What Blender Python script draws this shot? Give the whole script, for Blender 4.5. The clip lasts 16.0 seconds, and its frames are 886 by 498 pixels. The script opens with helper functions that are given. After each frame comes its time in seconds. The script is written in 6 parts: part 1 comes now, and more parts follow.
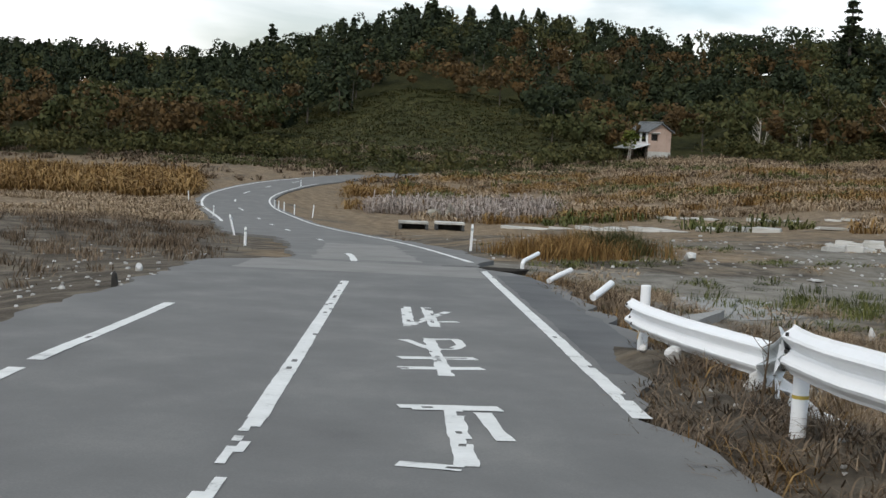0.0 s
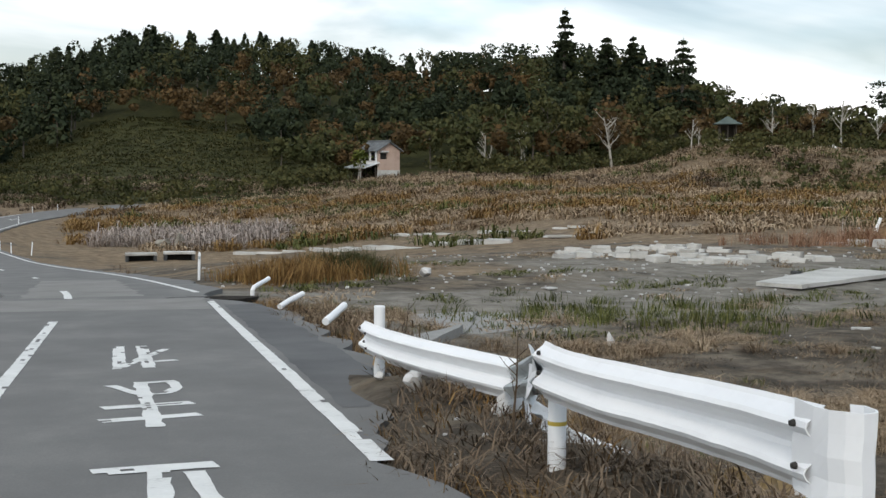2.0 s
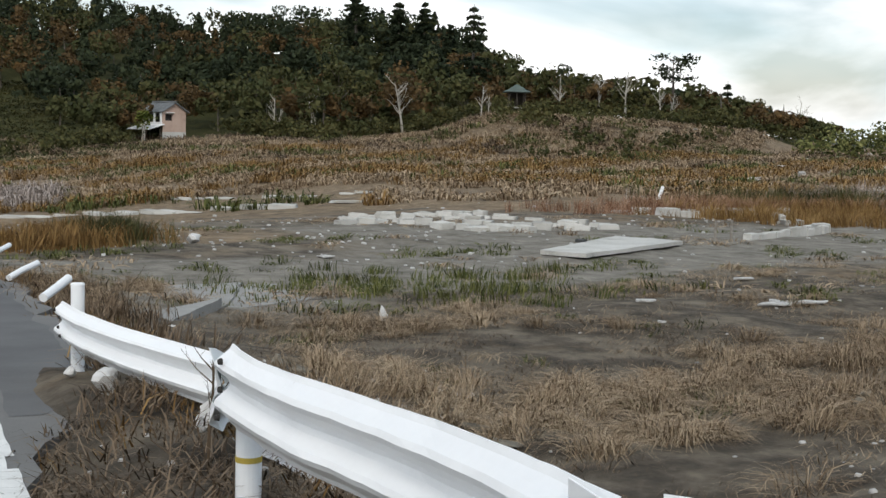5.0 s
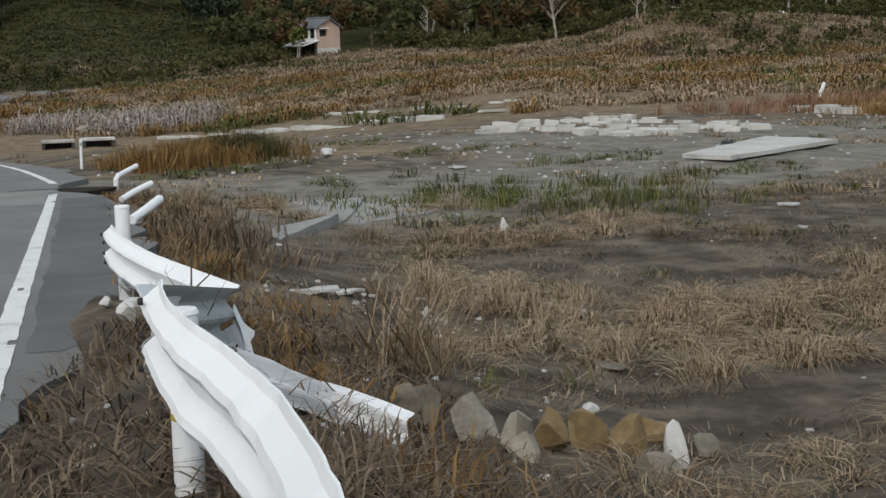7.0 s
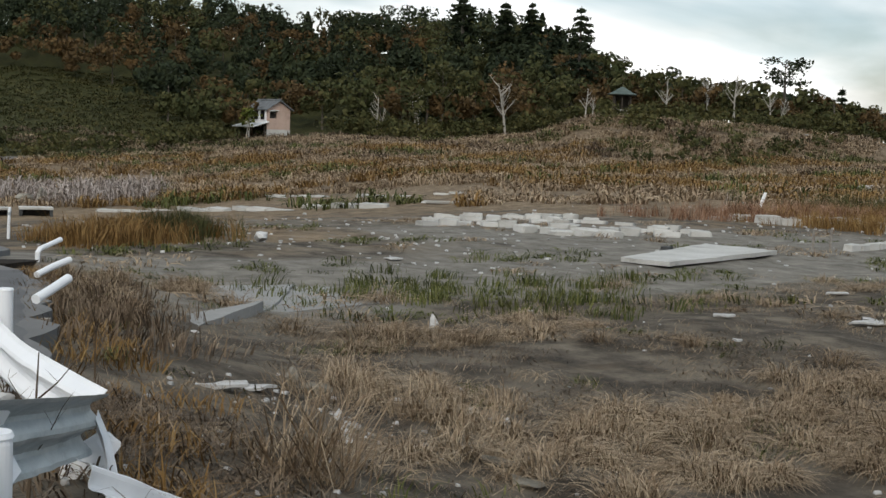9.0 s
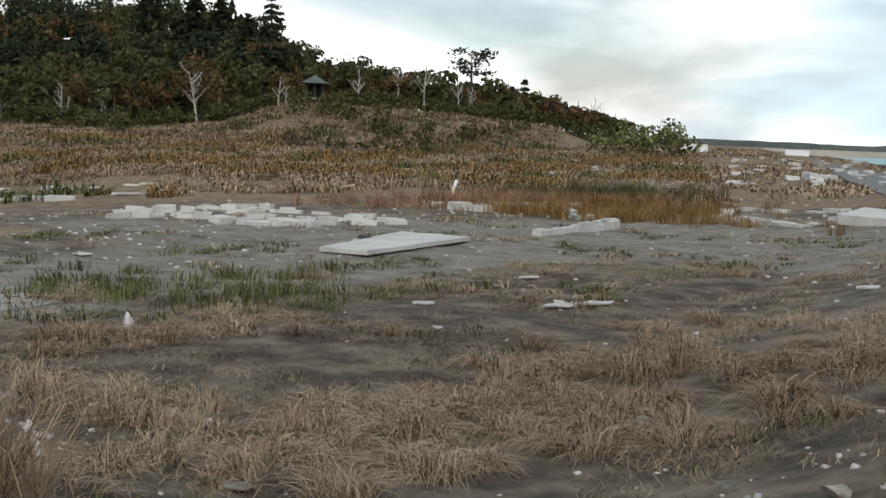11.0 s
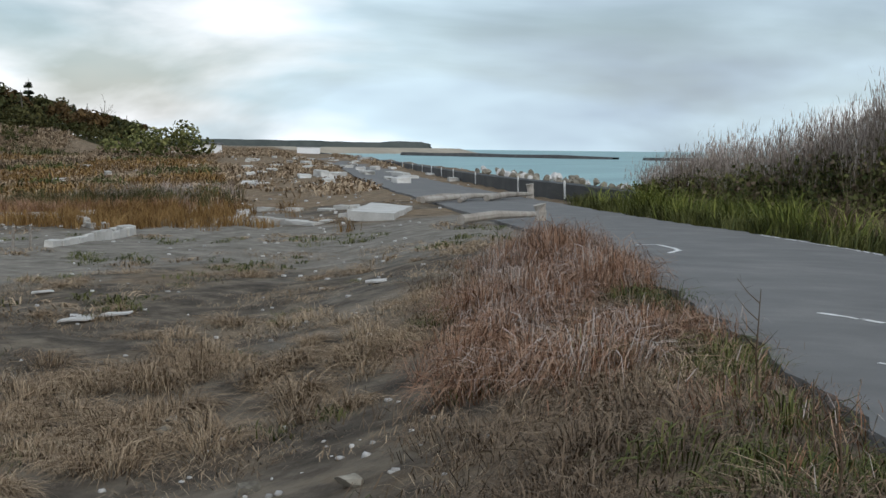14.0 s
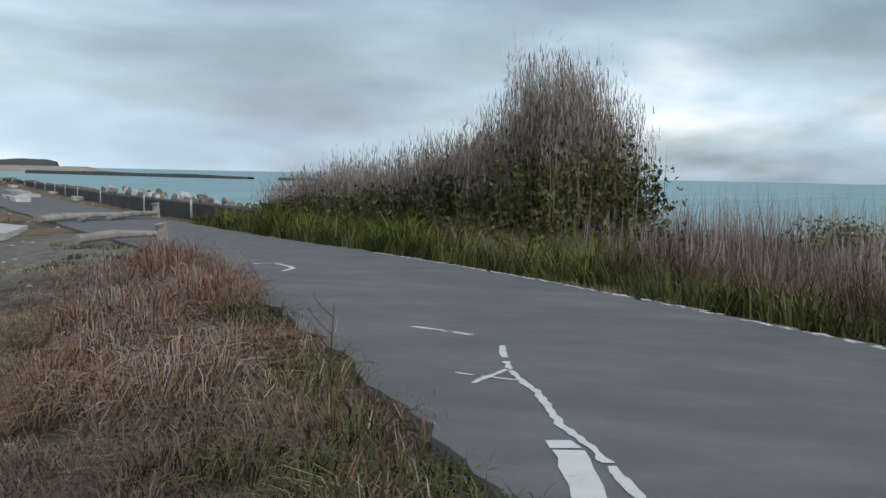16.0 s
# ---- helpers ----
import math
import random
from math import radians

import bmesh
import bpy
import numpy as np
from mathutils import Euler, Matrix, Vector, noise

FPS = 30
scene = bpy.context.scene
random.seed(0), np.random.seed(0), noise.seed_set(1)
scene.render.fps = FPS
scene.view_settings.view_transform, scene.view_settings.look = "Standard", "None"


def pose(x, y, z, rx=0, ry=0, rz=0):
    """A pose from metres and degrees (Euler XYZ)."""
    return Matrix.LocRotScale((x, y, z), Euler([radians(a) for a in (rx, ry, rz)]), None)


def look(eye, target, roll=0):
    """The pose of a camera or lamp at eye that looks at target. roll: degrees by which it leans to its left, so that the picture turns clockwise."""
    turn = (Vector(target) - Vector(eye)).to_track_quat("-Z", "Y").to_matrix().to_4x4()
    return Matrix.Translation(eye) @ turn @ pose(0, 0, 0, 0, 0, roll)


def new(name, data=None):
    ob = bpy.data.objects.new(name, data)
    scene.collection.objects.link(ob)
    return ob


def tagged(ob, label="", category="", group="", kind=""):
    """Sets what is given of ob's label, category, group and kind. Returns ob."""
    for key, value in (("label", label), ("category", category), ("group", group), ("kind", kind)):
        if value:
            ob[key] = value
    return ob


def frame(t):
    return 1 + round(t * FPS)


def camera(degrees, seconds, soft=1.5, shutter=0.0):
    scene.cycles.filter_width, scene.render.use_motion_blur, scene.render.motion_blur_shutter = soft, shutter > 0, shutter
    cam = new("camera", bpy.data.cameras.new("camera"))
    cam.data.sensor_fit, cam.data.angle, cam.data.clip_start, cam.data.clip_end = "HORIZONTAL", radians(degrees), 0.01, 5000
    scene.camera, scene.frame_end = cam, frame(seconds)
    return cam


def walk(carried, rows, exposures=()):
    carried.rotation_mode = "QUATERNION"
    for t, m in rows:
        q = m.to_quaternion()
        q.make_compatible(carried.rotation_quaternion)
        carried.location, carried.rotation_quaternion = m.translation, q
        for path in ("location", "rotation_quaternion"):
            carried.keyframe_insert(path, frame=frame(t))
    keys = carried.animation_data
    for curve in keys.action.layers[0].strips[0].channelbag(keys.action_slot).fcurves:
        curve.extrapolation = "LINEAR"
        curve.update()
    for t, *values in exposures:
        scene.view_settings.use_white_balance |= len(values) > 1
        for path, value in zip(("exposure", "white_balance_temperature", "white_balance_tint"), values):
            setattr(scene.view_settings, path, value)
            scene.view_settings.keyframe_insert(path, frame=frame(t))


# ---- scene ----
cam = camera(37.24, 16.0)
PATH = [
    (0, look((0.086, -0.045, 1.654), (0.831, 9.890, 0.799), 3.04)),
    (0.5, look((0.301, 0.496, 1.608), (1.588, 10.390, 0.940), 4.91)),
    (1, look((0.353, 0.803, 1.586), (2.083, 10.628, 0.912), 2.84)),
    (1.5, look((0.334, 1.023, 1.568), (2.636, 10.735, 0.949), 1.60)),
    (2, look((0.460, 1.324, 1.534), (3.166, 10.931, 0.911), 0.44)),
    (2.5, look((0.652, 1.729, 1.483), (3.794, 11.211, 1.007), 2.92)),
    (3, look((0.835, 2.187, 1.442), (4.248, 11.567, 0.832), 2.86)),
    (3.5, look((1.051, 2.488, 1.429), (4.676, 11.783, 0.754), 1.61)),
    (4, look((1.316, 2.786, 1.416), (4.823, 12.121, 0.669), 1.66)),
    (4.5, look((1.498, 3.109, 1.418), (5.513, 12.236, 0.653), 3.10)),
    (4.7, look((1.570, 3.208, 1.411), (5.783, 12.241, 0.609), 1.60)),
    (6.8, look((2.663, 4.050, 1.309), (5.960, 13.361, -0.252), -0.66)),
    (7, look((2.789, 4.093, 1.298), (5.791, 13.506, -0.248), -1.01)),
    (7.5, look((2.948, 4.307, 1.289), (5.654, 13.832, -0.108), 3.06)),
    (8, look((3.106, 4.449, 1.287), (5.609, 14.038, -0.047), 2.30)),
    (8.5, look((3.189, 4.559, 1.304), (6.025, 14.072, 0.097), 1.84)),
    (8.7, look((3.196, 4.600, 1.313), (6.288, 14.061, 0.349), 2.05)),
    (10.8, look((3.271, 4.951, 1.351), (8.455, 13.453, 0.432), 1.75)),
    (11, look((3.272, 4.952, 1.344), (8.762, 13.265, 0.478), 2.18)),
    (11.5, look((3.262, 4.902, 1.341), (9.465, 12.696, 0.460), 2.18)),
    (12, look((3.244, 4.863, 1.354), (9.994, 12.185, 0.451), 2.39)),
    (12.5, look((3.196, 4.812, 1.387), (10.406, 11.693, 0.570), 1.94)),
    (13, look((3.152, 4.750, 1.418), (10.709, 11.252, 0.637), 1.77)),
    (13.5, look((3.153, 4.722, 1.447), (11.043, 10.824, 0.725), 0.26)),
    (14, look((3.138, 4.700, 1.467), (11.222, 10.536, 0.696), 0.69)),
    (14.5, look((3.173, 4.673, 1.494), (11.676, 9.884, 0.752), 0.00)),
    (15, look((3.208, 4.620, 1.457), (12.321, 8.676, 0.758), -1.34)),
    (15.5, look((3.274, 4.470, 1.451), (12.536, 8.183, 0.795), -1.66)),
    (16, look((3.397, 4.308, 1.443), (12.774, 7.733, 0.868), 1.23)),
]
walk(cam, PATH, [(0.0, 0.210, 6650, 10), (4.7, 0.270, 6650, 10), (7.0, 0.110, 6750, 10), (8.7, 0.100, 6750, 10), (11.0, 0.160, 6650, 10), (12.5, 0.100, 6500, 10), (14.5, -0.080, 6350, 10), (16.0, -0.180, 6250, 10)])

# ---- light ----
SUN_UP, SUN_TURN = 38.0, 200.0
world = bpy.data.worlds.new("world")
scene.world = world
world.use_nodes = True
wn, wl = world.node_tree.nodes, world.node_tree.links
wn.clear()
w_out = wn.new("ShaderNodeOutputWorld")
w_bg = wn.new("ShaderNodeBackground")
w_sky = wn.new("ShaderNodeTexSky")
w_sky.sky_type = "NISHITA"
w_sky.sun_disc = False
w_sky.sun_elevation, w_sky.sun_rotation = radians(SUN_UP), radians(SUN_TURN)
w_sky.air_density, w_sky.dust_density = 1.0, 2.0
w_co = wn.new("ShaderNodeTexCoord")
w_sep = wn.new("ShaderNodeSeparateXYZ")
wl.new(w_co.outputs["Generated"], w_sep.inputs[0])
w_map = wn.new("ShaderNodeMapping")
w_map.inputs["Scale"].default_value = (1.6, 1.6, 5.5)
wl.new(w_co.outputs["Generated"], w_map.inputs[0])
w_n1 = wn.new("ShaderNodeTexNoise")
w_n1.inputs["Scale"].default_value, w_n1.inputs["Detail"].default_value = 1.7, 6.0
w_n1.inputs["Roughness"].default_value, w_n1.inputs["Distortion"].default_value = 0.5, 0.4
wl.new(w_map.outputs[0], w_n1.inputs["Vector"])
w_cov = wn.new("ShaderNodeValToRGB")
w_cov.color_ramp.elements[0].position, w_cov.color_ramp.elements[0].color = 0.38, (0.2, 0.2, 0.2, 1)
w_cov.color_ramp.elements[1].position, w_cov.color_ramp.elements[1].color = 0.58, (1, 1, 1, 1)
wl.new(w_n1.outputs["Fac"], w_cov.inputs[0])
w_n2 = wn.new("ShaderNodeTexNoise")
w_n2.inputs["Scale"].default_value, w_n2.inputs["Detail"].default_value = 2.0, 4.0
wl.new(w_map.outputs[0], w_n2.inputs["Vector"])
# brighter cloud to the north, heavier cloud over the sea
w_dir = wn.new("ShaderNodeVectorMath")
w_dir.operation = "DOT_PRODUCT"
w_dir.inputs[1].default_value = (-0.72, 0.68, -0.15)
wl.new(w_co.outputs["Generated"], w_dir.inputs[0])
w_sum = wn.new("ShaderNodeMath")
w_sum.operation = "MULTIPLY_ADD"
wl.new(w_dir.outputs["Value"], w_sum.inputs[0])
w_sum.inputs[1].default_value = 0.30
w_low = wn.new("ShaderNodeMapRange")
w_low.inputs["From Min"].default_value, w_low.inputs["From Max"].default_value = 0.02, 0.16
w_low.inputs["To Min"].default_value, w_low.inputs["To Max"].default_value = 0.15, 0.0
wl.new(w_sep.outputs[2], w_low.inputs["Value"])
w_add = wn.new("ShaderNodeMath")
w_add.operation = "ADD"
wl.new(w_n2.outputs["Fac"], w_add.inputs[0])
wl.new(w_low.outputs[0], w_add.inputs[1])
wl.new(w_add.outputs[0], w_sum.inputs[2])
w_tone = wn.new("ShaderNodeValToRGB")
w_tone.color_ramp.elements.new(0.5)
for e, (p, c) in zip(w_tone.color_ramp.elements, ((0.30, (4.6, 5.6, 6.7, 1)), (0.52, (7.3, 9.1, 10.1, 1)), (0.66, (12.8, 13.0, 13.3, 1)))):
    e.position, e.color = p, c
wl.new(w_sum.outputs[0], w_tone.inputs[0])
w_mix = wn.new("ShaderNodeMix")
w_mix.data_type = "RGBA"
wl.new(w_cov.outputs["Color"], w_mix.inputs[0])
wl.new(w_sky.outputs[0], w_mix.inputs[6])
wl.new(w_tone.outputs[0], w_mix.inputs[7])
wl.new(w_mix.outputs[2], w_bg.inputs["Color"])
w_bg.inputs["Strength"].default_value = 0.10
wl.new(w_bg.outputs[0], w_out.inputs[0])

sun = new("sun", bpy.data.lights.new("sun", "SUN"))
sun.data.energy, sun.data.angle, sun.data.color = 1.1, radians(14), (1.0, 0.95, 0.88)
su = radians(SUN_UP)
st = radians(SUN_TURN)
sun.matrix_world = look((200 * math.sin(st) * math.cos(su), 200 * math.cos(st) * math.cos(su), 200 * math.sin(su)), (0, 0, 0))


# ---- materials ----
def ramp_node(n, stops):
    r = n.new("ShaderNodeValToRGB")
    while len(r.color_ramp.elements) < len(stops):
        r.color_ramp.elements.new(0.5)
    for e, (p, c) in zip(r.color_ramp.elements, stops):
        e.position, e.color = p, (*c, 1)
    return r


def stuff_mat(name, stops, scale=3.0, detail=6.0, rough=0.85, bump=0.3, fine=40.0, metal=0.0, island=0.0, spec=0.3, trans=0.0, stretch=(1, 1, 1), dist=0.02, objrand=0.0):
    """Two scales of noise through a colour ramp, with fine relief; island/objrand: how far single pieces differ in tone."""
    m = bpy.data.materials.new(name)
    m.use_nodes = True
    n, l = m.node_tree.nodes, m.node_tree.links
    b = n["Principled BSDF"]
    co = n.new("ShaderNodeTexCoord")
    mp = n.new("ShaderNodeMapping")
    mp.inputs["Scale"].default_value = stretch
    l.new(co.outputs["Object"], mp.inputs[0])
    big = n.new("ShaderNodeTexNoise")
    big.inputs["Scale"].default_value, big.inputs["Detail"].default_value, big.inputs["Roughness"].default_value = scale, detail, 0.6
    l.new(mp.outputs[0], big.inputs["Vector"])
    small = n.new("ShaderNodeTexNoise")
    small.inputs["Scale"].default_value, small.inputs["Detail"].default_value = fine, 4.0
    l.new(mp.outputs[0], small.inputs["Vector"])
    mix = n.new("ShaderNodeMath")
    mix.operation = "MULTIPLY_ADD"
    l.new(small.outputs["Fac"], mix.inputs[0])
    mix.inputs[1].default_value = 0.35
    add = n.new("ShaderNodeMath")
    add.operation = "MULTIPLY_ADD"
    l.new(big.outputs["Fac"], add.inputs[0])
    add.inputs[1].default_value, add.inputs[2].default_value = 0.9, -0.12
    l.new(add.outputs[0], mix.inputs[2])
    last = mix
    if island or objrand:
        if objrand:
            src = n.new("ShaderNodeObjectInfo").outputs["Random"]
        else:
            src = n.new("ShaderNodeNewGeometry").outputs["Random Per Island"]
        va = n.new("ShaderNodeMath")
        va.operation = "MULTIPLY_ADD"
        l.new(src, va.inputs[0])
        k = island or objrand
        va.inputs[1].default_value = k
        sh = n.new("ShaderNodeMath")
        sh.operation = "SUBTRACT"
        l.new(last.outputs[0], sh.inputs[0])
        sh.inputs[1].default_value = k * 0.5
        l.new(sh.outputs[0], va.inputs[2])
        last = va
    r = ramp_node(n, stops)
    l.new(last.outputs[0], r.inputs[0])
    l.new(r.outputs[0], b.inputs["Base Color"])
    b.inputs["Roughness"].default_value = rough
    b.inputs["Metallic"].default_value = metal
    b.inputs["Specular IOR Level"].default_value = spec
    if bump:
        bp = n.new("ShaderNodeBump")
        bp.inputs["Strength"].default_value, bp.inputs["Distance"].default_value = bump, dist
        l.new(mix.outputs[0], bp.inputs["Height"])
        l.new(bp.outputs[0], b.inputs["Normal"])
    return m


ASPHALT = stuff_mat("asphalt", [(0.25, (0.118, 0.116, 0.112)), (0.5, (0.150, 0.148, 0.143)), (0.75, (0.205, 0.200, 0.189))], scale=0.9, fine=60, rough=0.85, bump=0.3, dist=0.006, stretch=(1, 0.7, 1), detail=8.0)
PAINT = stuff_mat("road_paint", [(0.25, (0.28, 0.28, 0.27)), (0.42, (0.66, 0.66, 0.64)), (0.8, (0.8, 0.8, 0.78))], scale=2.5, fine=26, rough=0.7, bump=0.2, dist=0.003)
STEEL = stuff_mat("white_painted_steel", [(0.2, (0.55, 0.55, 0.53)), (0.33, (0.83, 0.84, 0.85)), (0.8, (0.88, 0.89, 0.90))], scale=2.2, fine=30, rough=0.38, bump=0.06, dist=0.004, spec=0.5)
ZINC = stuff_mat("bare_zinc_steel", [(0.25, (0.25, 0.28, 0.29)), (0.5, (0.42, 0.46, 0.47)), (0.8, (0.55, 0.58, 0.58))], scale=3, fine=50, rough=0.45, metal=0.4, bump=0.05, stretch=(1, 1, 5))
# near-black for bolts and a stub, also for shade inside openings and the hole
GRIME_SHADE = stuff_mat("dark_grime_and_shade", [(0.3, (0.02, 0.02, 0.02)), (0.7, (0.05, 0.045, 0.04))])
YELLOW = stuff_mat("yellow_band", [(0.3, (0.45, 0.33, 0.06)), (0.7, (0.55, 0.42, 0.10))])
CONCRETE = stuff_mat("weathered_concrete", [(0.2, (0.23, 0.22, 0.20)), (0.45, (0.46, 0.45, 0.42)), (0.8, (0.63, 0.62, 0.59))], scale=0.8, fine=18, bump=0.4, objrand=0.25)
CONCRETE_DARK = stuff_mat("dark_grey_concrete", [(0.2, (0.035, 0.037, 0.038)), (0.5, (0.06, 0.062, 0.062)), (0.8, (0.12, 0.12, 0.115))], scale=0.3, fine=8, bump=0.3)
ROCK = stuff_mat("broken_rock", [(0.2, (0.09, 0.08, 0.065)), (0.5, (0.22, 0.20, 0.16)), (0.8, (0.40, 0.37, 0.31))], scale=2.0, fine=20, bump=0.6, objrand=0.35)
ROCK_OCHRE = stuff_mat("ochre_rock", [(0.2, (0.10, 0.07, 0.035)), (0.5, (0.22, 0.155, 0.075)), (0.8, (0.36, 0.28, 0.17))], scale=2.0, fine=20, bump=0.6, objrand=0.3)
DEBRIS = stuff_mat("pale_debris", [(0.2, (0.2550, 0.2465, 0.2295)), (0.5, (0.4675, 0.4590, 0.4420)), (0.8, (0.6120, 0.6035, 0.5865))], scale=3.0, fine=20, bump=0.4, island=0.5)
DRIFTWOOD = stuff_mat("grey_driftwood", [(0.2, (0.16, 0.14, 0.12)), (0.5, (0.34, 0.31, 0.27)), (0.8, (0.48, 0.45, 0.41))], scale=2.0, fine=30, bump=0.5, stretch=(1, 1, 0.2), objrand=0.2)
PIPE = stuff_mat("rusty_pipe", [(0.25, (0.10, 0.07, 0.05)), (0.6, (0.3, 0.28, 0.25))], scale=8)


def leaf_mat(name, stops, island=0.7, rough=0.75):
    return stuff_mat(name, stops, scale=0.15, fine=2.0, detail=2.0, rough=rough, bump=0.0, island=island, spec=0.15)


CONIFER = leaf_mat("dark_conifer", [(0.2, (0.0151, 0.0246, 0.0133)), (0.5, (0.0283, 0.0378, 0.0189)), (0.8, (0.0529, 0.0625, 0.0265))], island=0.22)
BROADLEAF = leaf_mat("autumn_broadleaf", [(0.15, (0.0312, 0.0429, 0.0156)), (0.5, (0.0586, 0.0625, 0.0234)), (0.75, (0.0898, 0.0820, 0.0312)), (0.9, (0.1132, 0.0859, 0.0332))], island=0.25)
RUSSET = leaf_mat("russet_leaves", [(0.2, (0.0539, 0.0353, 0.0166)), (0.5, (0.0954, 0.0622, 0.0270)), (0.8, (0.1493, 0.0871, 0.0332))], island=0.25)
OLIVE = leaf_mat("olive_scrub", [(0.2, (0.0312, 0.0375, 0.0125)), (0.5, (0.0625, 0.0625, 0.0225)), (0.8, (0.1125, 0.1000, 0.0375))], island=0.4)
BARK = stuff_mat("bark", [(0.2, (0.05, 0.04, 0.03)), (0.6, (0.14, 0.12, 0.10)), (0.8, (0.22, 0.20, 0.17))], scale=3, fine=20, stretch=(1, 1, 0.3), bump=0.5)
PALE_BARK = stuff_mat("pale_dead_bark", [(0.2, (0.22, 0.20, 0.17)), (0.6, (0.45, 0.42, 0.37)), (0.8, (0.55, 0.52, 0.47))], scale=3, fine=20, bump=0.3)
DRY = leaf_mat("dry_straw_grass", [(0.1, (0.11, 0.074, 0.045)), (0.5, (0.285, 0.205, 0.13)), (0.9, (0.46, 0.36, 0.245))], island=0.8)
RED_GRASS = leaf_mat("reddish_dry_grass", [(0.1, (0.10, 0.052, 0.030)), (0.5, (0.25, 0.128, 0.074)), (0.9, (0.44, 0.30, 0.21))], island=0.8)
ORANGE_GRASS = leaf_mat("orange_brown_grass", [(0.1, (0.10, 0.058, 0.020)), (0.5, (0.21, 0.118, 0.040)), (0.9, (0.33, 0.215, 0.09))], island=0.8)
GREEN_GRASS = leaf_mat("olive_green_grass", [(0.1, (0.03, 0.04, 0.012)), (0.5, (0.075, 0.085, 0.024)), (0.9, (0.15, 0.15, 0.05))], island=0.8)
BRUSH = leaf_mat("dead_brush", [(0.1, (0.045, 0.032, 0.021)), (0.5, (0.13, 0.092, 0.060)), (0.9, (0.24, 0.18, 0.125))], island=0.8)
PAMPAS = leaf_mat("pampas_plumes", [(0.1, (0.17, 0.135, 0.11)), (0.5, (0.33, 0.275, 0.24)), (0.9, (0.48, 0.42, 0.38))], island=0.8)
BAMBOO = leaf_mat("dwarf_bamboo", [(0.1, (0.030, 0.042, 0.013)), (0.5, (0.115, 0.125, 0.042)), (0.9, (0.24, 0.235, 0.09))], island=0.8)
CANE = leaf_mat("olive_reed_canes", [(0.1, (0.07, 0.07, 0.03)), (0.5, (0.19, 0.17, 0.09)), (0.9, (0.36, 0.30, 0.20))], island=0.8)
GREEN_WEED = leaf_mat("fresh_green_weeds", [(0.1, (0.04, 0.055, 0.010)), (0.5, (0.12, 0.14, 0.028)), (0.9, (0.22, 0.23, 0.06))], island=0.8)
PINK_WALL = stuff_mat("pink_render_wall", [(0.2, (0.36, 0.26, 0.21)), (0.5, (0.52, 0.38, 0.31)), (0.8, (0.58, 0.44, 0.37))], scale=0.5, fine=6, bump=0.1)
ROOF_TILE = stuff_mat("grey_roof_tiles", [(0.2, (0.07, 0.075, 0.08)), (0.6, (0.17, 0.18, 0.185)), (0.8, (0.24, 0.25, 0.25))], scale=1, fine=8)
# wood under the roofs, with their shade put into its dark colour
SHADOW_WOOD = stuff_mat("shadowed_dark_wood", [(0.2, (0.03, 0.025, 0.02)), (0.7, (0.09, 0.075, 0.06))], scale=2, stretch=(1, 1, 0.2))
COPPER = stuff_mat("green_copper_roof", [(0.2, (0.055, 0.075, 0.068)), (0.7, (0.11, 0.14, 0.125))], scale=1)


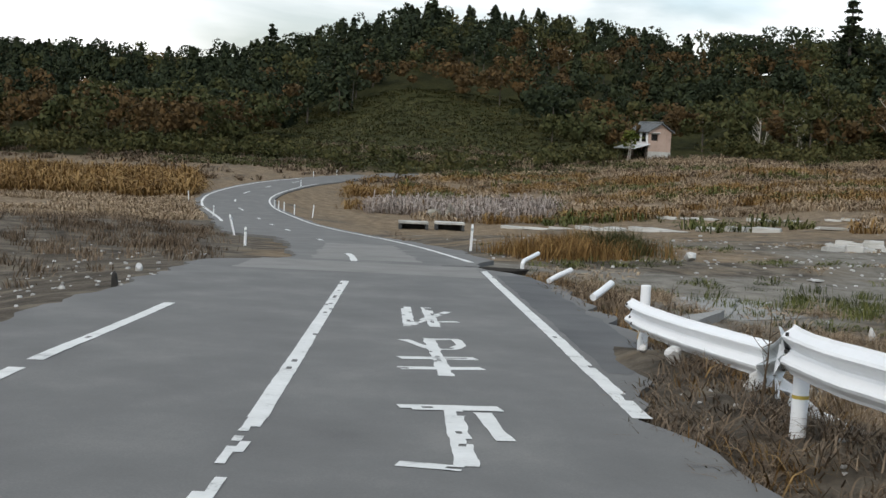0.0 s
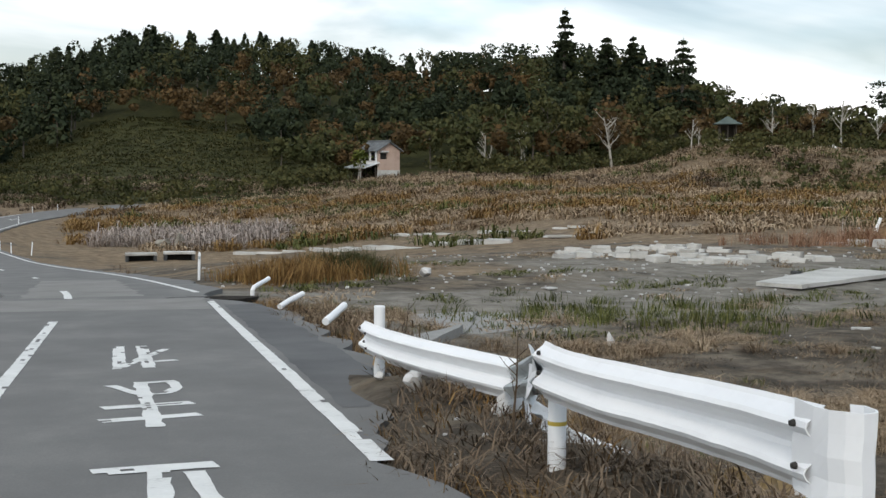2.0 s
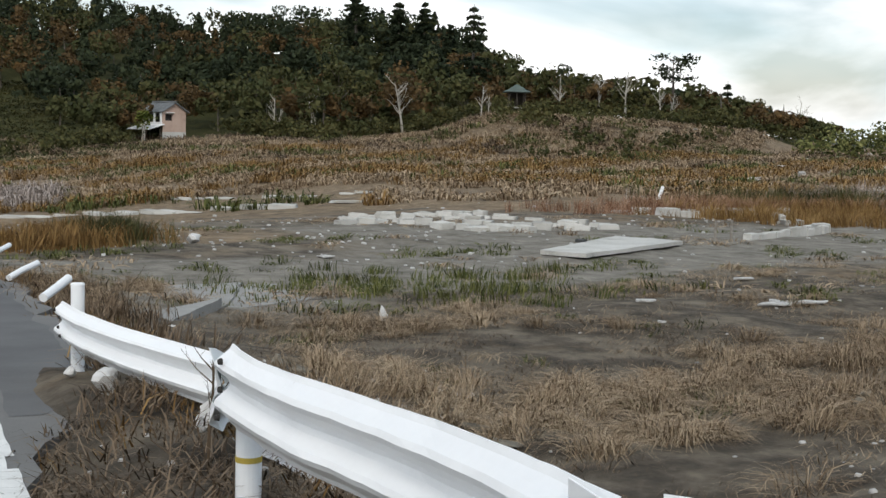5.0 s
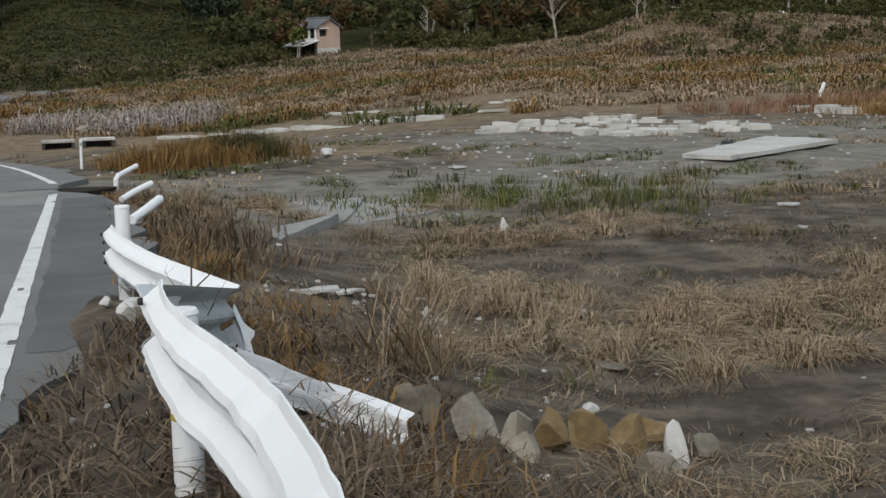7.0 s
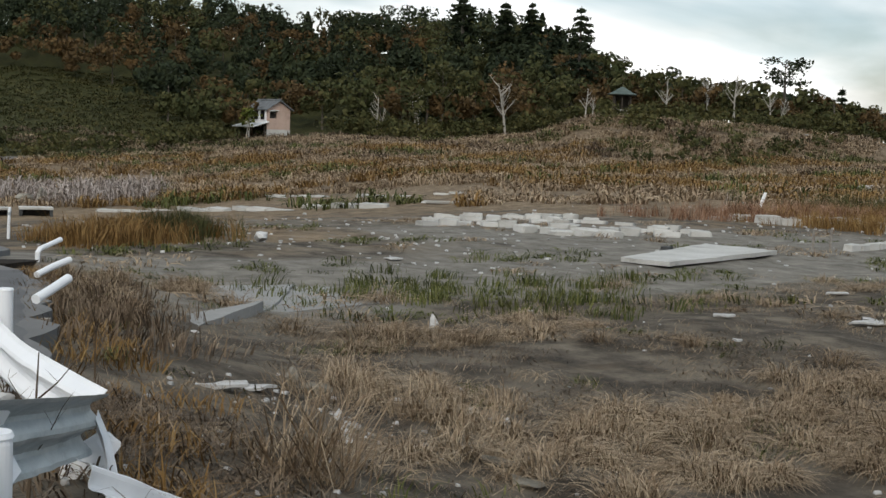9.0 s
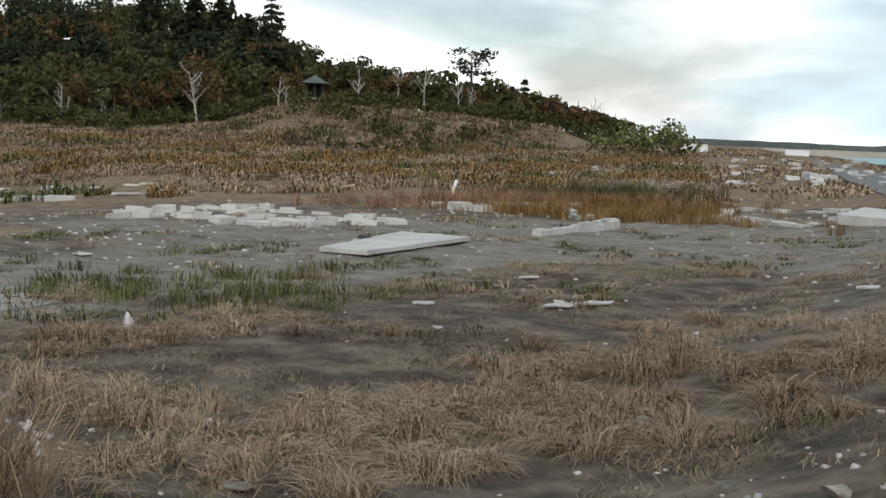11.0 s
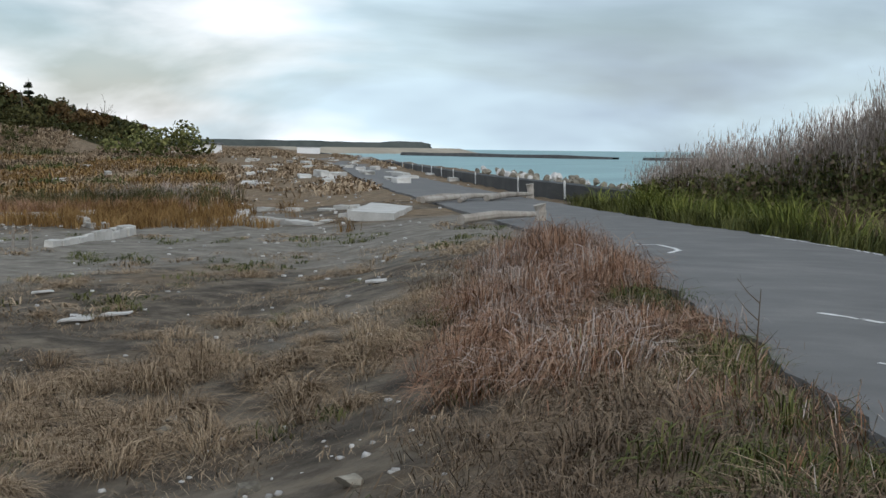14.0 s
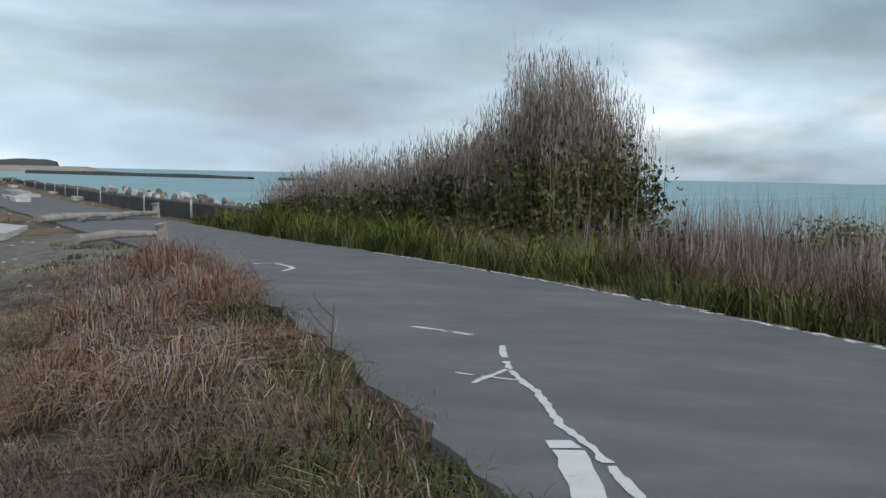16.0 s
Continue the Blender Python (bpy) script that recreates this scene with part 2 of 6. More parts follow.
def ground_mat():
    """Dark damp earth, grey silt, dry turf and grass, blended by noise; where each lies comes from the mesh's own zone layer."""
    m = bpy.data.materials.new("tsunami_plain_ground")
    m.use_nodes = True
    n, l = m.node_tree.nodes, m.node_tree.links
    b = n["Principled BSDF"]
    co = n.new("ShaderNodeTexCoord")

    def tex(scale, detail=6.0, rough=0.6):
        t = n.new("ShaderNodeTexNoise")
        t.inputs["Scale"].default_value, t.inputs["Detail"].default_value, t.inputs["Roughness"].default_value = scale, detail, rough
        l.new(co.outputs["Object"], t.inputs["Vector"])
        return t.outputs["Fac"]

    zone = n.new("ShaderNodeVertexColor")
    zone.layer_name = "zone"
    sep = n.new("ShaderNodeSeparateColor")
    l.new(zone.outputs["Color"], sep.inputs[0])

    def col(scale, stops, detail=8.0):
        r = ramp_node(n, stops)
        l.new(tex(scale, detail, 0.68), r.inputs[0])
        return r.outputs[0]

    def blend(f, a, c):
        x = n.new("ShaderNodeMix")
        x.data_type = "RGBA"
        l.new(f, x.inputs[0])
        l.new(a, x.inputs[6])
        l.new(c, x.inputs[7])
        return x.outputs[2]

    def edge(f, amount=0.9, scale=0.5):
        """A zone's weight, torn at its rim by noise."""
        a = n.new("ShaderNodeMath")
        a.operation = "MULTIPLY_ADD"
        l.new(tex(scale, 9.0, 0.7), a.inputs[0])
        a.inputs[1].default_value, a.inputs[2].default_value = amount * 2, -amount
        c = n.new("ShaderNodeMath")
        c.operation = "ADD"
        l.new(a.outputs[0], c.inputs[0])
        l.new(f, c.inputs[1])
        r = n.new("ShaderNodeMapRange")
        r.inputs["From Min"].default_value, r.inputs["From Max"].default_value = 0.30, 0.70
        l.new(c.outputs[0], r.inputs["Value"])
        return r.outputs[0]

    earth = col(1.1, [(0.28, (0.030, 0.026, 0.021)), (0.46, (0.085, 0.071, 0.055)), (0.6, (0.165, 0.138, 0.105)), (0.8, (0.26, 0.222, 0.17))])
    silt = col(1.4, [(0.3, (0.105, 0.095, 0.080)), (0.5, (0.20, 0.183, 0.155)), (0.75, (0.31, 0.287, 0.245))])
    turf = col(1.3, [(0.25, (0.075, 0.053, 0.034)), (0.45, (0.17, 0.124, 0.08)), (0.6, (0.26, 0.195, 0.128)), (0.8, (0.36, 0.285, 0.195))])
    green = col(0.9, [(0.3, (0.020, 0.024, 0.008)), (0.55, (0.045, 0.045, 0.015)), (0.8, (0.085, 0.075, 0.028))])
    c = blend(edge(sep.outputs[0]), earth, turf)
    c = blend(edge(sep.outputs[1], 0.7), c, silt)
    c = blend(edge(sep.outputs[2], 0.4, 0.08), c, green)
    l.new(c, b.inputs["Base Color"])
    b.inputs["Roughness"].default_value = 0.95
    b.inputs["Specular IOR Level"].default_value = 0.12
    bp = n.new("ShaderNodeBump")
    bp.inputs["Strength"].default_value, bp.inputs["Distance"].default_value = 0.7, 0.12
    l.new(tex(3.0, 10.0, 0.7), bp.inputs["Height"])
    l.new(bp.outputs[0], b.inputs["Normal"])
    return m


GROUND = ground_mat()


def sea_mat():
    m = bpy.data.materials.new("sea_water")
    m.use_nodes = True
    n, l = m.node_tree.nodes, m.node_tree.links
    b = n["Principled BSDF"]
    co = n.new("ShaderNodeTexCoord")
    mp = n.new("ShaderNodeMapping")
    mp.inputs["Rotation"].default_value = (0, 0, radians(40))
    mp.inputs["Scale"].default_value = (0.012, 0.05, 1)
    l.new(co.outputs["Object"], mp.inputs[0])
    t = n.new("ShaderNodeTexNoise")
    t.inputs["Scale"].default_value, t.inputs["Detail"].default_value = 1.0, 8.0
    l.new(mp.outputs[0], t.inputs["Vector"])
    r = ramp_node(n, [(0.3, (0.15, 0.29, 0.29)), (0.55, (0.21, 0.38, 0.37)), (0.75, (0.28, 0.46, 0.44))])
    l.new(t.outputs["Fac"], r.inputs[0])
    l.new(r.outputs[0], b.inputs["Base Color"])
    b.inputs["Roughness"].default_value = 0.35
    t2 = n.new("ShaderNodeTexNoise")
    t2.inputs["Scale"].default_value, t2.inputs["Detail"].default_value = 0.6, 6.0
    l.new(co.outputs["Object"], t2.inputs["Vector"])
    bp = n.new("ShaderNodeBump")
    bp.inputs["Strength"].default_value, bp.inputs["Distance"].default_value = 0.5, 0.5
    l.new(t2.outputs["Fac"], bp.inputs["Height"])
    l.new(bp.outputs[0], b.inputs["Normal"])
    return m


SEA = sea_mat()
FOAM = stuff_mat("sea_foam", [(0.3, (0.5, 0.56, 0.57)), (0.7, (0.8, 0.82, 0.82))], scale=0.2, rough=0.8)


# ---- helpers of this scene ----
def part(name, bm, material, parent=None, label="", smooth=False):
    me = bpy.data.meshes.new(name)
    bm.to_mesh(me)
    bm.free()
    me.materials.append(material)
    if smooth:
        me.shade_smooth()
    ob = new(name, me)
    if parent is not None:
        ob.parent = parent
    if label:
        ob["label"] = label
    return ob


def mesh_from(name, verts, faces, material, parent=None, smooth=False):
    me = bpy.data.meshes.new(name)
    me.from_pydata([tuple(p) for p in verts], [], [tuple(q) for q in faces])
    me.materials.append(material)
    if smooth:
        me.shade_smooth()
    ob = new(name, me)
    if parent is not None:
        ob.parent = parent
    return ob


def empty(name, m, label, category, group="", kind=""):
    ob = new(name)
    ob.matrix_basis = m
    return tagged(ob, label, category, group, kind)


def box(bm, sx, sy, sz, m=Matrix(), bevel=0.0):
    made = bmesh.ops.create_cube(bm, size=1.0, matrix=m @ Matrix.Diagonal((sx, sy, sz, 1)))
    if bevel:
        edges = {e for v in made["verts"] for e in v.link_edges}
        bmesh.ops.bevel(bm, geom=list(edges), offset=bevel, segments=1, affect="EDGES")


def tube(bm, pts, radii, sides=8, cap=True):
    """A tapered tube along points."""
    rings = []
    for i, p in enumerate(pts):
        p = Vector(p)
        d = Vector(pts[min(i + 1, len(pts) - 1)]) - Vector(pts[max(i - 1, 0)])
        q = d.to_track_quat("Z", "Y")
        rings.append([bm.verts.new(p + q @ Vector((math.cos(a) * radii[i], math.sin(a) * radii[i], 0))) for a in (2 * math.pi * k / sides for k in range(sides))])
    for a, b in zip(rings, rings[1:]):
        for k in range(sides):
            bm.faces.new((a[k], a[(k + 1) % sides], b[(k + 1) % sides], b[k]))
    if cap:
        bm.faces.new(rings[0][::-1])
        bm.faces.new(rings[-1])


def sstep(a, b, x):
    t = np.clip((x - a) / (b - a), 0, 1)
    return t * t * (3 - 2 * t)


def waves(x, y, s, seed=0.0):
    """Cheap smooth unevenness, about -1 to 1, at a wavelength of s metres."""
    k = 2 * math.pi / s
    return (np.sin(k * (x * 0.83 + y * 0.31) + seed) + np.sin(k * (-x * 0.47 + y * 0.91) * 1.31 + seed * 2.1) + np.sin(k * (x * 0.25 - y * 0.66) * 2.17 + seed * 0.7) * 0.6 + np.sin(k * (x * 0.9 + y * 0.77) * 3.3 + seed * 1.7) * 0.35) / 2.95


def seg_dist(x, y, pts):
    """Distance to a polyline, side (left positive), the height there and the way along it."""
    best = np.full(np.shape(x), 1e9)
    hz, side, along = np.zeros(np.shape(x)), np.zeros(np.shape(x)), np.zeros(np.shape(x))
    run = 0.0
    for a, b in zip(pts, pts[1:]):
        dx, dy = b[0] - a[0], b[1] - a[1]
        n2 = dx * dx + dy * dy
        t = np.clip(((x - a[0]) * dx + (y - a[1]) * dy) / n2, 0, 1)
        d = np.hypot(x - a[0] - t * dx, y - a[1] - t * dy)
        c = d < best
        best = np.where(c, d, best)
        hz = np.where(c, a[2] + t * (b[2] - a[2]), hz)
        side = np.where(c, np.sign(dx * (y - a[1]) - dy * (x - a[0])), side)
        along = np.where(c, run + t * math.sqrt(n2), along)
        run += math.sqrt(n2)
    return best, side, hz, along


def smooth_line(pts, step=1.5):
    """A rounded, evenly walked line through points (Catmull-Rom)."""
    out = []
    p = [Vector(q) for q in pts]
    p = [p[0] * 2 - p[1]] + p + [p[-1] * 2 - p[-2]]
    for i in range(1, len(p) - 2):
        n = max(2, int((p[i + 1] - p[i]).length / step))
        for k in range(n):
            t = k / n
            out.append(0.5 * ((2 * p[i]) + (p[i + 1] - p[i - 1]) * t + (2 * p[i - 1] - 5 * p[i] + 4 * p[i + 1] - p[i + 2]) * t * t + (3 * p[i] - p[i - 1] - 3 * p[i + 1] + p[i + 2]) * t ** 3))
    out.append(p[-2])
    return [tuple(q) for q in out]


# ---- the lie of the land ----
VALLEY_ROAD = smooth_line([(-2.1, -20, 0.5), (-1.03, 0, 0.0), (-0.58, 10, -0.475), (0.31, 30, -1.43), (0.0, 40, -1.98), (-0.8, 50, -2.55), (-2.2, 62, -3.25), (-3.9, 76, -4.05), (-6.2, 95, -4.95), (-9.4, 114, -5.2), (-10.2, 130, -5.1), (-8.2, 150, -4.95), (-4, 168, -4.8), (5, 190, -4.5), (20, 212, -4.0)])
COAST_ROAD = smooth_line([(-30, -22, 1.2), (-8, -8, 0.5), (2, -1.2, 0.05), (13, 4.6, -0.38), (20, 9.2, -0.52), (28, 15.2, -0.68), (38, 23, -0.95), (52, 35.5, -1.25), (95, 76, -1.5), (185, 158, -1.7), (400, 362, -2.0)])
SEAWALL = smooth_line([(64, -60, -3.2), (62, 5, -3.0), (59, 22, -2.0), (61, 36, -0.85), (96, 69.5, -1.0), (189, 153, -1.3), (409, 361, -1.6), (900, 840, -2)], 4)
SEA_Z = -6.5


def hills(x, y):
    r, b = np.hypot(x, y), np.degrees(np.arctan2(x, y))
    b = np.where(b < -150, b + 360, b)
    foot = np.interp(b, [-60, -13, -4, 2, 8, 14, 20, 26, 32, 38, 40.5, 43], [190, 200, 215, 190, 205, 235, 215, 205, 210, 235, 320, 500])
    crest = np.interp(b, [-60, -13, 0, 10, 20, 26, 32, 38, 40.5, 43], [400, 410, 420, 420, 380, 330, 310, 330, 380, 560])
    high = np.interp(b, [-60, -20, -13, -6, -2, 3, 8, 14, 20, 24, 28, 32, 36, 39, 40.5, 42], [13, 13, 15, 16, 22, 33, 32, 22.5, 24, 20.5, 9.5, 6.0, 4.2, 3.0, 1.3, 0])
    k = sstep(0, 1, (r - foot) / (crest - foot))
    h = high * k * (1 - 0.6 * sstep(0, 300, r - crest))
    # the bank below the shrine
    bank = np.interp(b, [20, 24, 27, 33, 37, 40, 42], [0, 1.5, 5.2, 4.6, 3.4, 2.0, 0.0]) * sstep(-42, -4, r - foot - 6)
    return np.maximum(h, bank)


def lie(x, y):
    """Height of the ground."""
    x, y = np.asarray(x, float), np.asarray(y, float)
    r, b = np.hypot(x, y), np.degrees(np.arctan2(x, y))
    base = -1.95 + 0 * x
    dip = sstep(40, 105, y) * sstep(40, -6, x - 0.12 * y)
    base = base - 3.2 * dip - 0.5 * sstep(45, 90, r)
    base = base + 2.6 * sstep(130, 235, r) * sstep(-20, 4, b) + 2.2 * sstep(140, 220, r) * (1 - sstep(-20, 4, b))
    base = base + 0.10 * waves(x, y, 9) * sstep(3, 9, r) + 0.05 * waves(x, y, 3.1, 2.0) + 0.25 * waves(x, y, 60, 1.0) * sstep(60, 140, r)
    base = base + hills(x, y)
    # the sea lies beyond the wall
    ds, ss, hs, al = seg_dist(x, y, SEAWALL)
    out = (ss < 0)
    base = np.where(out, np.maximum(-12.0, -1.2 - 0.35 * np.maximum(ds - 6, 0)), base + (-1.35 - base) * sstep(26, 4, ds) * 0.7)
    # banks of the two roads
    for line, half, left_w, right_w in ((COAST_ROAD, 3.6, 6.5, 5.0), (VALLEY_ROAD, 3.5, 5.0, 5.2)):
        d, side, hz, along = seg_dist(x, y, line)
        w = np.where(side > 0, left_w, right_w)
        k = sstep(w, 0.0, d - half)
        base = base + (hz - 0.10 - base) * k
    verge = np.exp(-((x - 3.62) / 0.55) ** 2) * sstep(5.0, 7.5, y) * sstep(17, 13, y)
    return base + 0.32 * verge * (1 + 0.3 * waves(x, y, 1.7))


def lie1(x, y):
    return float(lie(np.array([x]), np.array([y]))[0])


TRACK = [(2.5, 36.5, 0), (5.6, 34.6, 0), (13, 32.8, 0), (18.5, 34.6, 0), (26, 35.6, 0), (31.5, 35.2, 0), (37, 33.6, 0), (44, 31.8, 0), (52, 32.4, 0)]


def zones(x, y):
    """Where dry turf, grey silt and green meadow lie."""
    r, b = np.hypot(x, y), np.degrees(np.arctan2(x, y))
    turf = 0.42 + 0.32 * waves(x, y, 14, 3.0) + 0.25 * waves(x, y, 5, 1.2)
    turf = turf - 0.6 * sstep(-2, -5, x) * sstep(60, 40, y) + 0.35 * sstep(65, 90, r) - 0.25 * np.exp(-((x - 9) ** 2 + (y - 17) ** 2) / 60)
    turf = turf - 0.7 * np.exp(-((x - 19) ** 2 / 50 + (y - 26) ** 2 / 9)) - 0.6 * np.exp(-((x - 7.5) ** 2 / 8 + (y - 19) ** 2 / 12))
    silt = 0.08 + 0.25 * waves(x, y, 17, 5.0)
    silt = silt + 0.75 * np.exp(-((y - 0.55 * x - 24) / 5.0) ** 2) * sstep(2, 8, x) + 0.7 * np.exp(-((r - 50) / 11) ** 2) * sstep(8, 14, b)
    silt = silt - 0.5 * sstep(62, 80, r)
    silt = silt + 0.5 * sstep(60, 70, r) * sstep(112, 100, r) * (b > 3) * (b < 30)
    silt = np.where((b > 44) & (r > 26) & (r < 60), silt + 0.2, silt)
    silt = silt - 0.9 * np.exp(-((x - 19) ** 2 / 50 + (y - 26) ** 2 / 9)) - 0.9 * np.exp(-((x - 7.5) ** 2 / 8 + (y - 19) ** 2 / 12)) - 0.8 * np.exp(-((x - 12) ** 2 / 20 + (y - 46) ** 2 / 30))
    dt = seg_dist(x, y, TRACK)[0]
    silt = silt + 1.1 * sstep(3.4, 1.6, dt)
    turf = turf - 0.9 * sstep(3.6, 1.8, dt) - 0.8 * np.exp(-((x - 21) ** 2 / 26 + (y - 25.8) ** 2 / 5)) - 0.8 * np.exp(-((x - 6.6) ** 2 / 3.5 + (y - 18) ** 2 / 12))
    left = sstep(-1.5, -5, x) * sstep(105, 80, y)
    turf, silt = turf - 0.55 * left, silt - 0.5 * left
    green = 1.1 * sstep(185, 215, r) * sstep(13, 9, b) * sstep(-30, -16, b) + 0.8 * sstep(215, 240, r) * (b < 44) * (b > 8) * (1 - 0.8 * (sstep(24, 27, b) * sstep(300, 240, r)))
    return np.clip(turf, 0, 1), np.clip(silt, 0, 1), np.clip(green, 0, 1)


def axis(lo, hi, dense_lo, dense_hi, step, grow=1.09):
    a = list(np.arange(dense_lo, dense_hi, step))
    s, v = step, dense_hi
    while v < hi:
        a.append(v)
        s *= grow
        v += s
    a.append(hi)
    s, v = step, dense_lo
    while v > lo:
        s *= grow
        v -= s
        a.insert(0, max(v, lo))
    return np.array(a)


def build_ground():
    gx, gy = axis(-2600, 4500, -12, 40, 0.45), axis(-2600, 4500, -6, 60, 0.45)
    X, Y = np.meshgrid(gx, gy)
    Z = lie(X, Y)
    nx, ny = len(gx), len(gy)
    idx = np.arange(nx * ny).reshape(ny, nx)
    faces = np.stack([idx[:-1, :-1], idx[:-1, 1:], idx[1:, 1:], idx[1:, :-1]], -1).reshape(-1, 4)
    me = bpy.data.meshes.new("ground")
    me.from_pydata(np.stack([X, Y, Z], -1).reshape(-1, 3).tolist(), [], faces.tolist())
    me.materials.append(GROUND)
    me.shade_smooth()
    t, s, g = zones(X.ravel(), Y.ravel())
    att = me.color_attributes.new("zone", "FLOAT_COLOR", "POINT")
    att.data.foreach_set("color", np.stack([t, s, g, np.ones_like(t)], -1).ravel().astype(np.float32))
    return tagged(new("ground", me), "brown weedy plain of silt, earth and dry grass", "ground", kind="structure")


build_ground()


def strip(name, line, left, right, material, lift=0.02, rag=0.0, label="", rows=8, thick=0.22):
    """A road along a line: a slab with ragged edges and sides that go down into the ground."""
    verts, faces = [], []
    n = rows + 3
    for i, p in enumerate(line):
        a, c = Vector(line[max(i - 1, 0)]), Vector(line[min(i + 1, len(line) - 1)])
        d = (c - a)
        side = Vector((-d.y, d.x, 0)).normalized()
        lw = left(i, p) if callable(left) else left
        rw = right(i, p) if callable(right) else right
        lw += rag * noise.noise((p[0] * 0.9, p[1] * 0.9, 3.1)) + rag * 0.5 * noise.noise((p[0] * 3, p[1] * 3, 1.1))
        rw += rag * noise.noise((p[0] * 0.9, p[1] * 0.9, 7.7)) + rag * 0.5 * noise.noise((p[0] * 3, p[1] * 3, 5.1))
        for k in range(-1, rows + 2):
            f = min(max(k / rows, 0), 1)
            o = lw * (1 - f) - rw * f
            q = Vector(p) + side * o
            z = p[2] + lift + 0.012 * noise.noise((q.x * 0.5, q.y * 0.5, 0.3))
            if k in (-1, rows + 1):
                z -= thick
            verts.append((q.x, q.y, z))
        if i:
            b = (i - 1) * n
            for k in range(n - 1):
                faces.append((b + k, b + n + k, b + n + k + 1, b + k + 1)[::-1])
    ob = mesh_from(name, verts, faces, material, smooth=False)
    return tagged(ob, label, "road", kind="structure")


def fine_line(line):
    """The same line with short steps near the junction."""
    out = []
    for a, b in zip(line, line[1:]):
        a, b = Vector(a), Vector(b)
        n = max(1, int((b - a).length / 0.4)) if a.length < 70 else 1
        out += [tuple(a.lerp(b, k / n)) for k in range(n)]
    return out + [tuple(line[-1])]


def left_half(i, p):
    y = p[1]
    return 3.45 - 1.9 * float(sstep(29.5, 33, y) * sstep(60, 52, y)) + 0.5 * noise.noise((0, y * 0.4, 2))*float(sstep(30, 33, y))


def right_half(i, p):
    y = p[1]
    near = float(np.interp(y, [-20, 0, 5, 7, 8.5, 10, 12, 13.5, 20, 28, 30, 32, 36, 44, 60], [4, 4, 3.9, 3.4, 3.3, 3.0, 3.6, 4.15, 4.2, 4.1, 3.6, 3.0, 3.9, 4.3, 3.6]))
    return near


valley_road = strip("road", fine_line(VALLEY_ROAD), left_half, right_half, ASPHALT, rag=0.25, label="cracked grey asphalt road with broken edges")
coast_road = strip("coast_road", fine_line(COAST_ROAD), 3.0, 3.4, ASPHALT, lift=0.012, rag=0.25, label="worn grey asphalt coast road with broken edges")

water = mesh_from("water", [(-3000, -3000, SEA_Z), (4800, -3000, SEA_Z), (4800, 4800, SEA_Z), (-3000, 4800, SEA_Z)], [(0, 1, 2, 3)], SEA)
tagged(water, "calm grey-green sea under a cloudy sky", "sea", kind="structure")


# ---- growing things, in bulk ----
rng = np.random.default_rng(7)


def raw_mesh(name, verts, loops, sizes, material):
    """A mesh from flat arrays."""
    me = bpy.data.meshes.new(name)
    me.vertices.add(len(verts))
    me.vertices.foreach_set("co", verts.astype(np.float32).ravel())
    me.loops.add(len(loops))
    me.loops.foreach_set("vertex_index", loops.astype(np.int32))
    me.polygons.add(len(sizes))
    starts = np.concatenate([[0], np.cumsum(sizes)[:-1]]).astype(np.int32)
    me.polygons.foreach_set("loop_start", starts)
    me.update(calc_edges=True)
    me.materials.append(material)
    return me


def blades(name, base, height, width, lean, material, bend=0.5, ways=None):
    """Grass blades on base points (n, 3): a quad and a tip each, bent over by lean."""
    n = len(base)
    h = height * rng.uniform(0.55, 1.15, n)
    a = rng.uniform(0, 2 * math.pi, n) if ways is None else ways + rng.normal(0, 0.7, n)
    le = lean * rng.uniform(0.2, 1.6, n)
    d = np.stack([np.cos(a), np.sin(a), 0 * a], -1)
    s = np.stack([-np.sin(a + rng.normal(0, 0.8, n)), np.cos(a), 0 * a], -1) * (width * rng.uniform(0.6, 1.3, n))[:, None]
    up = np.array([0, 0, 1.0])
    mid = base + d * (h * le * 0.35)[:, None] + up * (h * 0.55)[:, None]
    tip = base + d * (h * le)[:, None] + up * (h * (1 - bend * np.clip(le, 0, 1.4) * 0.6))[:, None]
    v = np.stack([base - s, base + s, mid - s * 0.7, mid + s * 0.7, tip], 1).reshape(-1, 3)
    o = (np.arange(n) * 5)[:, None]
    loops = (o + np.array([0, 1, 3, 2, 2, 3, 4])[None, :]).ravel()
    sizes = np.tile([4, 3], n)
    return raw_mesh(name, v, loops, sizes, material)


def leaf_quads(points, size, flat=0.0, faces=None):
    """Loose leaf clumps: a bent four-sided scrap at each point; faces: the way the foliage faces there."""
    n = len(points)
    a, b = rng.normal(size=(n, 3)), rng.normal(size=(n, 3))
    if faces is not None:
        u = faces + rng.normal(0, 0.38, (n, 3))
        u /= np.linalg.norm(u, axis=1)[:, None]
        a -= u * (a * u).sum(1)[:, None]
        b = np.cross(u, a)
    a[:, 2] *= 1 - flat
    b[:, 2] *= 1 - flat
    a /= np.linalg.norm(a, axis=1)[:, None]
    b -= a * (a * b).sum(1)[:, None]
    b /= np.linalg.norm(b, axis=1)[:, None]
    s = (size * rng.uniform(0.5, 1.3, n))[:, None]
    a, b = a * s, b * s * rng.uniform(0.35, 0.9, (n, 1))
    c = np.cross(a, b) / s * 0.25
    v = np.stack([points - a - c, points - b + c, points + a - c, points + b + c], 1).reshape(-1, 3)
    return v


def leaf_mesh(name, v, material):
    n = len(v) // 4
    return raw_mesh(name, v, np.arange(4 * n), np.full(n, 4), material)


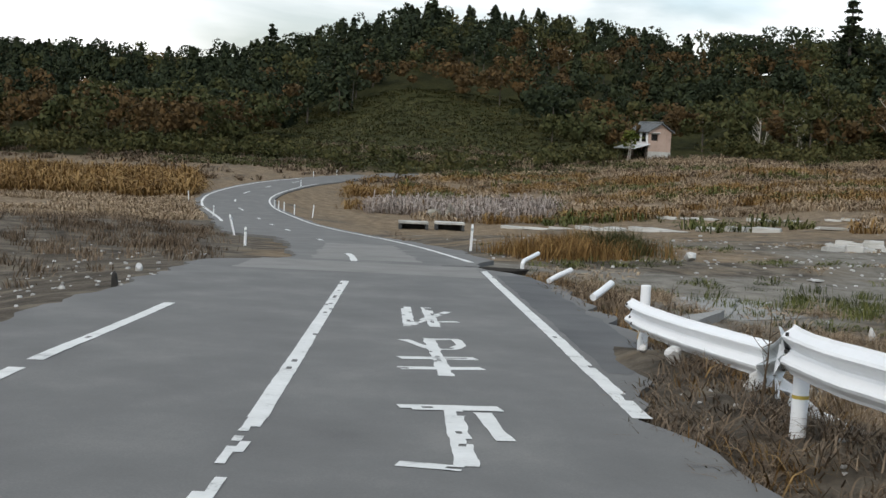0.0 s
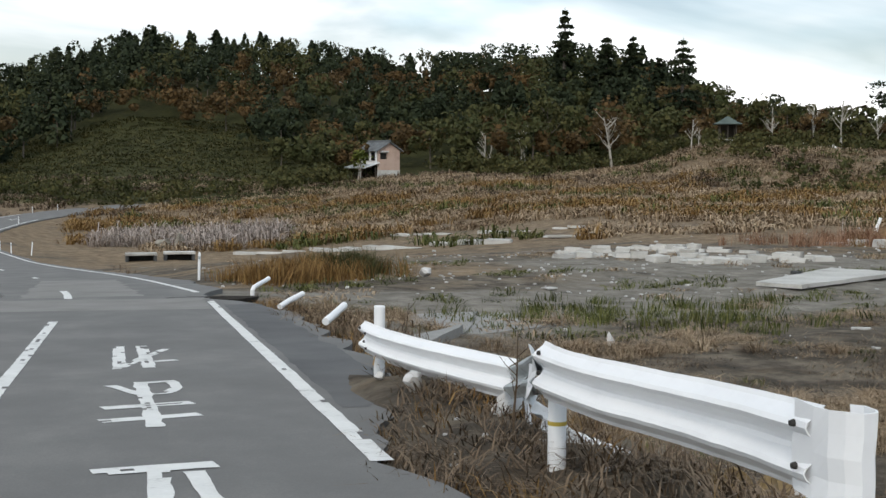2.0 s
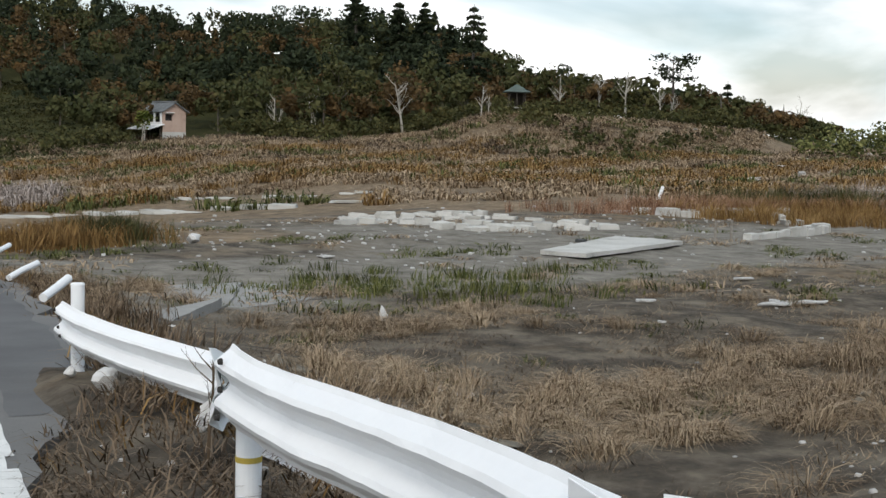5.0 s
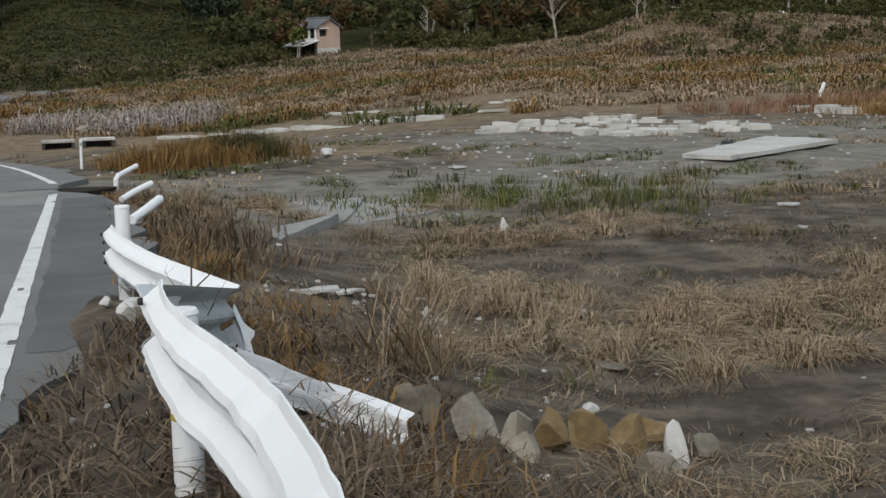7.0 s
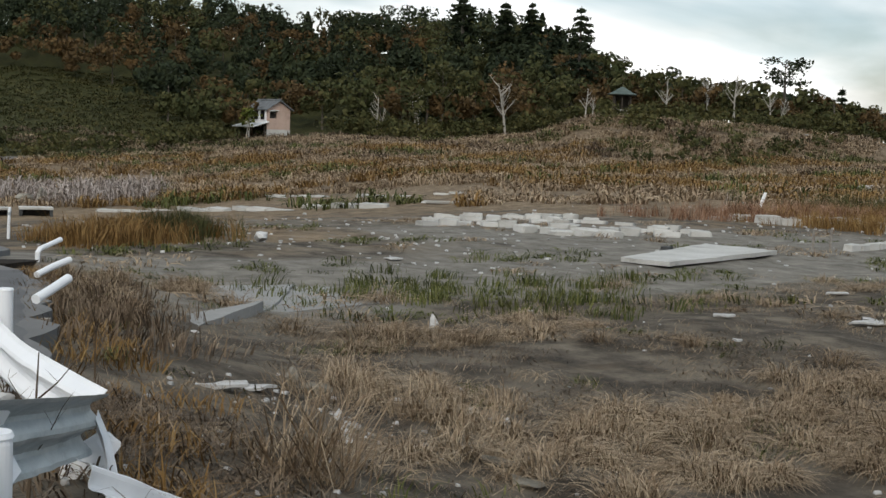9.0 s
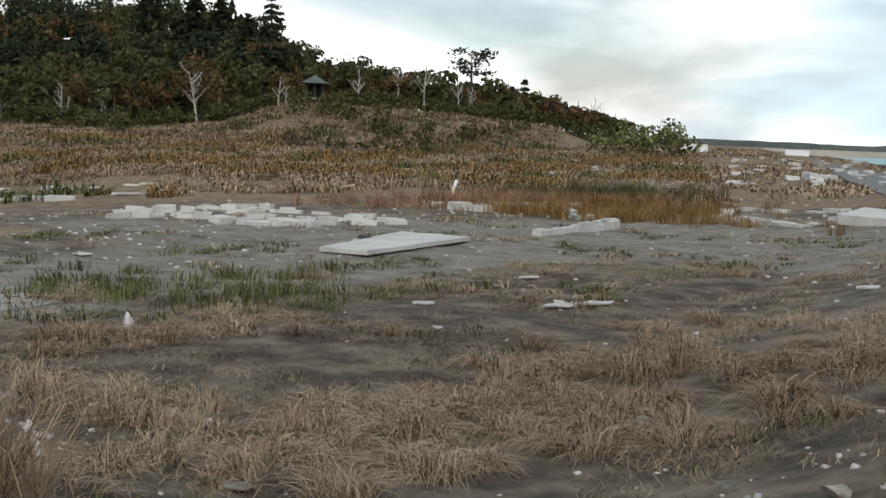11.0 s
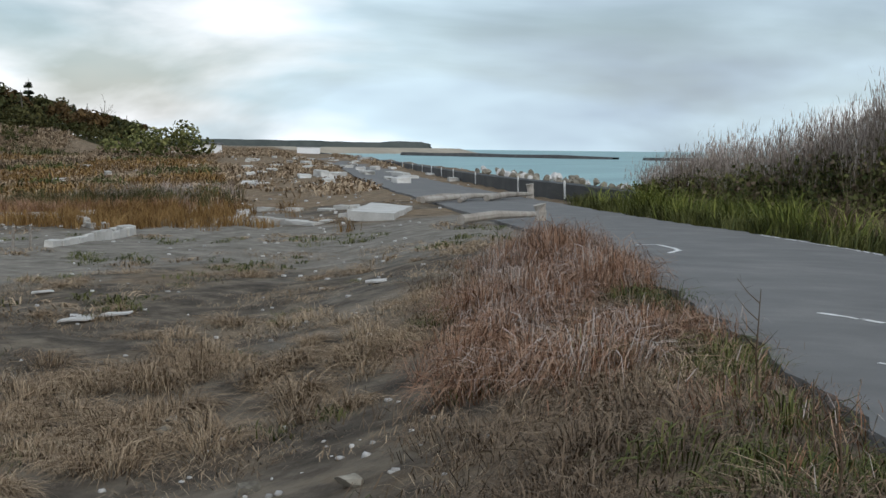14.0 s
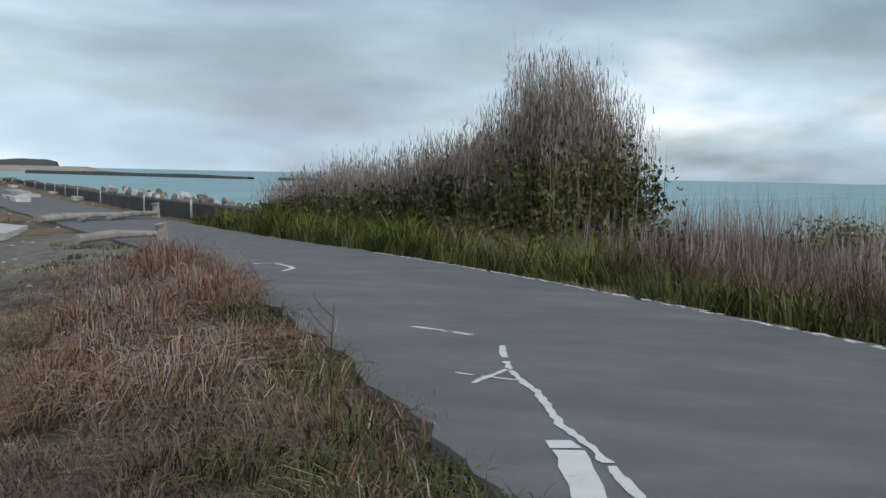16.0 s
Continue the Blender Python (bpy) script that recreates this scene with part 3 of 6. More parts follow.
def scatter(count, inside, dens=None):
    """Random ground points in a box (x0, x1, y0, y1), kept by a density from 0 to 1."""
    x, y = rng.uniform(inside[0], inside[1], count), rng.uniform(inside[2], inside[3], count)
    if dens is not None:
        k = rng.uniform(0, 1, count) < dens(x, y)
        x, y = x[k], y[k]
    return np.stack([x, y, lie(x, y)], -1)


def off_roads(x, y, gap=0.3):
    d1, s1, _, _ = seg_dist(x, y, VALLEY_ROAD)
    d2, s2, _, _ = seg_dist(x, y, COAST_ROAD)
    half = np.where(s1 > 0, 3.5, 4.1)
    half = np.where((s1 < 0) & (y > 5.5) & (y < 13), np.interp(y, [5.5, 8.5, 10, 12, 13], [3.4, 3.35, 3.05, 3.6, 4.1]), half)
    return (d1 > half + gap) & (d2 > np.where(s2 > 0, 3.0, 3.5) + gap)


def grass(name, label, tufts, per, spread, height, width, lean, material, category="grass", bend=0.5):
    n = len(tufts)
    b = np.repeat(tufts, per, axis=0)
    b = b + np.concatenate([rng.normal(0, spread, (len(b), 2)), np.zeros((len(b), 1))], 1)
    ways = np.repeat(rng.uniform(0, 2 * math.pi, n), per)
    hh = np.repeat(rng.uniform(0.6, 1.2, n), per) * height
    return tagged(new(name, blades(name, b, hh, width, lean, material, bend, ways)), label, category, kind="stuff")


def arching(name, base, height, reach, width, material, ways):
    """Long blades that rise, arch over and hang to the ground: three joints each."""
    n = len(base)
    a = ways + rng.normal(0, 0.35, n)
    h, ln = height * rng.uniform(0.5, 1.15, n), reach * rng.uniform(0.45, 1.2, n)
    d = np.stack([np.cos(a), np.sin(a), 0 * a], -1)
    s = np.stack([-np.sin(a), np.cos(a), 0.25 * rng.normal(size=n)], -1) * (width * rng.uniform(0.6, 1.4, n))[:, None]
    up = np.array([0, 0, 1.0])
    end = rng.uniform(-0.05, 0.75, n)
    p1 = base + d * (ln * 0.25)[:, None] + up * (h * 0.75)[:, None]
    p2 = base + d * (ln * 0.62)[:, None] + up * (h * (0.72 + 0.28 * end))[:, None]
    p3 = base + d * ln[:, None] + up * (h * end)[:, None]
    v = np.stack([base - s, base + s, p1 - s, p1 + s, p2 - s * 0.8, p2 + s * 0.8, p3], 1).reshape(-1, 3)
    o = (np.arange(n) * 7)[:, None]
    loops = (o + np.array([0, 1, 3, 2, 2, 3, 5, 4, 4, 5, 6])[None, :]).ravel()
    return raw_mesh(name, v, loops, np.tile([4, 4, 3], n), material)


def mounds(name, label, spots, per, size, height, reach, width, material, category="grass tussock"):
    """Matted tussocks: blades that start inside each mound and fall outwards, the outer ones lower."""
    n = len(spots)
    big = np.repeat(rng.uniform(0.55, 1.3, n), per)
    a = rng.uniform(0, 2 * math.pi, n * per)
    q = np.sqrt(rng.uniform(0, 1, n * per))
    comb = np.repeat(rng.uniform(0, 2 * math.pi, n), per)
    b = np.repeat(spots, per, axis=0)
    b[:, 0] += np.cos(a) * q * size * big
    b[:, 1] += np.sin(a) * q * size * big
    if size < 0.8:
        b[:, 2] = lie(b[:, 0], b[:, 1]) - 0.02
    ways = np.where(rng.uniform(0, 1, n * per) < 0.55, a, comb)
    return tagged(new(name, arching(name, b, height * big * (1.1 - 0.6 * q), reach * big, width, material, ways)), label, category, kind="stuff")


def patchy(x, y, s, seed, lo=0.0, hi=0.5):
    return sstep(lo, hi, waves(x, y, s, seed))


# ---- woods on the hill ----
def polar(b, r):
    return np.stack([r * np.sin(np.radians(b)), r * np.cos(np.radians(b))], -1)


def conifer_points(n, h, w):
    """Points on a ragged cone of drooping tiers, and the way each faces."""
    t = rng.uniform(0.02, 1, n) ** 0.8
    a = rng.uniform(0, 2 * math.pi, n)
    ring = (0.62 + 0.38 * np.abs(np.sin(t * 13 + np.sin(a * 3)))) * w * (1 - t) ** 0.7 * np.sqrt(rng.uniform(0.45, 1, n))
    p = np.stack([np.cos(a) * ring, np.sin(a) * ring, h * (0.12 + 0.88 * t) - 0.25 * ring], -1)
    return p, np.stack([np.cos(a), np.sin(a), 0.75 + 0 * a], -1)


def crown_points(n, h, w):
    lobes = np.stack([rng.normal(0, 0.42, 9) * w, rng.normal(0, 0.42, 9) * w, h * rng.uniform(0.42, 0.92, 9)], -1)
    k = rng.integers(0, 9, n)
    d = rng.normal(size=(n, 3))
    d /= np.linalg.norm(d, axis=1)[:, None]
    return lobes[k] + d * (np.array([0.42, 0.42, 0.30]) * w) * rng.uniform(0.7, 1, (n, 1)) ** 0.5, d


def crown(base, made, size):
    """Leaf scraps of one crown standing at base."""
    p, d = made
    return leaf_quads(base + p, size, 0.0, d)


def in_meadow(b, r):
    top = np.interp(b, [-7, -4, -1, 3, 7, 9.5, 11], [195, 235, 275, 300, 280, 225, 190])
    return r < top


def woods():
    con, bro, rus, und = [], [], [], []
    spots = []
    b = rng.uniform(-34, 41.2, 5200)
    r = np.sqrt(rng.uniform(185 ** 2, 455 ** 2, 5200))
    xy = polar(b, r)
    zz = lie(xy[:, 0], xy[:, 1])
    cells = {}
    for i in range(len(b)):
        foot = np.interp(b[i], [-60, -13, -4, 2, 8, 14, 20, 26, 32, 38, 40.5, 43], [200, 205, 220, 195, 210, 243, 222, 222, 232, 250, 325, 500])
        if r[i] < foot + 3 or r[i] > np.interp(b[i], [-34, 20, 30, 37, 41], [455, 425, 370, 375, 385]) or in_meadow(b[i], r[i]):
            continue
        if 13.0 < b[i] < 15.6 and r[i] < 252 or 26.6 < b[i] < 29.0 and r[i] < 236:
            continue
        cx, cy = int(xy[i][0] // 5), int(xy[i][1] // 5)
        if any((xy[i][0] - q[0]) ** 2 + (xy[i][1] - q[1]) ** 2 < 18 for u in (-1, 0, 1) for w in (-1, 0, 1) for q in cells.get((cx + u, cy + w), ())):
            continue
        cells.setdefault((cx, cy), []).append(xy[i])
        edge = r[i] - foot
        spots.append((*xy[i], zz[i]))
        z = zz[i]
        base = np.array([xy[i][0], xy[i][1], z - 0.3])
        low = np.interp(b[i], [24, 30, 36, 41], [1, 0.82, 0.8, 0.6])
        wild = noise.noise((xy[i][0] * 0.02, xy[i][1] * 0.02, 0.5)) + rng.normal(0, 0.25)
        if (edge > 80 and wild > 0.12) or (wild > 0.45 and b[i] < 30):
            h = rng.uniform(7.5, 13.5) * low
            con.append(crown(base, conifer_points(300 if edge < 120 else 240, h, h * 0.30), 0.62))
        elif wild < -0.28 or (edge < 45 and rng.uniform() < 0.3):
            h = rng.uniform(6, 10) * low
            rus.append(crown(base, crown_points(300, h, h * 0.42), 0.46))
        else:
            h = rng.uniform(6.5, 11) * low
            h = h * (1.25 if edge > 80 else 1.0)
            (con if edge > 40 and rng.uniform() < 0.72 else bro).append(crown(base, crown_points(320, h, h * 0.40), 0.50))
    # bushes along the foot
    b = rng.uniform(-34, 40.5, 900)
    foot = np.interp(b, [-60, -13, -4, 2, 8, 14, 20, 26, 32, 38, 40.5, 43], [200, 205, 220, 195, 210, 243, 222, 222, 232, 250, 325, 500])
    r = foot + rng.uniform(-9, 14, 900)
    pp = polar(b, r)
    pz = lie(pp[:, 0], pp[:, 1])
    for bi, p, z in zip(b, pp, pz):
        if -3 < bi < 9.5 and rng.uniform() < 0.75 or 13.2 < bi < 15.4:
            continue
        base = np.array([p[0], p[1], z])
        und.append(crown(base, crown_points(80, rng.uniform(1.4, 3.6), rng.uniform(1.2, 2.6)), 0.32))
    b = rng.uniform(27, 41, 170)
    r = np.interp(b, [27, 33, 41], [205, 215, 300]) + rng.uniform(-40, 16, 170)
    pp = polar(b, r)
    pz = lie(pp[:, 0], pp[:, 1])
    for i in range(170):
        if waves(pp[i, 0], pp[i, 1], 34, 2.0) > -0.1:
            und.append(crown(np.array([pp[i, 0], pp[i, 1], pz[i] - 0.3]), crown_points(70, rng.uniform(1.2, 2.6), rng.uniform(1.2, 2.4)), 0.30))
    tagged(new("conifer_wood", leaf_mesh("conifer_wood", np.concatenate(con), CONIFER)), "dense dark evergreen wood covering the hill", "woods", kind="stuff")
    tagged(new("broadleaf_wood", leaf_mesh("broadleaf_wood", np.concatenate(bro), BROADLEAF)), "olive and brown autumn broadleaf wood on the hillside", "woods", kind="stuff")
    tagged(new("russet_wood", leaf_mesh("russet_wood", np.concatenate(rus), RUSSET)), "russet autumn trees along the wood's edge", "woods", kind="stuff")
    tagged(new("undergrowth", leaf_mesh("undergrowth", np.concatenate(und), OLIVE)), "olive scrub and bushes at the foot of the hill", "undergrowth", kind="stuff")
    bare = bmesh.new()
    for x, y, z in spots[::5]:
        tube(bare, [(x, y, z - 0.5), (x + rng.normal(0, 0.2), y, z + 4), (x + rng.normal(0, 0.4), y, z + 7)], [0.22, 0.15, 0.05], 5, False)
    tagged(part("wood_trunks", bare, BARK), "thin dark trunks inside the hillside wood", "tree trunks", kind="stuff")


woods()


def limbs(bm, base, h, lean, forks, r0, twig=0):
    """A trunk with forking limbs; gives the limb ends."""
    ends = []
    top = base + Vector((lean[0], lean[1], h))
    mid = base.lerp(top, 0.5) + Vector((rng.normal(0, 0.03) * h, rng.normal(0, 0.03) * h, 0))
    tube(bm, [base - Vector((0, 0, 0.4)), base.lerp(mid, 0.5), mid, top], [r0, r0 * 0.8, r0 * 0.6, r0 * 0.22], 7)
    for k in range(forks):
        f = rng.uniform(0.35, 0.95)
        p = base.lerp(mid, f * 2) if f < 0.5 else mid.lerp(top, f * 2 - 1)
        a = rng.uniform(0, 2 * math.pi)
        ln = h * rng.uniform(0.25, 0.5) * (1.15 - f * 0.6)
        e = p + Vector((math.cos(a) * ln * 0.7, math.sin(a) * ln * 0.7, ln * 0.75))
        m = p.lerp(e, 0.5) + Vector((0, 0, -0.06 * ln))
        tube(bm, [p, m, e], [r0 * 0.4, r0 * 0.26, r0 * 0.08], 5, False)
        ends.append(e)
        for _ in range(twig):
            s = m.lerp(e, rng.uniform(0, 1))
            q = s + Vector((rng.normal(0, 0.3), rng.normal(0, 0.3), rng.uniform(0.2, 0.5))) * ln * 0.6
            tube(bm, [s, q], [r0 * 0.11, r0 * 0.03], 4, False)
            ends.append(q)
    return ends + [top]


def at_polar(b, r):
    p = polar(b, r)
    return Vector((p[0], p[1], lie1(*p)))


def bare_tree(b, r, h, lean=0.0, bark=None, name="bare_tree", label="bare pale-barked tree with forked leafless limbs"):
    base = at_polar(b, r)
    t = empty(name, Matrix.Translation(base), label, "tree", "bare trees on the bank")
    bm = bmesh.new()
    limbs(bm, Vector((0, 0, 0)), h, (lean, 0), 9, h * 0.028, 5)
    part("trunk", bm, bark or PALE_BARK, t)
    return t


def leafy_tree(b, r, h, w, leaf, bark, label, n=420, size=0.42, lean=0.0, name="broadleaf_tree"):
    base = at_polar(b, r)
    t = empty(name, Matrix.Translation(base), label, "tree")
    bm = bmesh.new()
    ends = limbs(bm, Vector((0, 0, 0)), h * 0.85, (lean, 0), 7, h * 0.022, 1)
    part("trunk", bm, bark, t)
    pts = np.array([tuple(e) for e in ends])
    k = rng.integers(0, len(pts), n)
    v = leaf_quads(pts[k] + rng.normal(0, 1, (n, 3)) * np.array([w, w, w * 0.7]) * 0.22, size)
    c = new("crown", leaf_mesh("crown", v, leaf))
    c.parent = t
    return t


def fir(b, r, top, w, label, layers=15, droop=0.28, name="fir_tree", gaps=0.25):
    """A fir with tiers of drooping boughs and a bare leader."""
    base = at_polar(b, r)
    h = top - base.z
    t = empty(name, Matrix.Translation(base), label, "tree")
    bm = bmesh.new()
    tube(bm, [(0, 0, -0.4), (0, 0, h * 0.6), (0, 0, h)], [h * 0.022, h * 0.014, 0.03], 7)
    part("trunk", bm, BARK, t)
    pts = []
    for k in range(layers):
        f = 0.25 + 0.74 * (k + rng.uniform(-0.4, 0.4)) / layers
        reach = (w * (1 - f) ** 0.8 + 0.25) * rng.uniform(0.72, 1.2)
        for _ in range(11):
            if rng.uniform() < gaps:
                continue
            a = rng.uniform(0, 2 * math.pi)
            ln = reach * rng.uniform(0.6, 1.15)
            m = max(6, int(ln * 9))
            s = np.linspace(0.1, 1, m)
            px = np.stack([np.cos(a) * ln * s, np.sin(a) * ln * s, f * h - droop * ln * s ** 2 + 0.12 * ln * s], -1)
            pts.append(px + rng.normal(0, 0.13, px.shape))
    c = new("crown", leaf_mesh("crown", leaf_quads(np.concatenate(pts), 0.52, 0.4), CONIFER))
    c.parent = t
    return t


def pine(b, r, top, w, label):
    base = at_polar(b, r)
    h = top - base.z
    t = empty("pine_tree", Matrix.Translation(base), label, "tree")
    bm = bmesh.new()
    tube(bm, [(0, 0, -0.4), (0.15, 0, h * 0.5), (-0.1, 0, h * 0.9)], [h * 0.03, h * 0.02, 0.06], 7)
    pts = []
    for k in range(10):
        a, f = rng.uniform(0, 2 * math.pi), rng.uniform(0.62, 0.97)
        ln = w * rng.uniform(0.5, 1) * (1.2 - 0.5 * f)
        e = np.array([math.cos(a) * ln, math.sin(a) * ln, h * f + 0.2])
        tube(bm, [(0, 0, h * f - 0.8), tuple(e * [0.5, 0.5, 1]), tuple(e)], [0.09, 0.06, 0.03], 5, False)
        q = rng.normal(0, 1, (70, 3)) * np.array([0.34, 0.34, 0.13]) * w * 0.62
        pts.append(e + q)
    part("trunk", bm, BARK, t)
    c = new("crown", leaf_mesh("crown", leaf_quads(np.concatenate(pts), 0.36, 0.4), CONIFER))
    c.parent = t


fir(20.9, 300, 37.5, 5.2, "tall dark fir standing above the wood", 17, gaps=0.08)
fir(22.7, 305, 32, 5.0, "dark fir standing above the wood", 15, gaps=0.08)
fir(23.8, 300, 31, 5.0, "dark fir standing above the wood", 15, gaps=0.08)
fir(25.9, 262, 27, 7.0, "old fir with long drooping tiers of boughs", 12, 0.30, gaps=0.35)
fir(24.9, 285, 25, 5.4, "dark fir at the wood's corner", 14, gaps=0.1)
fir(36.65, 348, 17.2, 2.6, "small lone fir on the ridge", 9)
for fb, fr, ft in ((2.2, 400, 41), (3.4, 395, 42), (6.0, 400, 42), (8.6, 398, 38), (11.5, 390, 33), (12.4, 395, 34), (14.2, 388, 31), (15.6, 380, 31), (17.4, 372, 29), (18.6, 372, 29), (-3.5, 400, 33), (-0.5, 402, 36)):
    fir(fb, fr, ft, 5.5, "dark fir standing above the wood", 13, gaps=0.08)
pine(34.35, 265, 18.4, 4.6, "flat-topped dark pine above the scrub")
for b, r, h, ln in ((17.5, 236, 6.4, 0.2), (17.7, 237, 4.6, 0.5), (19.1, 240, 6.8, 0.0), (19.3, 241, 4.0, -0.8), (12.05, 226, 3.2, 0.2), (23.0, 216, 8.6, -1.6), (26.3, 210, 5.0, 0.4), (26.6, 211, 3.4, 0.2), (31.3, 232, 7.6, 0.0), (32.4, 236, 8.4, 0.3), (36.6, 285, 5.5, 0.4), (29.6, 232, 7.0, 0.2), (33.9, 240, 6.4, -0.6), (34.3, 240, 5.6, 0.7), (39.55, 330, 9.0, 0.9)):
    bare_tree(b, r, h, ln)
leafy_tree(23.0, 222, 10, 5.2, RUSSET, PALE_BARK, "brown autumn tree with a leaning pale trunk", 500, 0.4, -1.0)
leafy_tree(12.15, 229, 5.2, 2.6, GREEN_WEED, PALE_BARK, "small olive tree with a white trunk beside the house", 300, 0.34)
leafy_tree(11.6, 240, 6.0, 3.4, OLIVE, BARK, "pale olive tree above the meadow", 300, 0.36)
for b, r, h in ((16.8, 246, 10), (18.4, 248, 11), (20.2, 246, 12), (21.6, 240, 9), (25.4, 232, 9), (29.0, 246, 8), (30.4, 248, 8)):
    leafy_tree(b, r, h, h * 0.5, BROADLEAF if b < 20 else OLIVE, BARK, "dull green broadleaf tree at the wood's edge", 420, 0.44)


# ---- the ruined house and the shrine ----
def ruined_house():
    b0 = Vector((56.2, 226.7, 0.0))
    z = lie1(b0.x, b0.y)
    turn = radians(20)
    t = empty("house", Matrix.Translation((b0.x - 3.4, b0.y + 2.6, z - 0.2)) @ Matrix.Rotation(turn, 4, "Z"), "abandoned two-storey house with pink walls and broken lower storey", "house")
    w, d, h = 4.6, 6.0, 4.6
    bm = bmesh.new()
    box(bm, w, 0.2, 1.3, pose(0, -d / 2, 0.55))
    box(bm, 0.2, d, 1.3, pose(w / 2, 0, 0.55))
    part("plinth", bm, CONCRETE, t)
    bm = bmesh.new()
    # gable wall facing the plain, with its window hole
    for sx, sz, x, zz in ((w, 1.9, 0, 2.15), (0.5, 1.15, -w / 2 + 0.25, 3.67), (w - 1.9, 1.15, w / 2 - (w - 1.9) / 2, 3.67), (w, 0.45, 0, 4.47)):
        box(bm, sx, 0.2, sz, pose(x, -d / 2, zz))
    g = [bm.verts.new(p) for p in ((-w / 2, -d / 2 - 0.1, 4.69), (w / 2, -d / 2 - 0.1, 4.69), (0, -d / 2 - 0.1, 6.05), (-w / 2, -d / 2 + 0.1, 4.69), (w / 2, -d / 2 + 0.1, 4.69), (0, -d / 2 + 0.1, 6.05))]
    for f in ((0, 1, 2), (5, 4, 3), (1, 4, 5, 2), (0, 2, 5, 3)):
        bm.faces.new([g[i] for i in f])
    part("gable_wall", bm, PINK_WALL, t)
    bm = bmesh.new()
    box(bm, 0.2, d - 0.2, 3.5, pose(w / 2, 0.1, 2.95))
    box(bm, w, 0.2, 4.7, pose(0, d / 2, 2.35))
    part("back_wall", bm, PINK_WALL, t)
    bm = bmesh.new()
    for yy in (-d / 2 + 0.4, -0.6, 1.5, d / 2 - 0.3):
        box(bm, 0.3, 0.35, 2.0, pose(-w / 2, yy, 3.7))
    box(bm, 0.2, d, 0.5, pose(-w / 2, 0, 2.55))
    box(bm, 0.2, d, 0.3, pose(-w / 2, 0, 4.6))
    part("front_wall", bm, STEEL, t, "white frame wall with gaping openings")
    bm = bmesh.new()
    box(bm, w - 0.3, d - 0.4, 0.2, pose(0, 0, 2.3))
    part("floor", bm, SHADOW_WOOD, t)
    # near-black panels behind the openings stand in for the rooms' shade
    bm = bmesh.new()
    box(bm, 1.5, 0.06, 1.1, pose(-1.05, -d / 2 + 0.35, 3.65))
    box(bm, 0.05, d - 1, 1.4, pose(-w / 2 + 0.9, 0, 3.6))
    part("dark_interior", bm, GRIME_SHADE, t, "near-black panels standing for the shade of the empty rooms behind the openings")
    bm = bmesh.new()
    box(bm, 1.6, 0.7, 0.1, pose(-1.05, -d / 2 - 0.3, 4.35, -18), 0.02)
    part("window_hood", bm, STEEL, t)
    for s in (-1, 1):
        bm = bmesh.new()
        box(bm, w / 2 + 0.75, d + 1.3, 0.16, pose(s * (w / 4 + 0.3), 0, 5.42 - 0.14, 0, s * 30.5, 0), 0.03)
        for k in range(9):
            box(bm, w / 2 + 0.7, 0.09, 0.09, pose(s * (w / 4 + 0.3), -d / 2 - 0.45 + k * (d + 0.9) / 8, 5.42 - 0.02, 0, s * 30.5, 0))
        part("roof", bm, ROOF_TILE, t)
    bm = bmesh.new()
    box(bm, 0.35, d + 1.2, 0.3, pose(0, 0, 6.28), 0.05)
    part("ridge", bm, ROOF_TILE, t)
    bm = bmesh.new()
    box(bm, 3.4, d + 0.8, 0.16, pose(-w / 2 - 1.5, -0.2, 2.0, 0, -16, 0), 0.03)
    part("fallen_awning", bm, STEEL, t, "sagging white lower roof")
    for yy in (-d / 2, 0, d / 2):
        bm = bmesh.new()
        box(bm, 0.18, 0.18, 2.2, pose(-w / 2 - 0.4, yy, 1.0))
        part("post", bm, SHADOW_WOOD, t)


ruined_house()


def shrine():
    p = at_polar(27.8, 214) + Vector((0, 0, 0.9))
    t = empty("shrine_pavilion", Matrix.Translation(p) @ Matrix.Rotation(radians(-26), 4, "Z"), "small wooden pavilion with a green copper roof on the bank", "pavilion")
    bm = bmesh.new()
    box(bm, 3.4, 3.4, 2.3, pose(0, 0, -0.85), 0.03)
    part("base", bm, CONCRETE, t)
    for x in (-1.3, 0, 1.3):
        for y in (-1.3, 1.3):
            bm = bmesh.new()
            tube(bm, [(x, y, 0.2), (x, y, 2.6)], [0.11, 0.10], 8)
            part("post", bm, SHADOW_WOOD, t)
    bm = bmesh.new()
    box(bm, 2.2, 0.1, 2.3, pose(0, 1.0, 1.4))
    box(bm, 0.1, 2.0, 2.3, pose(-1.05, 0, 1.4))
    box(bm, 0.1, 2.0, 2.3, pose(1.05, 0, 1.4))
    part("wall", bm, SHADOW_WOOD, t)
    bm = bmesh.new()
    rings = [(2.2, 2.55), (2.25, 2.65), (1.5, 2.95), (0.7, 3.5), (0.15, 3.85)]
    prev = None
    for w, zz in rings:
        ring = [bm.verts.new((sx * w, sy * w, zz)) for sx, sy in ((-1, -1), (1, -1), (1, 1), (-1, 1))]
        if prev:
            for k in range(4):
                bm.faces.new((prev[k], prev[(k + 1) % 4], ring[(k + 1) % 4], ring[k]))
        else:
            bm.faces.new(ring[::-1])
        prev = ring
    bm.faces.new(prev)
    part("roof", bm, COPPER, t)


shrine()


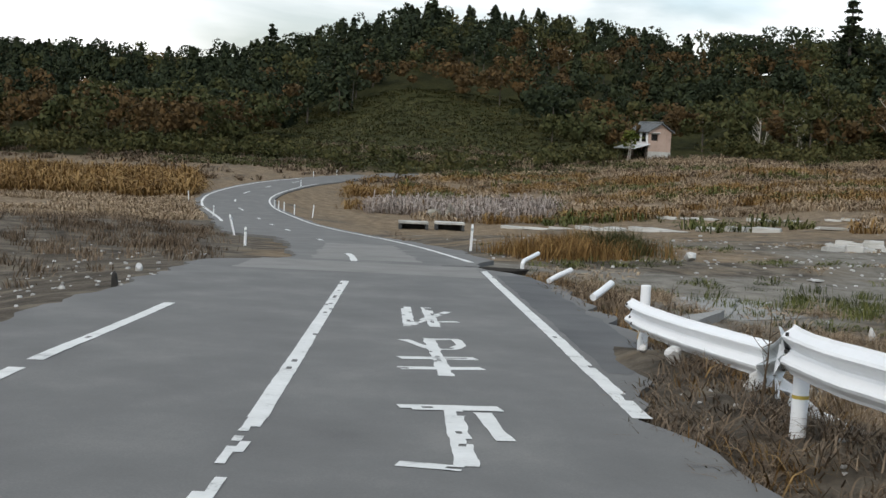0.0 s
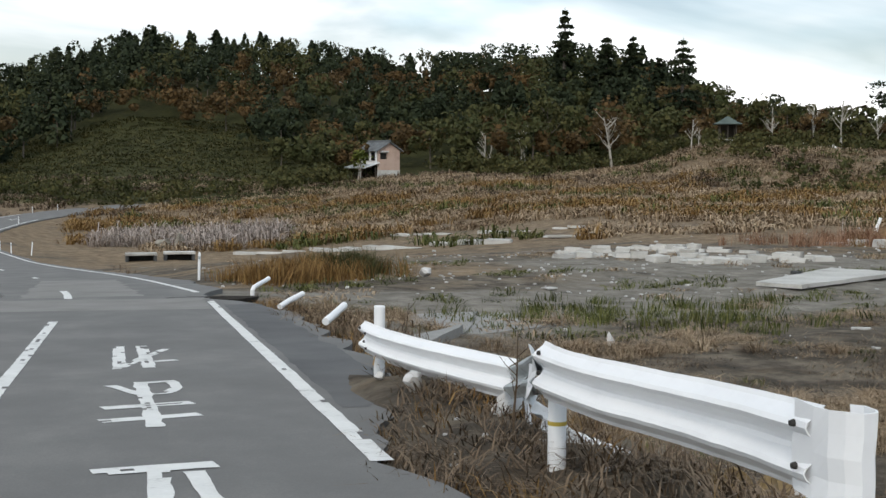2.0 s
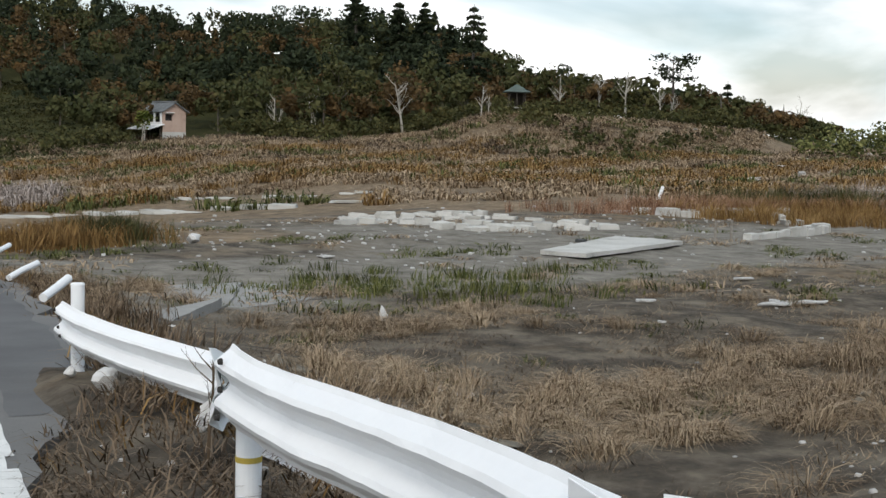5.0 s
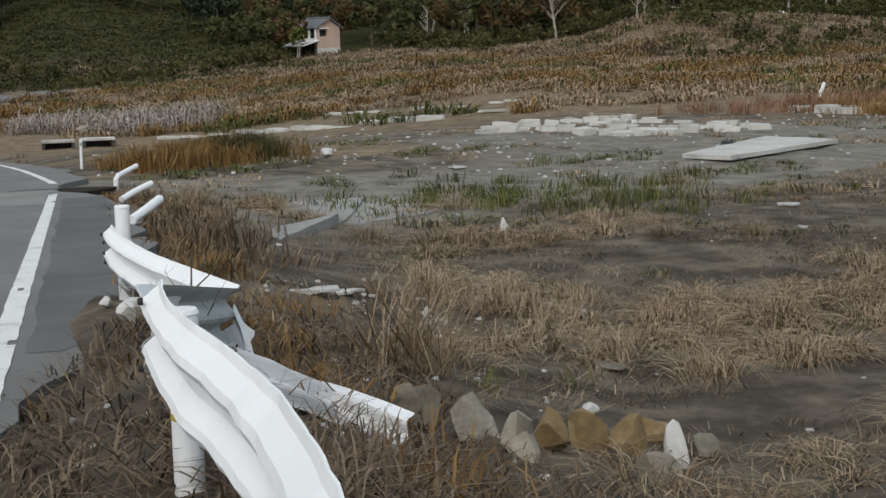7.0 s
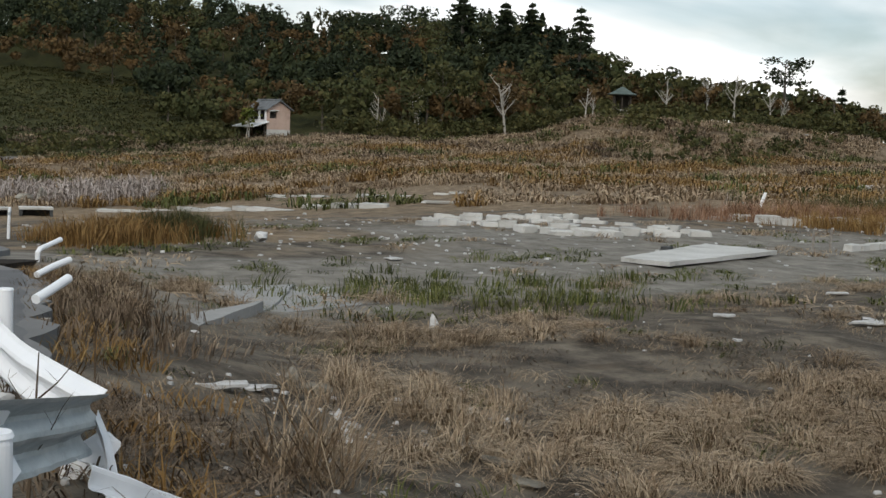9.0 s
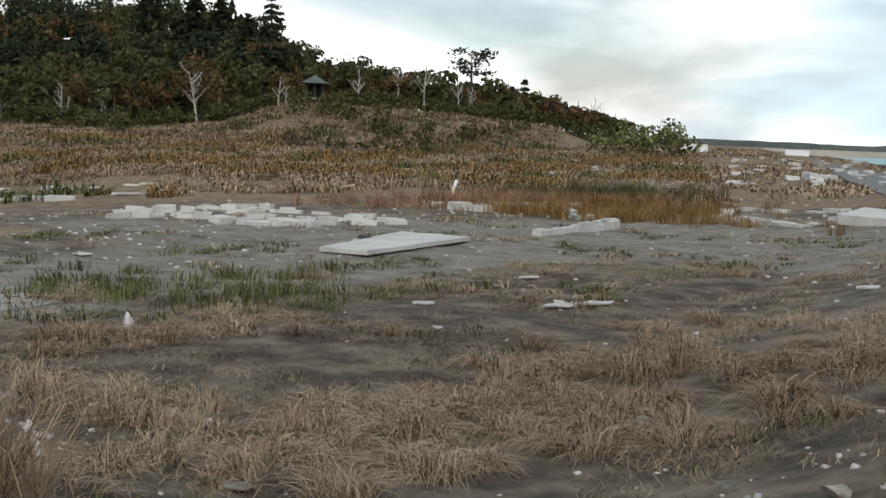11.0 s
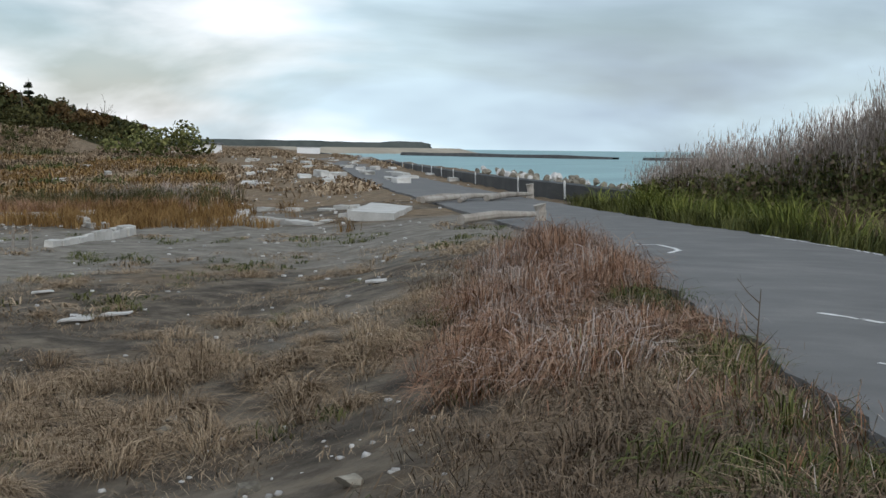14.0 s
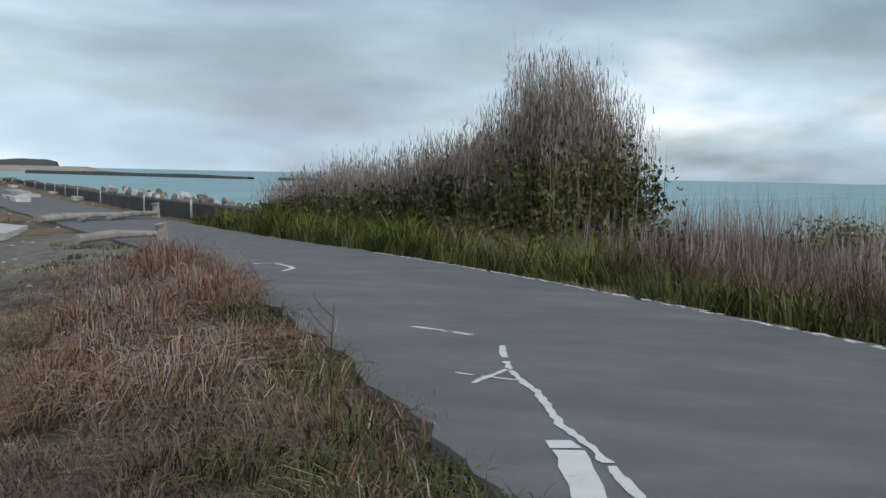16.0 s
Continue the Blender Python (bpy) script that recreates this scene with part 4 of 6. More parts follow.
# ---- road paint ----
def road_z(pts):
    """Heights of the road surface at many places."""
    x, y = np.array([p[0] for p in pts]), np.array([p[1] for p in pts])
    best = np.full(len(x), -99.0)
    rough = 0.012 * np.array([noise.noise((p[0] * 0.5, p[1] * 0.5, 0.3)) for p in pts])
    for line, lift in ((VALLEY_ROAD, 0.02), (COAST_ROAD, 0.012)):
        d, _, hz, _ = seg_dist(x, y, line)
        best = np.where(d < 4.6, np.maximum(best, hz + lift + rough), best)
    return np.where(best < -90, lie(x, y), best)


def painted(name, pts, width, label="", worn=0.25, step=0.18, ragged=0.012, taper=1.0):
    """A painted band along points on the road, chipped: short cells, some of them left out or narrowed."""
    verts, faces = [], []
    pts = [Vector((p[0], p[1], 0)) for p in pts]
    run = []
    for a, b in zip(pts, pts[1:]):
        n = max(1, int((b - a).length / step))
        run += [a.lerp(b, k / n) for k in range(n)]
    run.append(pts[-1])
    cols = max(1, min(3, int(width / 0.045)))
    for i, p in enumerate(run):
        d = (run[min(i + 1, len(run) - 1)] - run[max(i - 1, 0)]).normalized()
        s = Vector((-d.y, d.x, 0))
        for c in range(cols + 1):
            q = p + s * (width * (c / cols - 0.5) + ragged * noise.noise((p.x * 5, p.y * 5, c * 3.3)))
            verts.append((q.x, q.y))
    for i in range(len(run) - 1):
        for c in range(cols):
            q = run[i]
            if noise.noise((q.x * 2.6 + c * 1.7, q.y * 2.6, 9.0)) + 0.5 * noise.noise((q.x * 9 + c * 4.1, q.y * 9, 4.0)) < -0.75 + worn:
                continue
            o = i * (cols + 1) + c
            faces.append((o, o + cols + 1, o + cols + 2, o + 1)[::-1])
    verts = [(v[0], v[1], z + 0.006) for v, z in zip(verts, road_z(verts))]
    ob = mesh_from(name, verts, faces, PAINT)
    for f in ob.data.polygons:
        if f.normal.z < 0:
            f.flip()
    return tagged(ob, label or "worn white line painted on the asphalt", "road marking", kind="structure")


def along_road(line, side, y0, y1):
    """Points beside a line by signed offset to its left, between two values of y."""
    out = []
    for i in range(len(line) - 1):
        a, b = Vector(line[i]), Vector(line[i + 1])
        if y0 <= a.y <= y1:
            s = Vector((-(b - a).y, (b - a).x, 0)).normalized()
            out.append(tuple(a + s * side))
    return out


CL = lambda y: -1.03 + 0.0445 * y
painted("edge_line", [(CL(9.9) + 3.05, 9.9), (CL(30) + 3.0, 30)], 0.16, worn=0.12)
painted("centre_line", [(-0.62, 6.3), (-0.48, 9.3)], 0.13, worn=0.72)
painted("centre_line", [(-0.48, 9.3), (-0.33, 13), (0.12, 24.4)], 0.15, worn=0.26)
painted("edge_line", [(-2.98, 4), (-2.66, 11.3)], 0.15, worn=0.1)
painted("edge_line", [(-2.63, 11.8), (-2.28, 18.2)], 0.15, worn=0.14)
painted("edge_line", along_road(VALLEY_ROAD, -3.1, 33, 160), 0.17, worn=0.05, step=0.6)
painted("edge_line", along_road(VALLEY_ROAD, 2.9, 84, 172), 0.22, worn=0.05, step=0.8)
for y0, y1 in ((31, 38), (50, 52.5), (66, 70), (78, 82), (92, 96), (106, 110), (118, 123), (131, 136), (144, 149), (158, 163)):
    p = along_road(VALLEY_ROAD, 0.0, y0, y1)
    if len(p) > 1:
        painted("centre_dash", p, 0.18, "short white centre dash on the asphalt", worn=0.05, step=0.5)


def letter(strokes, x0, y0, w, h, label):
    """Strokes in a unit square (u to the right as the camera sees it, v away from it) as worn road lettering."""
    t = empty("road_letter", Matrix(), label, "road lettering", "stop lettering on the road", kind="")
    for pts, wid in strokes:
        q = [(x0 + 0.33 + 0.0445 * (y0 + v * h - 12) + u * w, y0 + v * h) for u, v in pts]
        o = painted("stroke", q, wid, " ", worn=0.30, step=0.09, ragged=0.02)
        o.parent = t
        for k in ("kind", "category", "label"):
            if k in o:
                del o[k]
    return t


letter([([(0.0, 0.93), (1.0, 0.97)], 0.24), ([(0.52, 0.92), (0.54, 0.06)], 0.15), ([(0.80, 0.88), (0.92, 0.42)], 0.13), ([(0.0, 0.07), (0.5, 0.03)], 0.17)], 0.32, 7.65, 0.80, 2.5, "worn white upside-down kanji meaning stop on the asphalt")
letter([([(0.0, 0.14), (1.0, 0.20)], 0.2), ([(0.0, 0.38), (0.96, 0.44)], 0.2), ([(0.54, 0.0), (0.46, 0.55), (0.40, 0.95)], 0.14), ([(0.40, 0.92), (0.78, 0.95), (0.84, 0.78), (0.70, 0.66), (0.42, 0.64), (0.04, 0.88)], 0.12)], 0.31, 11.9, 0.82, 3.25, "worn white upside-down hiragana letter on the asphalt")
letter([([(0.14, 0.0), (0.08, 0.98)], 0.15), ([(0.56, 0.02), (0.46, 0.98)], 0.15), ([(0.16, 0.06), (0.44, 0.40), (0.86, 0.80)], 0.12), ([(0.56, 0.26), (0.98, 0.30)], 0.16)], 0.31, 16.4, 0.78, 2.95, "worn white upside-down hiragana letter on the asphalt")

# marks and tar-crack paint on the coast road
painted("white_dash", [(12.06, 6.6), (11.78, 6.47)], 0.2, "broad broken white dash on the coast road", worn=0.0, step=0.25, ragged=0.03)
painted("white_dash", [(11.72, 6.44), (10.4, 5.98), (9.2, 5.5)], 0.2, "broad broken white dash on the coast road", worn=0.0, step=0.25, ragged=0.03)
for pts, wd in (([(17.4, 8.7), (16.4, 8.35), (15.66, 8.07)], 0.075), ([(15.1, 8.42), (14.86, 7.75)], 0.05), ([(14.5, 8.05), (15.66, 8.07), (14.86, 7.71), (14.19, 7.36), (12.73, 6.77), (11.84, 6.3), (10.7, 5.81), (9.6, 5.3)], 0.07), ([(18.78, 10.32), (18.6, 9.9), (18.29, 9.36)], 0.10)):
    painted("crack_mark", pts, wd, "irregular white line where a crack was marked", worn=0.35, step=0.09, ragged=0.035)
painted("chalk_ring", [(28.2, 16.95), (29.3, 17.25), (30.15, 17.78), (30.9, 18.4), (31.38, 18.79), (30.9, 19.0), (30.6, 18.9)], 0.12, "faded white half circle sprayed on the road", worn=0.15, step=0.2)

DARK_ASPHALT = stuff_mat("newer_dark_asphalt", [(0.3, (0.075, 0.076, 0.078)), (0.7, (0.125, 0.125, 0.125))], scale=0.8, fine=70, bump=0.25, dist=0.006)
PALE_ASPHALT = stuff_mat("silted_pale_asphalt", [(0.3, (0.17, 0.165, 0.155)), (0.7, (0.25, 0.243, 0.228))], scale=0.8, fine=60, bump=0.25, dist=0.006)


def road_patch(name, left, right, material, label, lift=0.003):
    """A resurfaced patch between two edges given along the road."""
    verts, faces = [], []
    rows = 6
    for (ax, ay), (bx, by) in zip(left, right):
        for k in range(rows + 1):
            f = k / rows
            verts.append((ax + (bx - ax) * f + 0.05 * noise.noise((ax * 3, ay * 3, k * 0.7)), ay + (by - ay) * f))
    n = rows + 1
    for i in range(len(left) - 1):
        for k in range(rows):
            faces.append((i * n + k, i * n + k + 1, (i + 1) * n + k + 1, (i + 1) * n + k))
    z = road_z(verts)
    return tagged(mesh_from(name, [(v[0], v[1], h + lift) for v, h in zip(verts, z)], faces, material), label, "road surface", kind="structure")


ys = np.arange(12.6, 29.0, 0.4)
road_patch("shoulder_strip", [(CL(y) + 3.2 + 0.06 * noise.noise((0, y, 1)), y) for y in ys], [(CL(y) + min(4.0, 3.35 + 0.5 * (y - 12.5)) + 0.12 * noise.noise((0, y, 5)), y) for y in ys], DARK_ASPHALT, "darker asphalt strip along the road's shoulder")
ys = np.arange(27.2, 31.6, 0.4)
road_patch("silted_band", [(CL(y) - 2.4 + 0.3 * noise.noise((0, y, 1)), y + 0.3) for y in ys], [(CL(y) + 2.9 + 0.3 * noise.noise((0, y, 4)), y) for y in ys], PALE_ASPHALT, "pale silted joint across the road")
ys = np.arange(33, 47, 0.5)
road_patch("silted_band", [(CL(y) - 1.2 - 0.03 * (y - 33) + 0.3 * noise.noise((0, y, 1)), y) for y in ys], [(CL(y) + 1.6 - 0.06 * (y - 33) + 0.3 * noise.noise((0, y, 4)), y) for y in ys], PALE_ASPHALT, "pale silted asphalt beyond the joint")
# the hole at the broken edge, its inner shade put into a near-black colour
bm = bmesh.new()
ring = [bm.verts.new((3.55 + 0.95 * math.cos(a) * (1 + 0.25 * math.sin(3 * a)), 31.6 + 0.75 * math.sin(a) * (1 + 0.2 * math.cos(2 * a)), -1.50 - 0.02 * math.sin(a))) for a in np.linspace(0, 2 * math.pi, 19)[:-1]]
pit = [bm.verts.new(v.co * 1.0 + Vector(((3.55 - v.co.x) * 0.3, (31.6 - v.co.y) * 0.3, -0.45))) for v in ring]
for i in range(18):
    bm.faces.new((ring[i], ring[(i + 1) % 18], pit[(i + 1) % 18], pit[i]))
bm.faces.new(pit)
tagged(part("sink_hole", bm, GRIME_SHADE), "hole where the road edge has collapsed, its shade coloured near-black", "hole", kind="structure")
painted("kerb_edge", along_road(COAST_ROAD, -3.3, 2, 22), 0.14, "broken pale concrete edging along the coast road", worn=0.8, step=0.16, ragged=0.08)


# ---- guardrail ----
def w_profile(n=17, width=0.35, deep=0.075):
    """Across the beam: (height, depth) from top to bottom of the W."""
    out = []
    for i in range(n):
        f = i / (n - 1)
        out.append((width * (0.5 - f), deep * (0.5 - 0.5 * math.cos(f * 4 * math.pi)) * (1 if 0.04 < f < 0.96 else 0.4)))
    return out


def beam(path, width=0.35, flip=1, crush=()):
    """A W-beam swept along (x, y, z, lean degrees, way degrees, squeeze): a sheet with thickness."""
    bm = bmesh.new()
    prof = w_profile(width=width)
    pts = smooth_line([p[:3] for p in path], 0.09)
    n = len(pts)
    ks = np.linspace(0, len(path) - 1, n)
    rows = []
    for i, p in enumerate(pts):
        q = [float(np.interp(ks[i], range(len(path)), [w[k] for w in path])) for k in (3, 4)]
        sq = float(np.interp(ks[i], range(len(path)), [w[5] for w in path]))
        d = Vector(pts[min(i + 1, n - 1)]) - Vector(pts[max(i - 1, 0)])
        d.z = 0
        out = Vector((d.y, -d.x, 0)).normalized() * flip
        lean = radians(q[0])
        up = Vector((0, 0, 1)) * math.cos(lean) + out * math.sin(lean)
        nor = out * math.cos(lean) - Vector((0, 0, 1)) * math.sin(lean)
        row = []
        for hgt, dep in prof:
            dent = 0.005 * sq * noise.noise((p[0] * 6, p[1] * 6, hgt * 9))
            row.append(Vector(p) + up * hgt * (1 - 0.25 * max(sq - 1, 0)) + nor * (dep * min(1, 2 - sq) + dent * 2))
        rows.append(row)
    thick = 0.006
    front = [[bm.verts.new(v) for v in r] for r in rows]
    back = []
    for i, r in enumerate(rows):
        d = Vector(pts[min(i + 1, n - 1)]) - Vector(pts[max(i - 1, 0)])
        d.z = 0
        out = Vector((d.y, -d.x, 0)).normalized() * flip
        back.append([bm.verts.new(v - out * thick) for v in r])
    m = len(prof)
    for i in range(n - 1):
        for k in range(m - 1):
            bm.faces.new((front[i][k], front[i + 1][k], front[i + 1][k + 1], front[i][k + 1]))
            bm.faces.new((back[i][k], back[i][k + 1], back[i + 1][k + 1], back[i + 1][k]))
        for k in (0, m - 1):
            f = (front[i][k], back[i][k], back[i + 1][k], front[i + 1][k])
            bm.faces.new(f if k == 0 else f[::-1])
    for i in (0, n - 1):
        for k in range(m - 1):
            f = (front[i][k], front[i][k + 1], back[i][k + 1], back[i][k])
            bm.faces.new(f if i == 0 else f[::-1])
    bmesh.ops.recalc_face_normals(bm, faces=bm.faces)
    return bm


def rail_post(p, h, parent, name="post", lean=(0, 0)):
    bm = bmesh.new()
    r = 0.057
    z0 = lie1(p[0], p[1]) - 0.3
    tube(bm, [(p[0], p[1], z0), (p[0] + lean[0], p[1] + lean[1], h - 0.025), (p[0] + lean[0], p[1] + lean[1], h)], [r, r, r * 0.93], 20)
    ob = part(name, bm, STEEL, parent, smooth=False)
    bm = bmesh.new()
    tube(bm, [(p[0] + lean[0], p[1] + lean[1], h - 0.004), (p[0] + lean[0], p[1] + lean[1], h + 0.012)], [r * 1.08, r * 0.95], 20)
    part("cap", bm, STEEL, ob)
    return ob


def bolts(parent, spots, out):
    for s in spots:
        bm = bmesh.new()
        a = Vector(s)
        tube(bm, [a, a + Vector(out) * 0.018], [0.016, 0.012], 8)
        part("bolt", bm, GRIME_SHADE, parent, "dark bolt head")


rail = empty("guardrail", Matrix(), "crumpled white steel guardrail torn open at its joint beside the road", "guardrail")
# far beam, swung out towards the field at its near end, and the torn lap that folds back to the joint
far = part("far_beam", beam([(3.44, 14.95, -0.27, 0, 0, 1.0), (3.46, 14.1, -0.255, -2, 0, 1.0), (3.55, 13.1, -0.225, -5, 0, 1.05), (3.69, 12.1, -0.19, -9, 0, 1.0), (3.84, 11.22, -0.16, -14, 0, 1.0)], width=0.33, flip=1), STEEL, rail)
lap = part("torn_lap", beam([(3.845, 11.18, -0.158, -14, 0, 1.0), (3.74, 10.75, -0.075, -11, 0, 1.05), (3.59, 10.15, 0.045, -8, 0, 1.1), (3.41, 9.5, 0.175, -5, 0, 1.1), (3.23, 8.86, 0.30, -2, 0, 1.0)], width=0.31, flip=1), ZINC, rail, "bare grey torn lap of the beam with rusty bolt holes")
near = part("near_beam", beam([(3.23, 8.86, 0.30, 0, 0, 1.0), (3.22, 8.5, 0.305, 0, 0, 1.15), (3.23, 8.0, 0.32, -1, 0, 1.0), (3.27, 7.4, 0.35, -1, 0, 1.1), (3.28, 6.85, 0.385, 0, 0, 1.0), (3.25, 6.3, 0.425, 0, 0, 1.0), (3.17, 5.65, 0.475, 0, 0, 1.0)], flip=1), STEEL, rail)


def bent_sheet(outline, drop, thick=0.004, curl=0.02, seed=1):
    """A torn steel scrap: a sheet between an upper line and a lower one, buckled, with thickness."""
    bm = bmesh.new()
    n, m = len(outline), 5
    lay = []
    for side in (0, thick):
        grid = []
        for i, p in enumerate(outline):
            for k in range(m):
                f = k / (m - 1)
                q = Vector(p) + Vector(drop[i]) * f
                q += Vector((-1, 0.2, 0)) * (curl * math.sin(f * 5 + i * 1.3 + seed) + side)
                grid.append(bm.verts.new(q))
        lay.append(grid)
    for j, g in enumerate(lay):
        for i in range(n - 1):
            for k in range(m - 1):
                f = (g[i * m + k], g[(i + 1) * m + k], g[(i + 1) * m + k + 1], g[i * m + k + 1])
                bm.faces.new(f if j else f[::-1])
    rim = [i * m for i in range(n)] + [(n - 1) * m + k for k in range(1, m)] + [i * m + m - 1 for i in range(n - 2, -1, -1)] + [k for k in range(m - 2, 0, -1)]
    for i in range(len(rim)):
        u, v = rim[i], rim[(i + 1) % len(rim)]
        bm.faces.new((lay[0][u], lay[0][v], lay[1][v], lay[1][u]))
    bmesh.ops.recalc_face_normals(bm, faces=bm.faces)
    return bm


# crumpled steel where the two beams tore apart, and the rag that hangs under the corner
part("torn_edge", bent_sheet([(3.18, 8.92, 0.45), (3.22, 9.08, 0.42), (3.29, 9.28, 0.36), (3.36, 9.45, 0.29)], [(0.0, 0.02, -0.33), (0.02, 0.05, -0.36), (0.02, 0.0, -0.37), (0.02, -0.05, -0.20)], curl=0.028, seed=2), STEEL, rail, "crumpled torn end of the white beam")
part("torn_rag", bent_sheet([(3.68, 11.22, -0.30), (3.76, 11.2, -0.24), (3.86, 11.2, -0.20), (3.93, 11.22, -0.21)], [(0.01, 0, -0.14), (0.0, 0.02, -0.2), (0.02, 0.0, -0.2), (0.0, 0, -0.1)], curl=0.03, seed=4), STEEL, rail, "white rag of torn steel")
# rolled end plate of the near beam
bm = bmesh.new()
outer = [(3.135, 5.80), (3.12, 5.64), (3.125, 5.54), (3.15, 5.47), (3.20, 5.43), (3.26, 5.44), (3.30, 5.50), (3.30, 5.57), (3.27, 5.61)]
levels = (0.30, 0.39, 0.48, 0.57, 0.655)
va = [[bm.verts.new((x + 0.012 * noise.noise((x * 9, y * 9, z * 9)), y, z + 0.012 * noise.noise((x * 14, y * 14, 3)))) for x, y in outer] for z in levels]
vb = [[bm.verts.new(v.co + Vector((0.006 if v.co.x < 3.2 else -0.006, 0.006, 0))) for v in row] for row in va]
for lay, sgn in ((va, 1), (vb, -1)):
    for i in range(len(levels) - 1):
        for k in range(len(outer) - 1):
            f = (lay[i][k], lay[i][k + 1], lay[i + 1][k + 1], lay[i + 1][k])
            bm.faces.new(f if sgn > 0 else f[::-1])
for i in (0, len(levels) - 1):
    for k in range(len(outer) - 1):
        bm.faces.new((va[i][k], va[i][k + 1], vb[i][k + 1], vb[i][k]))
bmesh.ops.recalc_face_normals(bm, faces=bm.faces)
end_piece = part("end_piece", bm, STEEL, rail, "rolled white end plate with chipped edges")
rail_post((3.50, 14.52), 0.085, rail)
post_near = rail_post((3.30, 8.80), 0.36, rail)
bm = bmesh.new()
tube(bm, [(3.30, 8.80, -0.035), (3.30, 8.80, -0.01)], [0.0585, 0.0585], 20)
part("yellow_band", bm, YELLOW, post_near)
bolts(near, [(3.16, 8.74, 0.42), (3.16, 8.74, 0.30), (3.15, 8.74, 0.18), (3.10, 5.74, 0.57), (3.10, 5.72, 0.41)], (-1, 0, 0))
bolts(far, [(3.36, 14.8, -0.16), (3.36, 14.55, -0.19), (3.36, 14.5, -0.34), (3.36, 14.6, -0.28)], (-1, 0, 0))
# the beam that lies torn off down the bank
fallen = empty("fallen_beam", Matrix(), "torn-off white steel beam lying down the bank", "guardrail beam")
lying = [(3.74, 10.5), (3.94, 10.68), (4.2, 11.0), (4.36, 11.14), (4.54, 11.1), (4.74, 10.92)]
part("beam", beam([(x, y, lie1(x, y) + 0.10, -36, 0, 1.05) for x, y in lying], width=0.30, flip=1), STEEL, fallen)
part("strap", beam([(3.83, 11.1, -0.12, 10, 0, 1.1), (3.90, 11.08, -0.30, 14, 0, 1.1), (3.94, 11.04, -0.50, 14, 0, 1.1), (3.95, 11.0, -0.66, 14, 0, 1.1)], width=0.11, flip=1), STEEL, fallen)

# posts bent flat, and the reflector posts along the valley road
for pts, lab in (([(4.72, 33.9, -1.9), (4.73, 33.9, -1.55), (4.78, 33.96, -1.48), (5.25, 34.7, -1.34)], "white guardrail post bent flat over a hooked foot"), ([(4.36, 27.0, -1.24), (4.62, 27.3, -1.14), (4.92, 27.6, -1.05)], "rusted white guardrail post lying over"), ([(4.0, 20.2, -0.74), (4.2, 20.5, -0.66), (4.40, 20.8, -0.57)], "white guardrail post bent down towards the field")):
    t = empty("bent_post", Matrix(), lab, "post", "bent guardrail posts")
    bm = bmesh.new()
    tube(bm, pts, [0.057] * len(pts), 14)
    part("tube", bm, STEEL, t)
    bm = bmesh.new()
    p0 = Vector((pts[0][0] + 0.12, pts[0][1] + 0.1, lie1(pts[0][0], pts[0][1])))
    tube(bm, [p0 - Vector((0, 0, 0.2)), p0 + Vector((0, 0, 0.12))], [0.06, 0.062], 12)
    part("foot", bm, PIPE, t)


def delineator(x, y, h=0.85, lean=(0, 0), r=0.045):
    t = empty("reflector_post", Matrix.Translation((x, y, lie1(x, y))), "slim white roadside reflector post", "road post", "reflector posts")
    bm = bmesh.new()
    tube(bm, [(0, 0, -0.3), (lean[0], lean[1], h - 0.06), (lean[0], lean[1], h)], [r, r, r * 0.7], 10)
    part("post", bm, STEEL, t)
    bm = bmesh.new()
    tube(bm, [(lean[0] * 0.75, lean[1] * 0.75, h * 0.75), (lean[0] * 0.85, lean[1] * 0.85, h * 0.85)], [r * 1.05, r * 1.05], 10)
    part("reflector", bm, ZINC, t)


for x, y, h, ln in ((4.5, 45.9, 0.95, (0.03, 0)), (-4.6, 57, 0.9, (-0.3, 0)), (-3.2, 43.6, 0.62, (0, 0)), (-9.4, 95, 0.9, (0, 0)), (-14, 119, 0.9, (-0.1, 0)), (-6.0, 112, 0.8, (0, 0)), (-5.6, 111, 0.8, (0, 0)), (-5.0, 108, 0.85, (0, 0)), (-4.0, 104, 0.9, (0, 0)), (-2.6, 104.5, 1.0, (0.1, 0)), (-5.2, 150, 0.9, (0, 0)), (-4.5, 176, 0.9, (0, 0)), (-1.5, 184, 0.9, (0, 0))):
    delineator(x, y, h, ln)


# ---- concrete left behind on the plain ----
def slab(name, corners, top, thick, label, category="concrete slab", mat=None):
    """A flat cast slab on a four- to six-cornered plan, with chipped rim."""
    bm = bmesh.new()
    pts = []
    n = len(corners)
    for i in range(n):
        a, b = Vector(corners[i]), Vector(corners[(i + 1) % n])
        k = max(2, int((b - a).length / 0.5))
        for j in range(k):
            q = a.lerp(b, j / k)
            pts.append((q.x + 0.10 * noise.noise((q.x * 2, q.y * 2, 1)), q.y + 0.10 * noise.noise((q.x * 2, q.y * 2, 5))))
    up = [bm.verts.new((x, y, top + 0.015 * noise.noise((x, y, 2)))) for x, y in pts]
    dn = [bm.verts.new((x, y, top - thick)) for x, y in pts]
    bm.faces.new(up)
    for i in range(len(pts)):
        bm.faces.new((up[i], dn[i], dn[(i + 1) % len(pts)], up[(i + 1) % len(pts)]))
    bmesh.ops.recalc_face_normals(bm, faces=bm.faces)
    return tagged(part(name, bm, mat or CONCRETE), label, category)


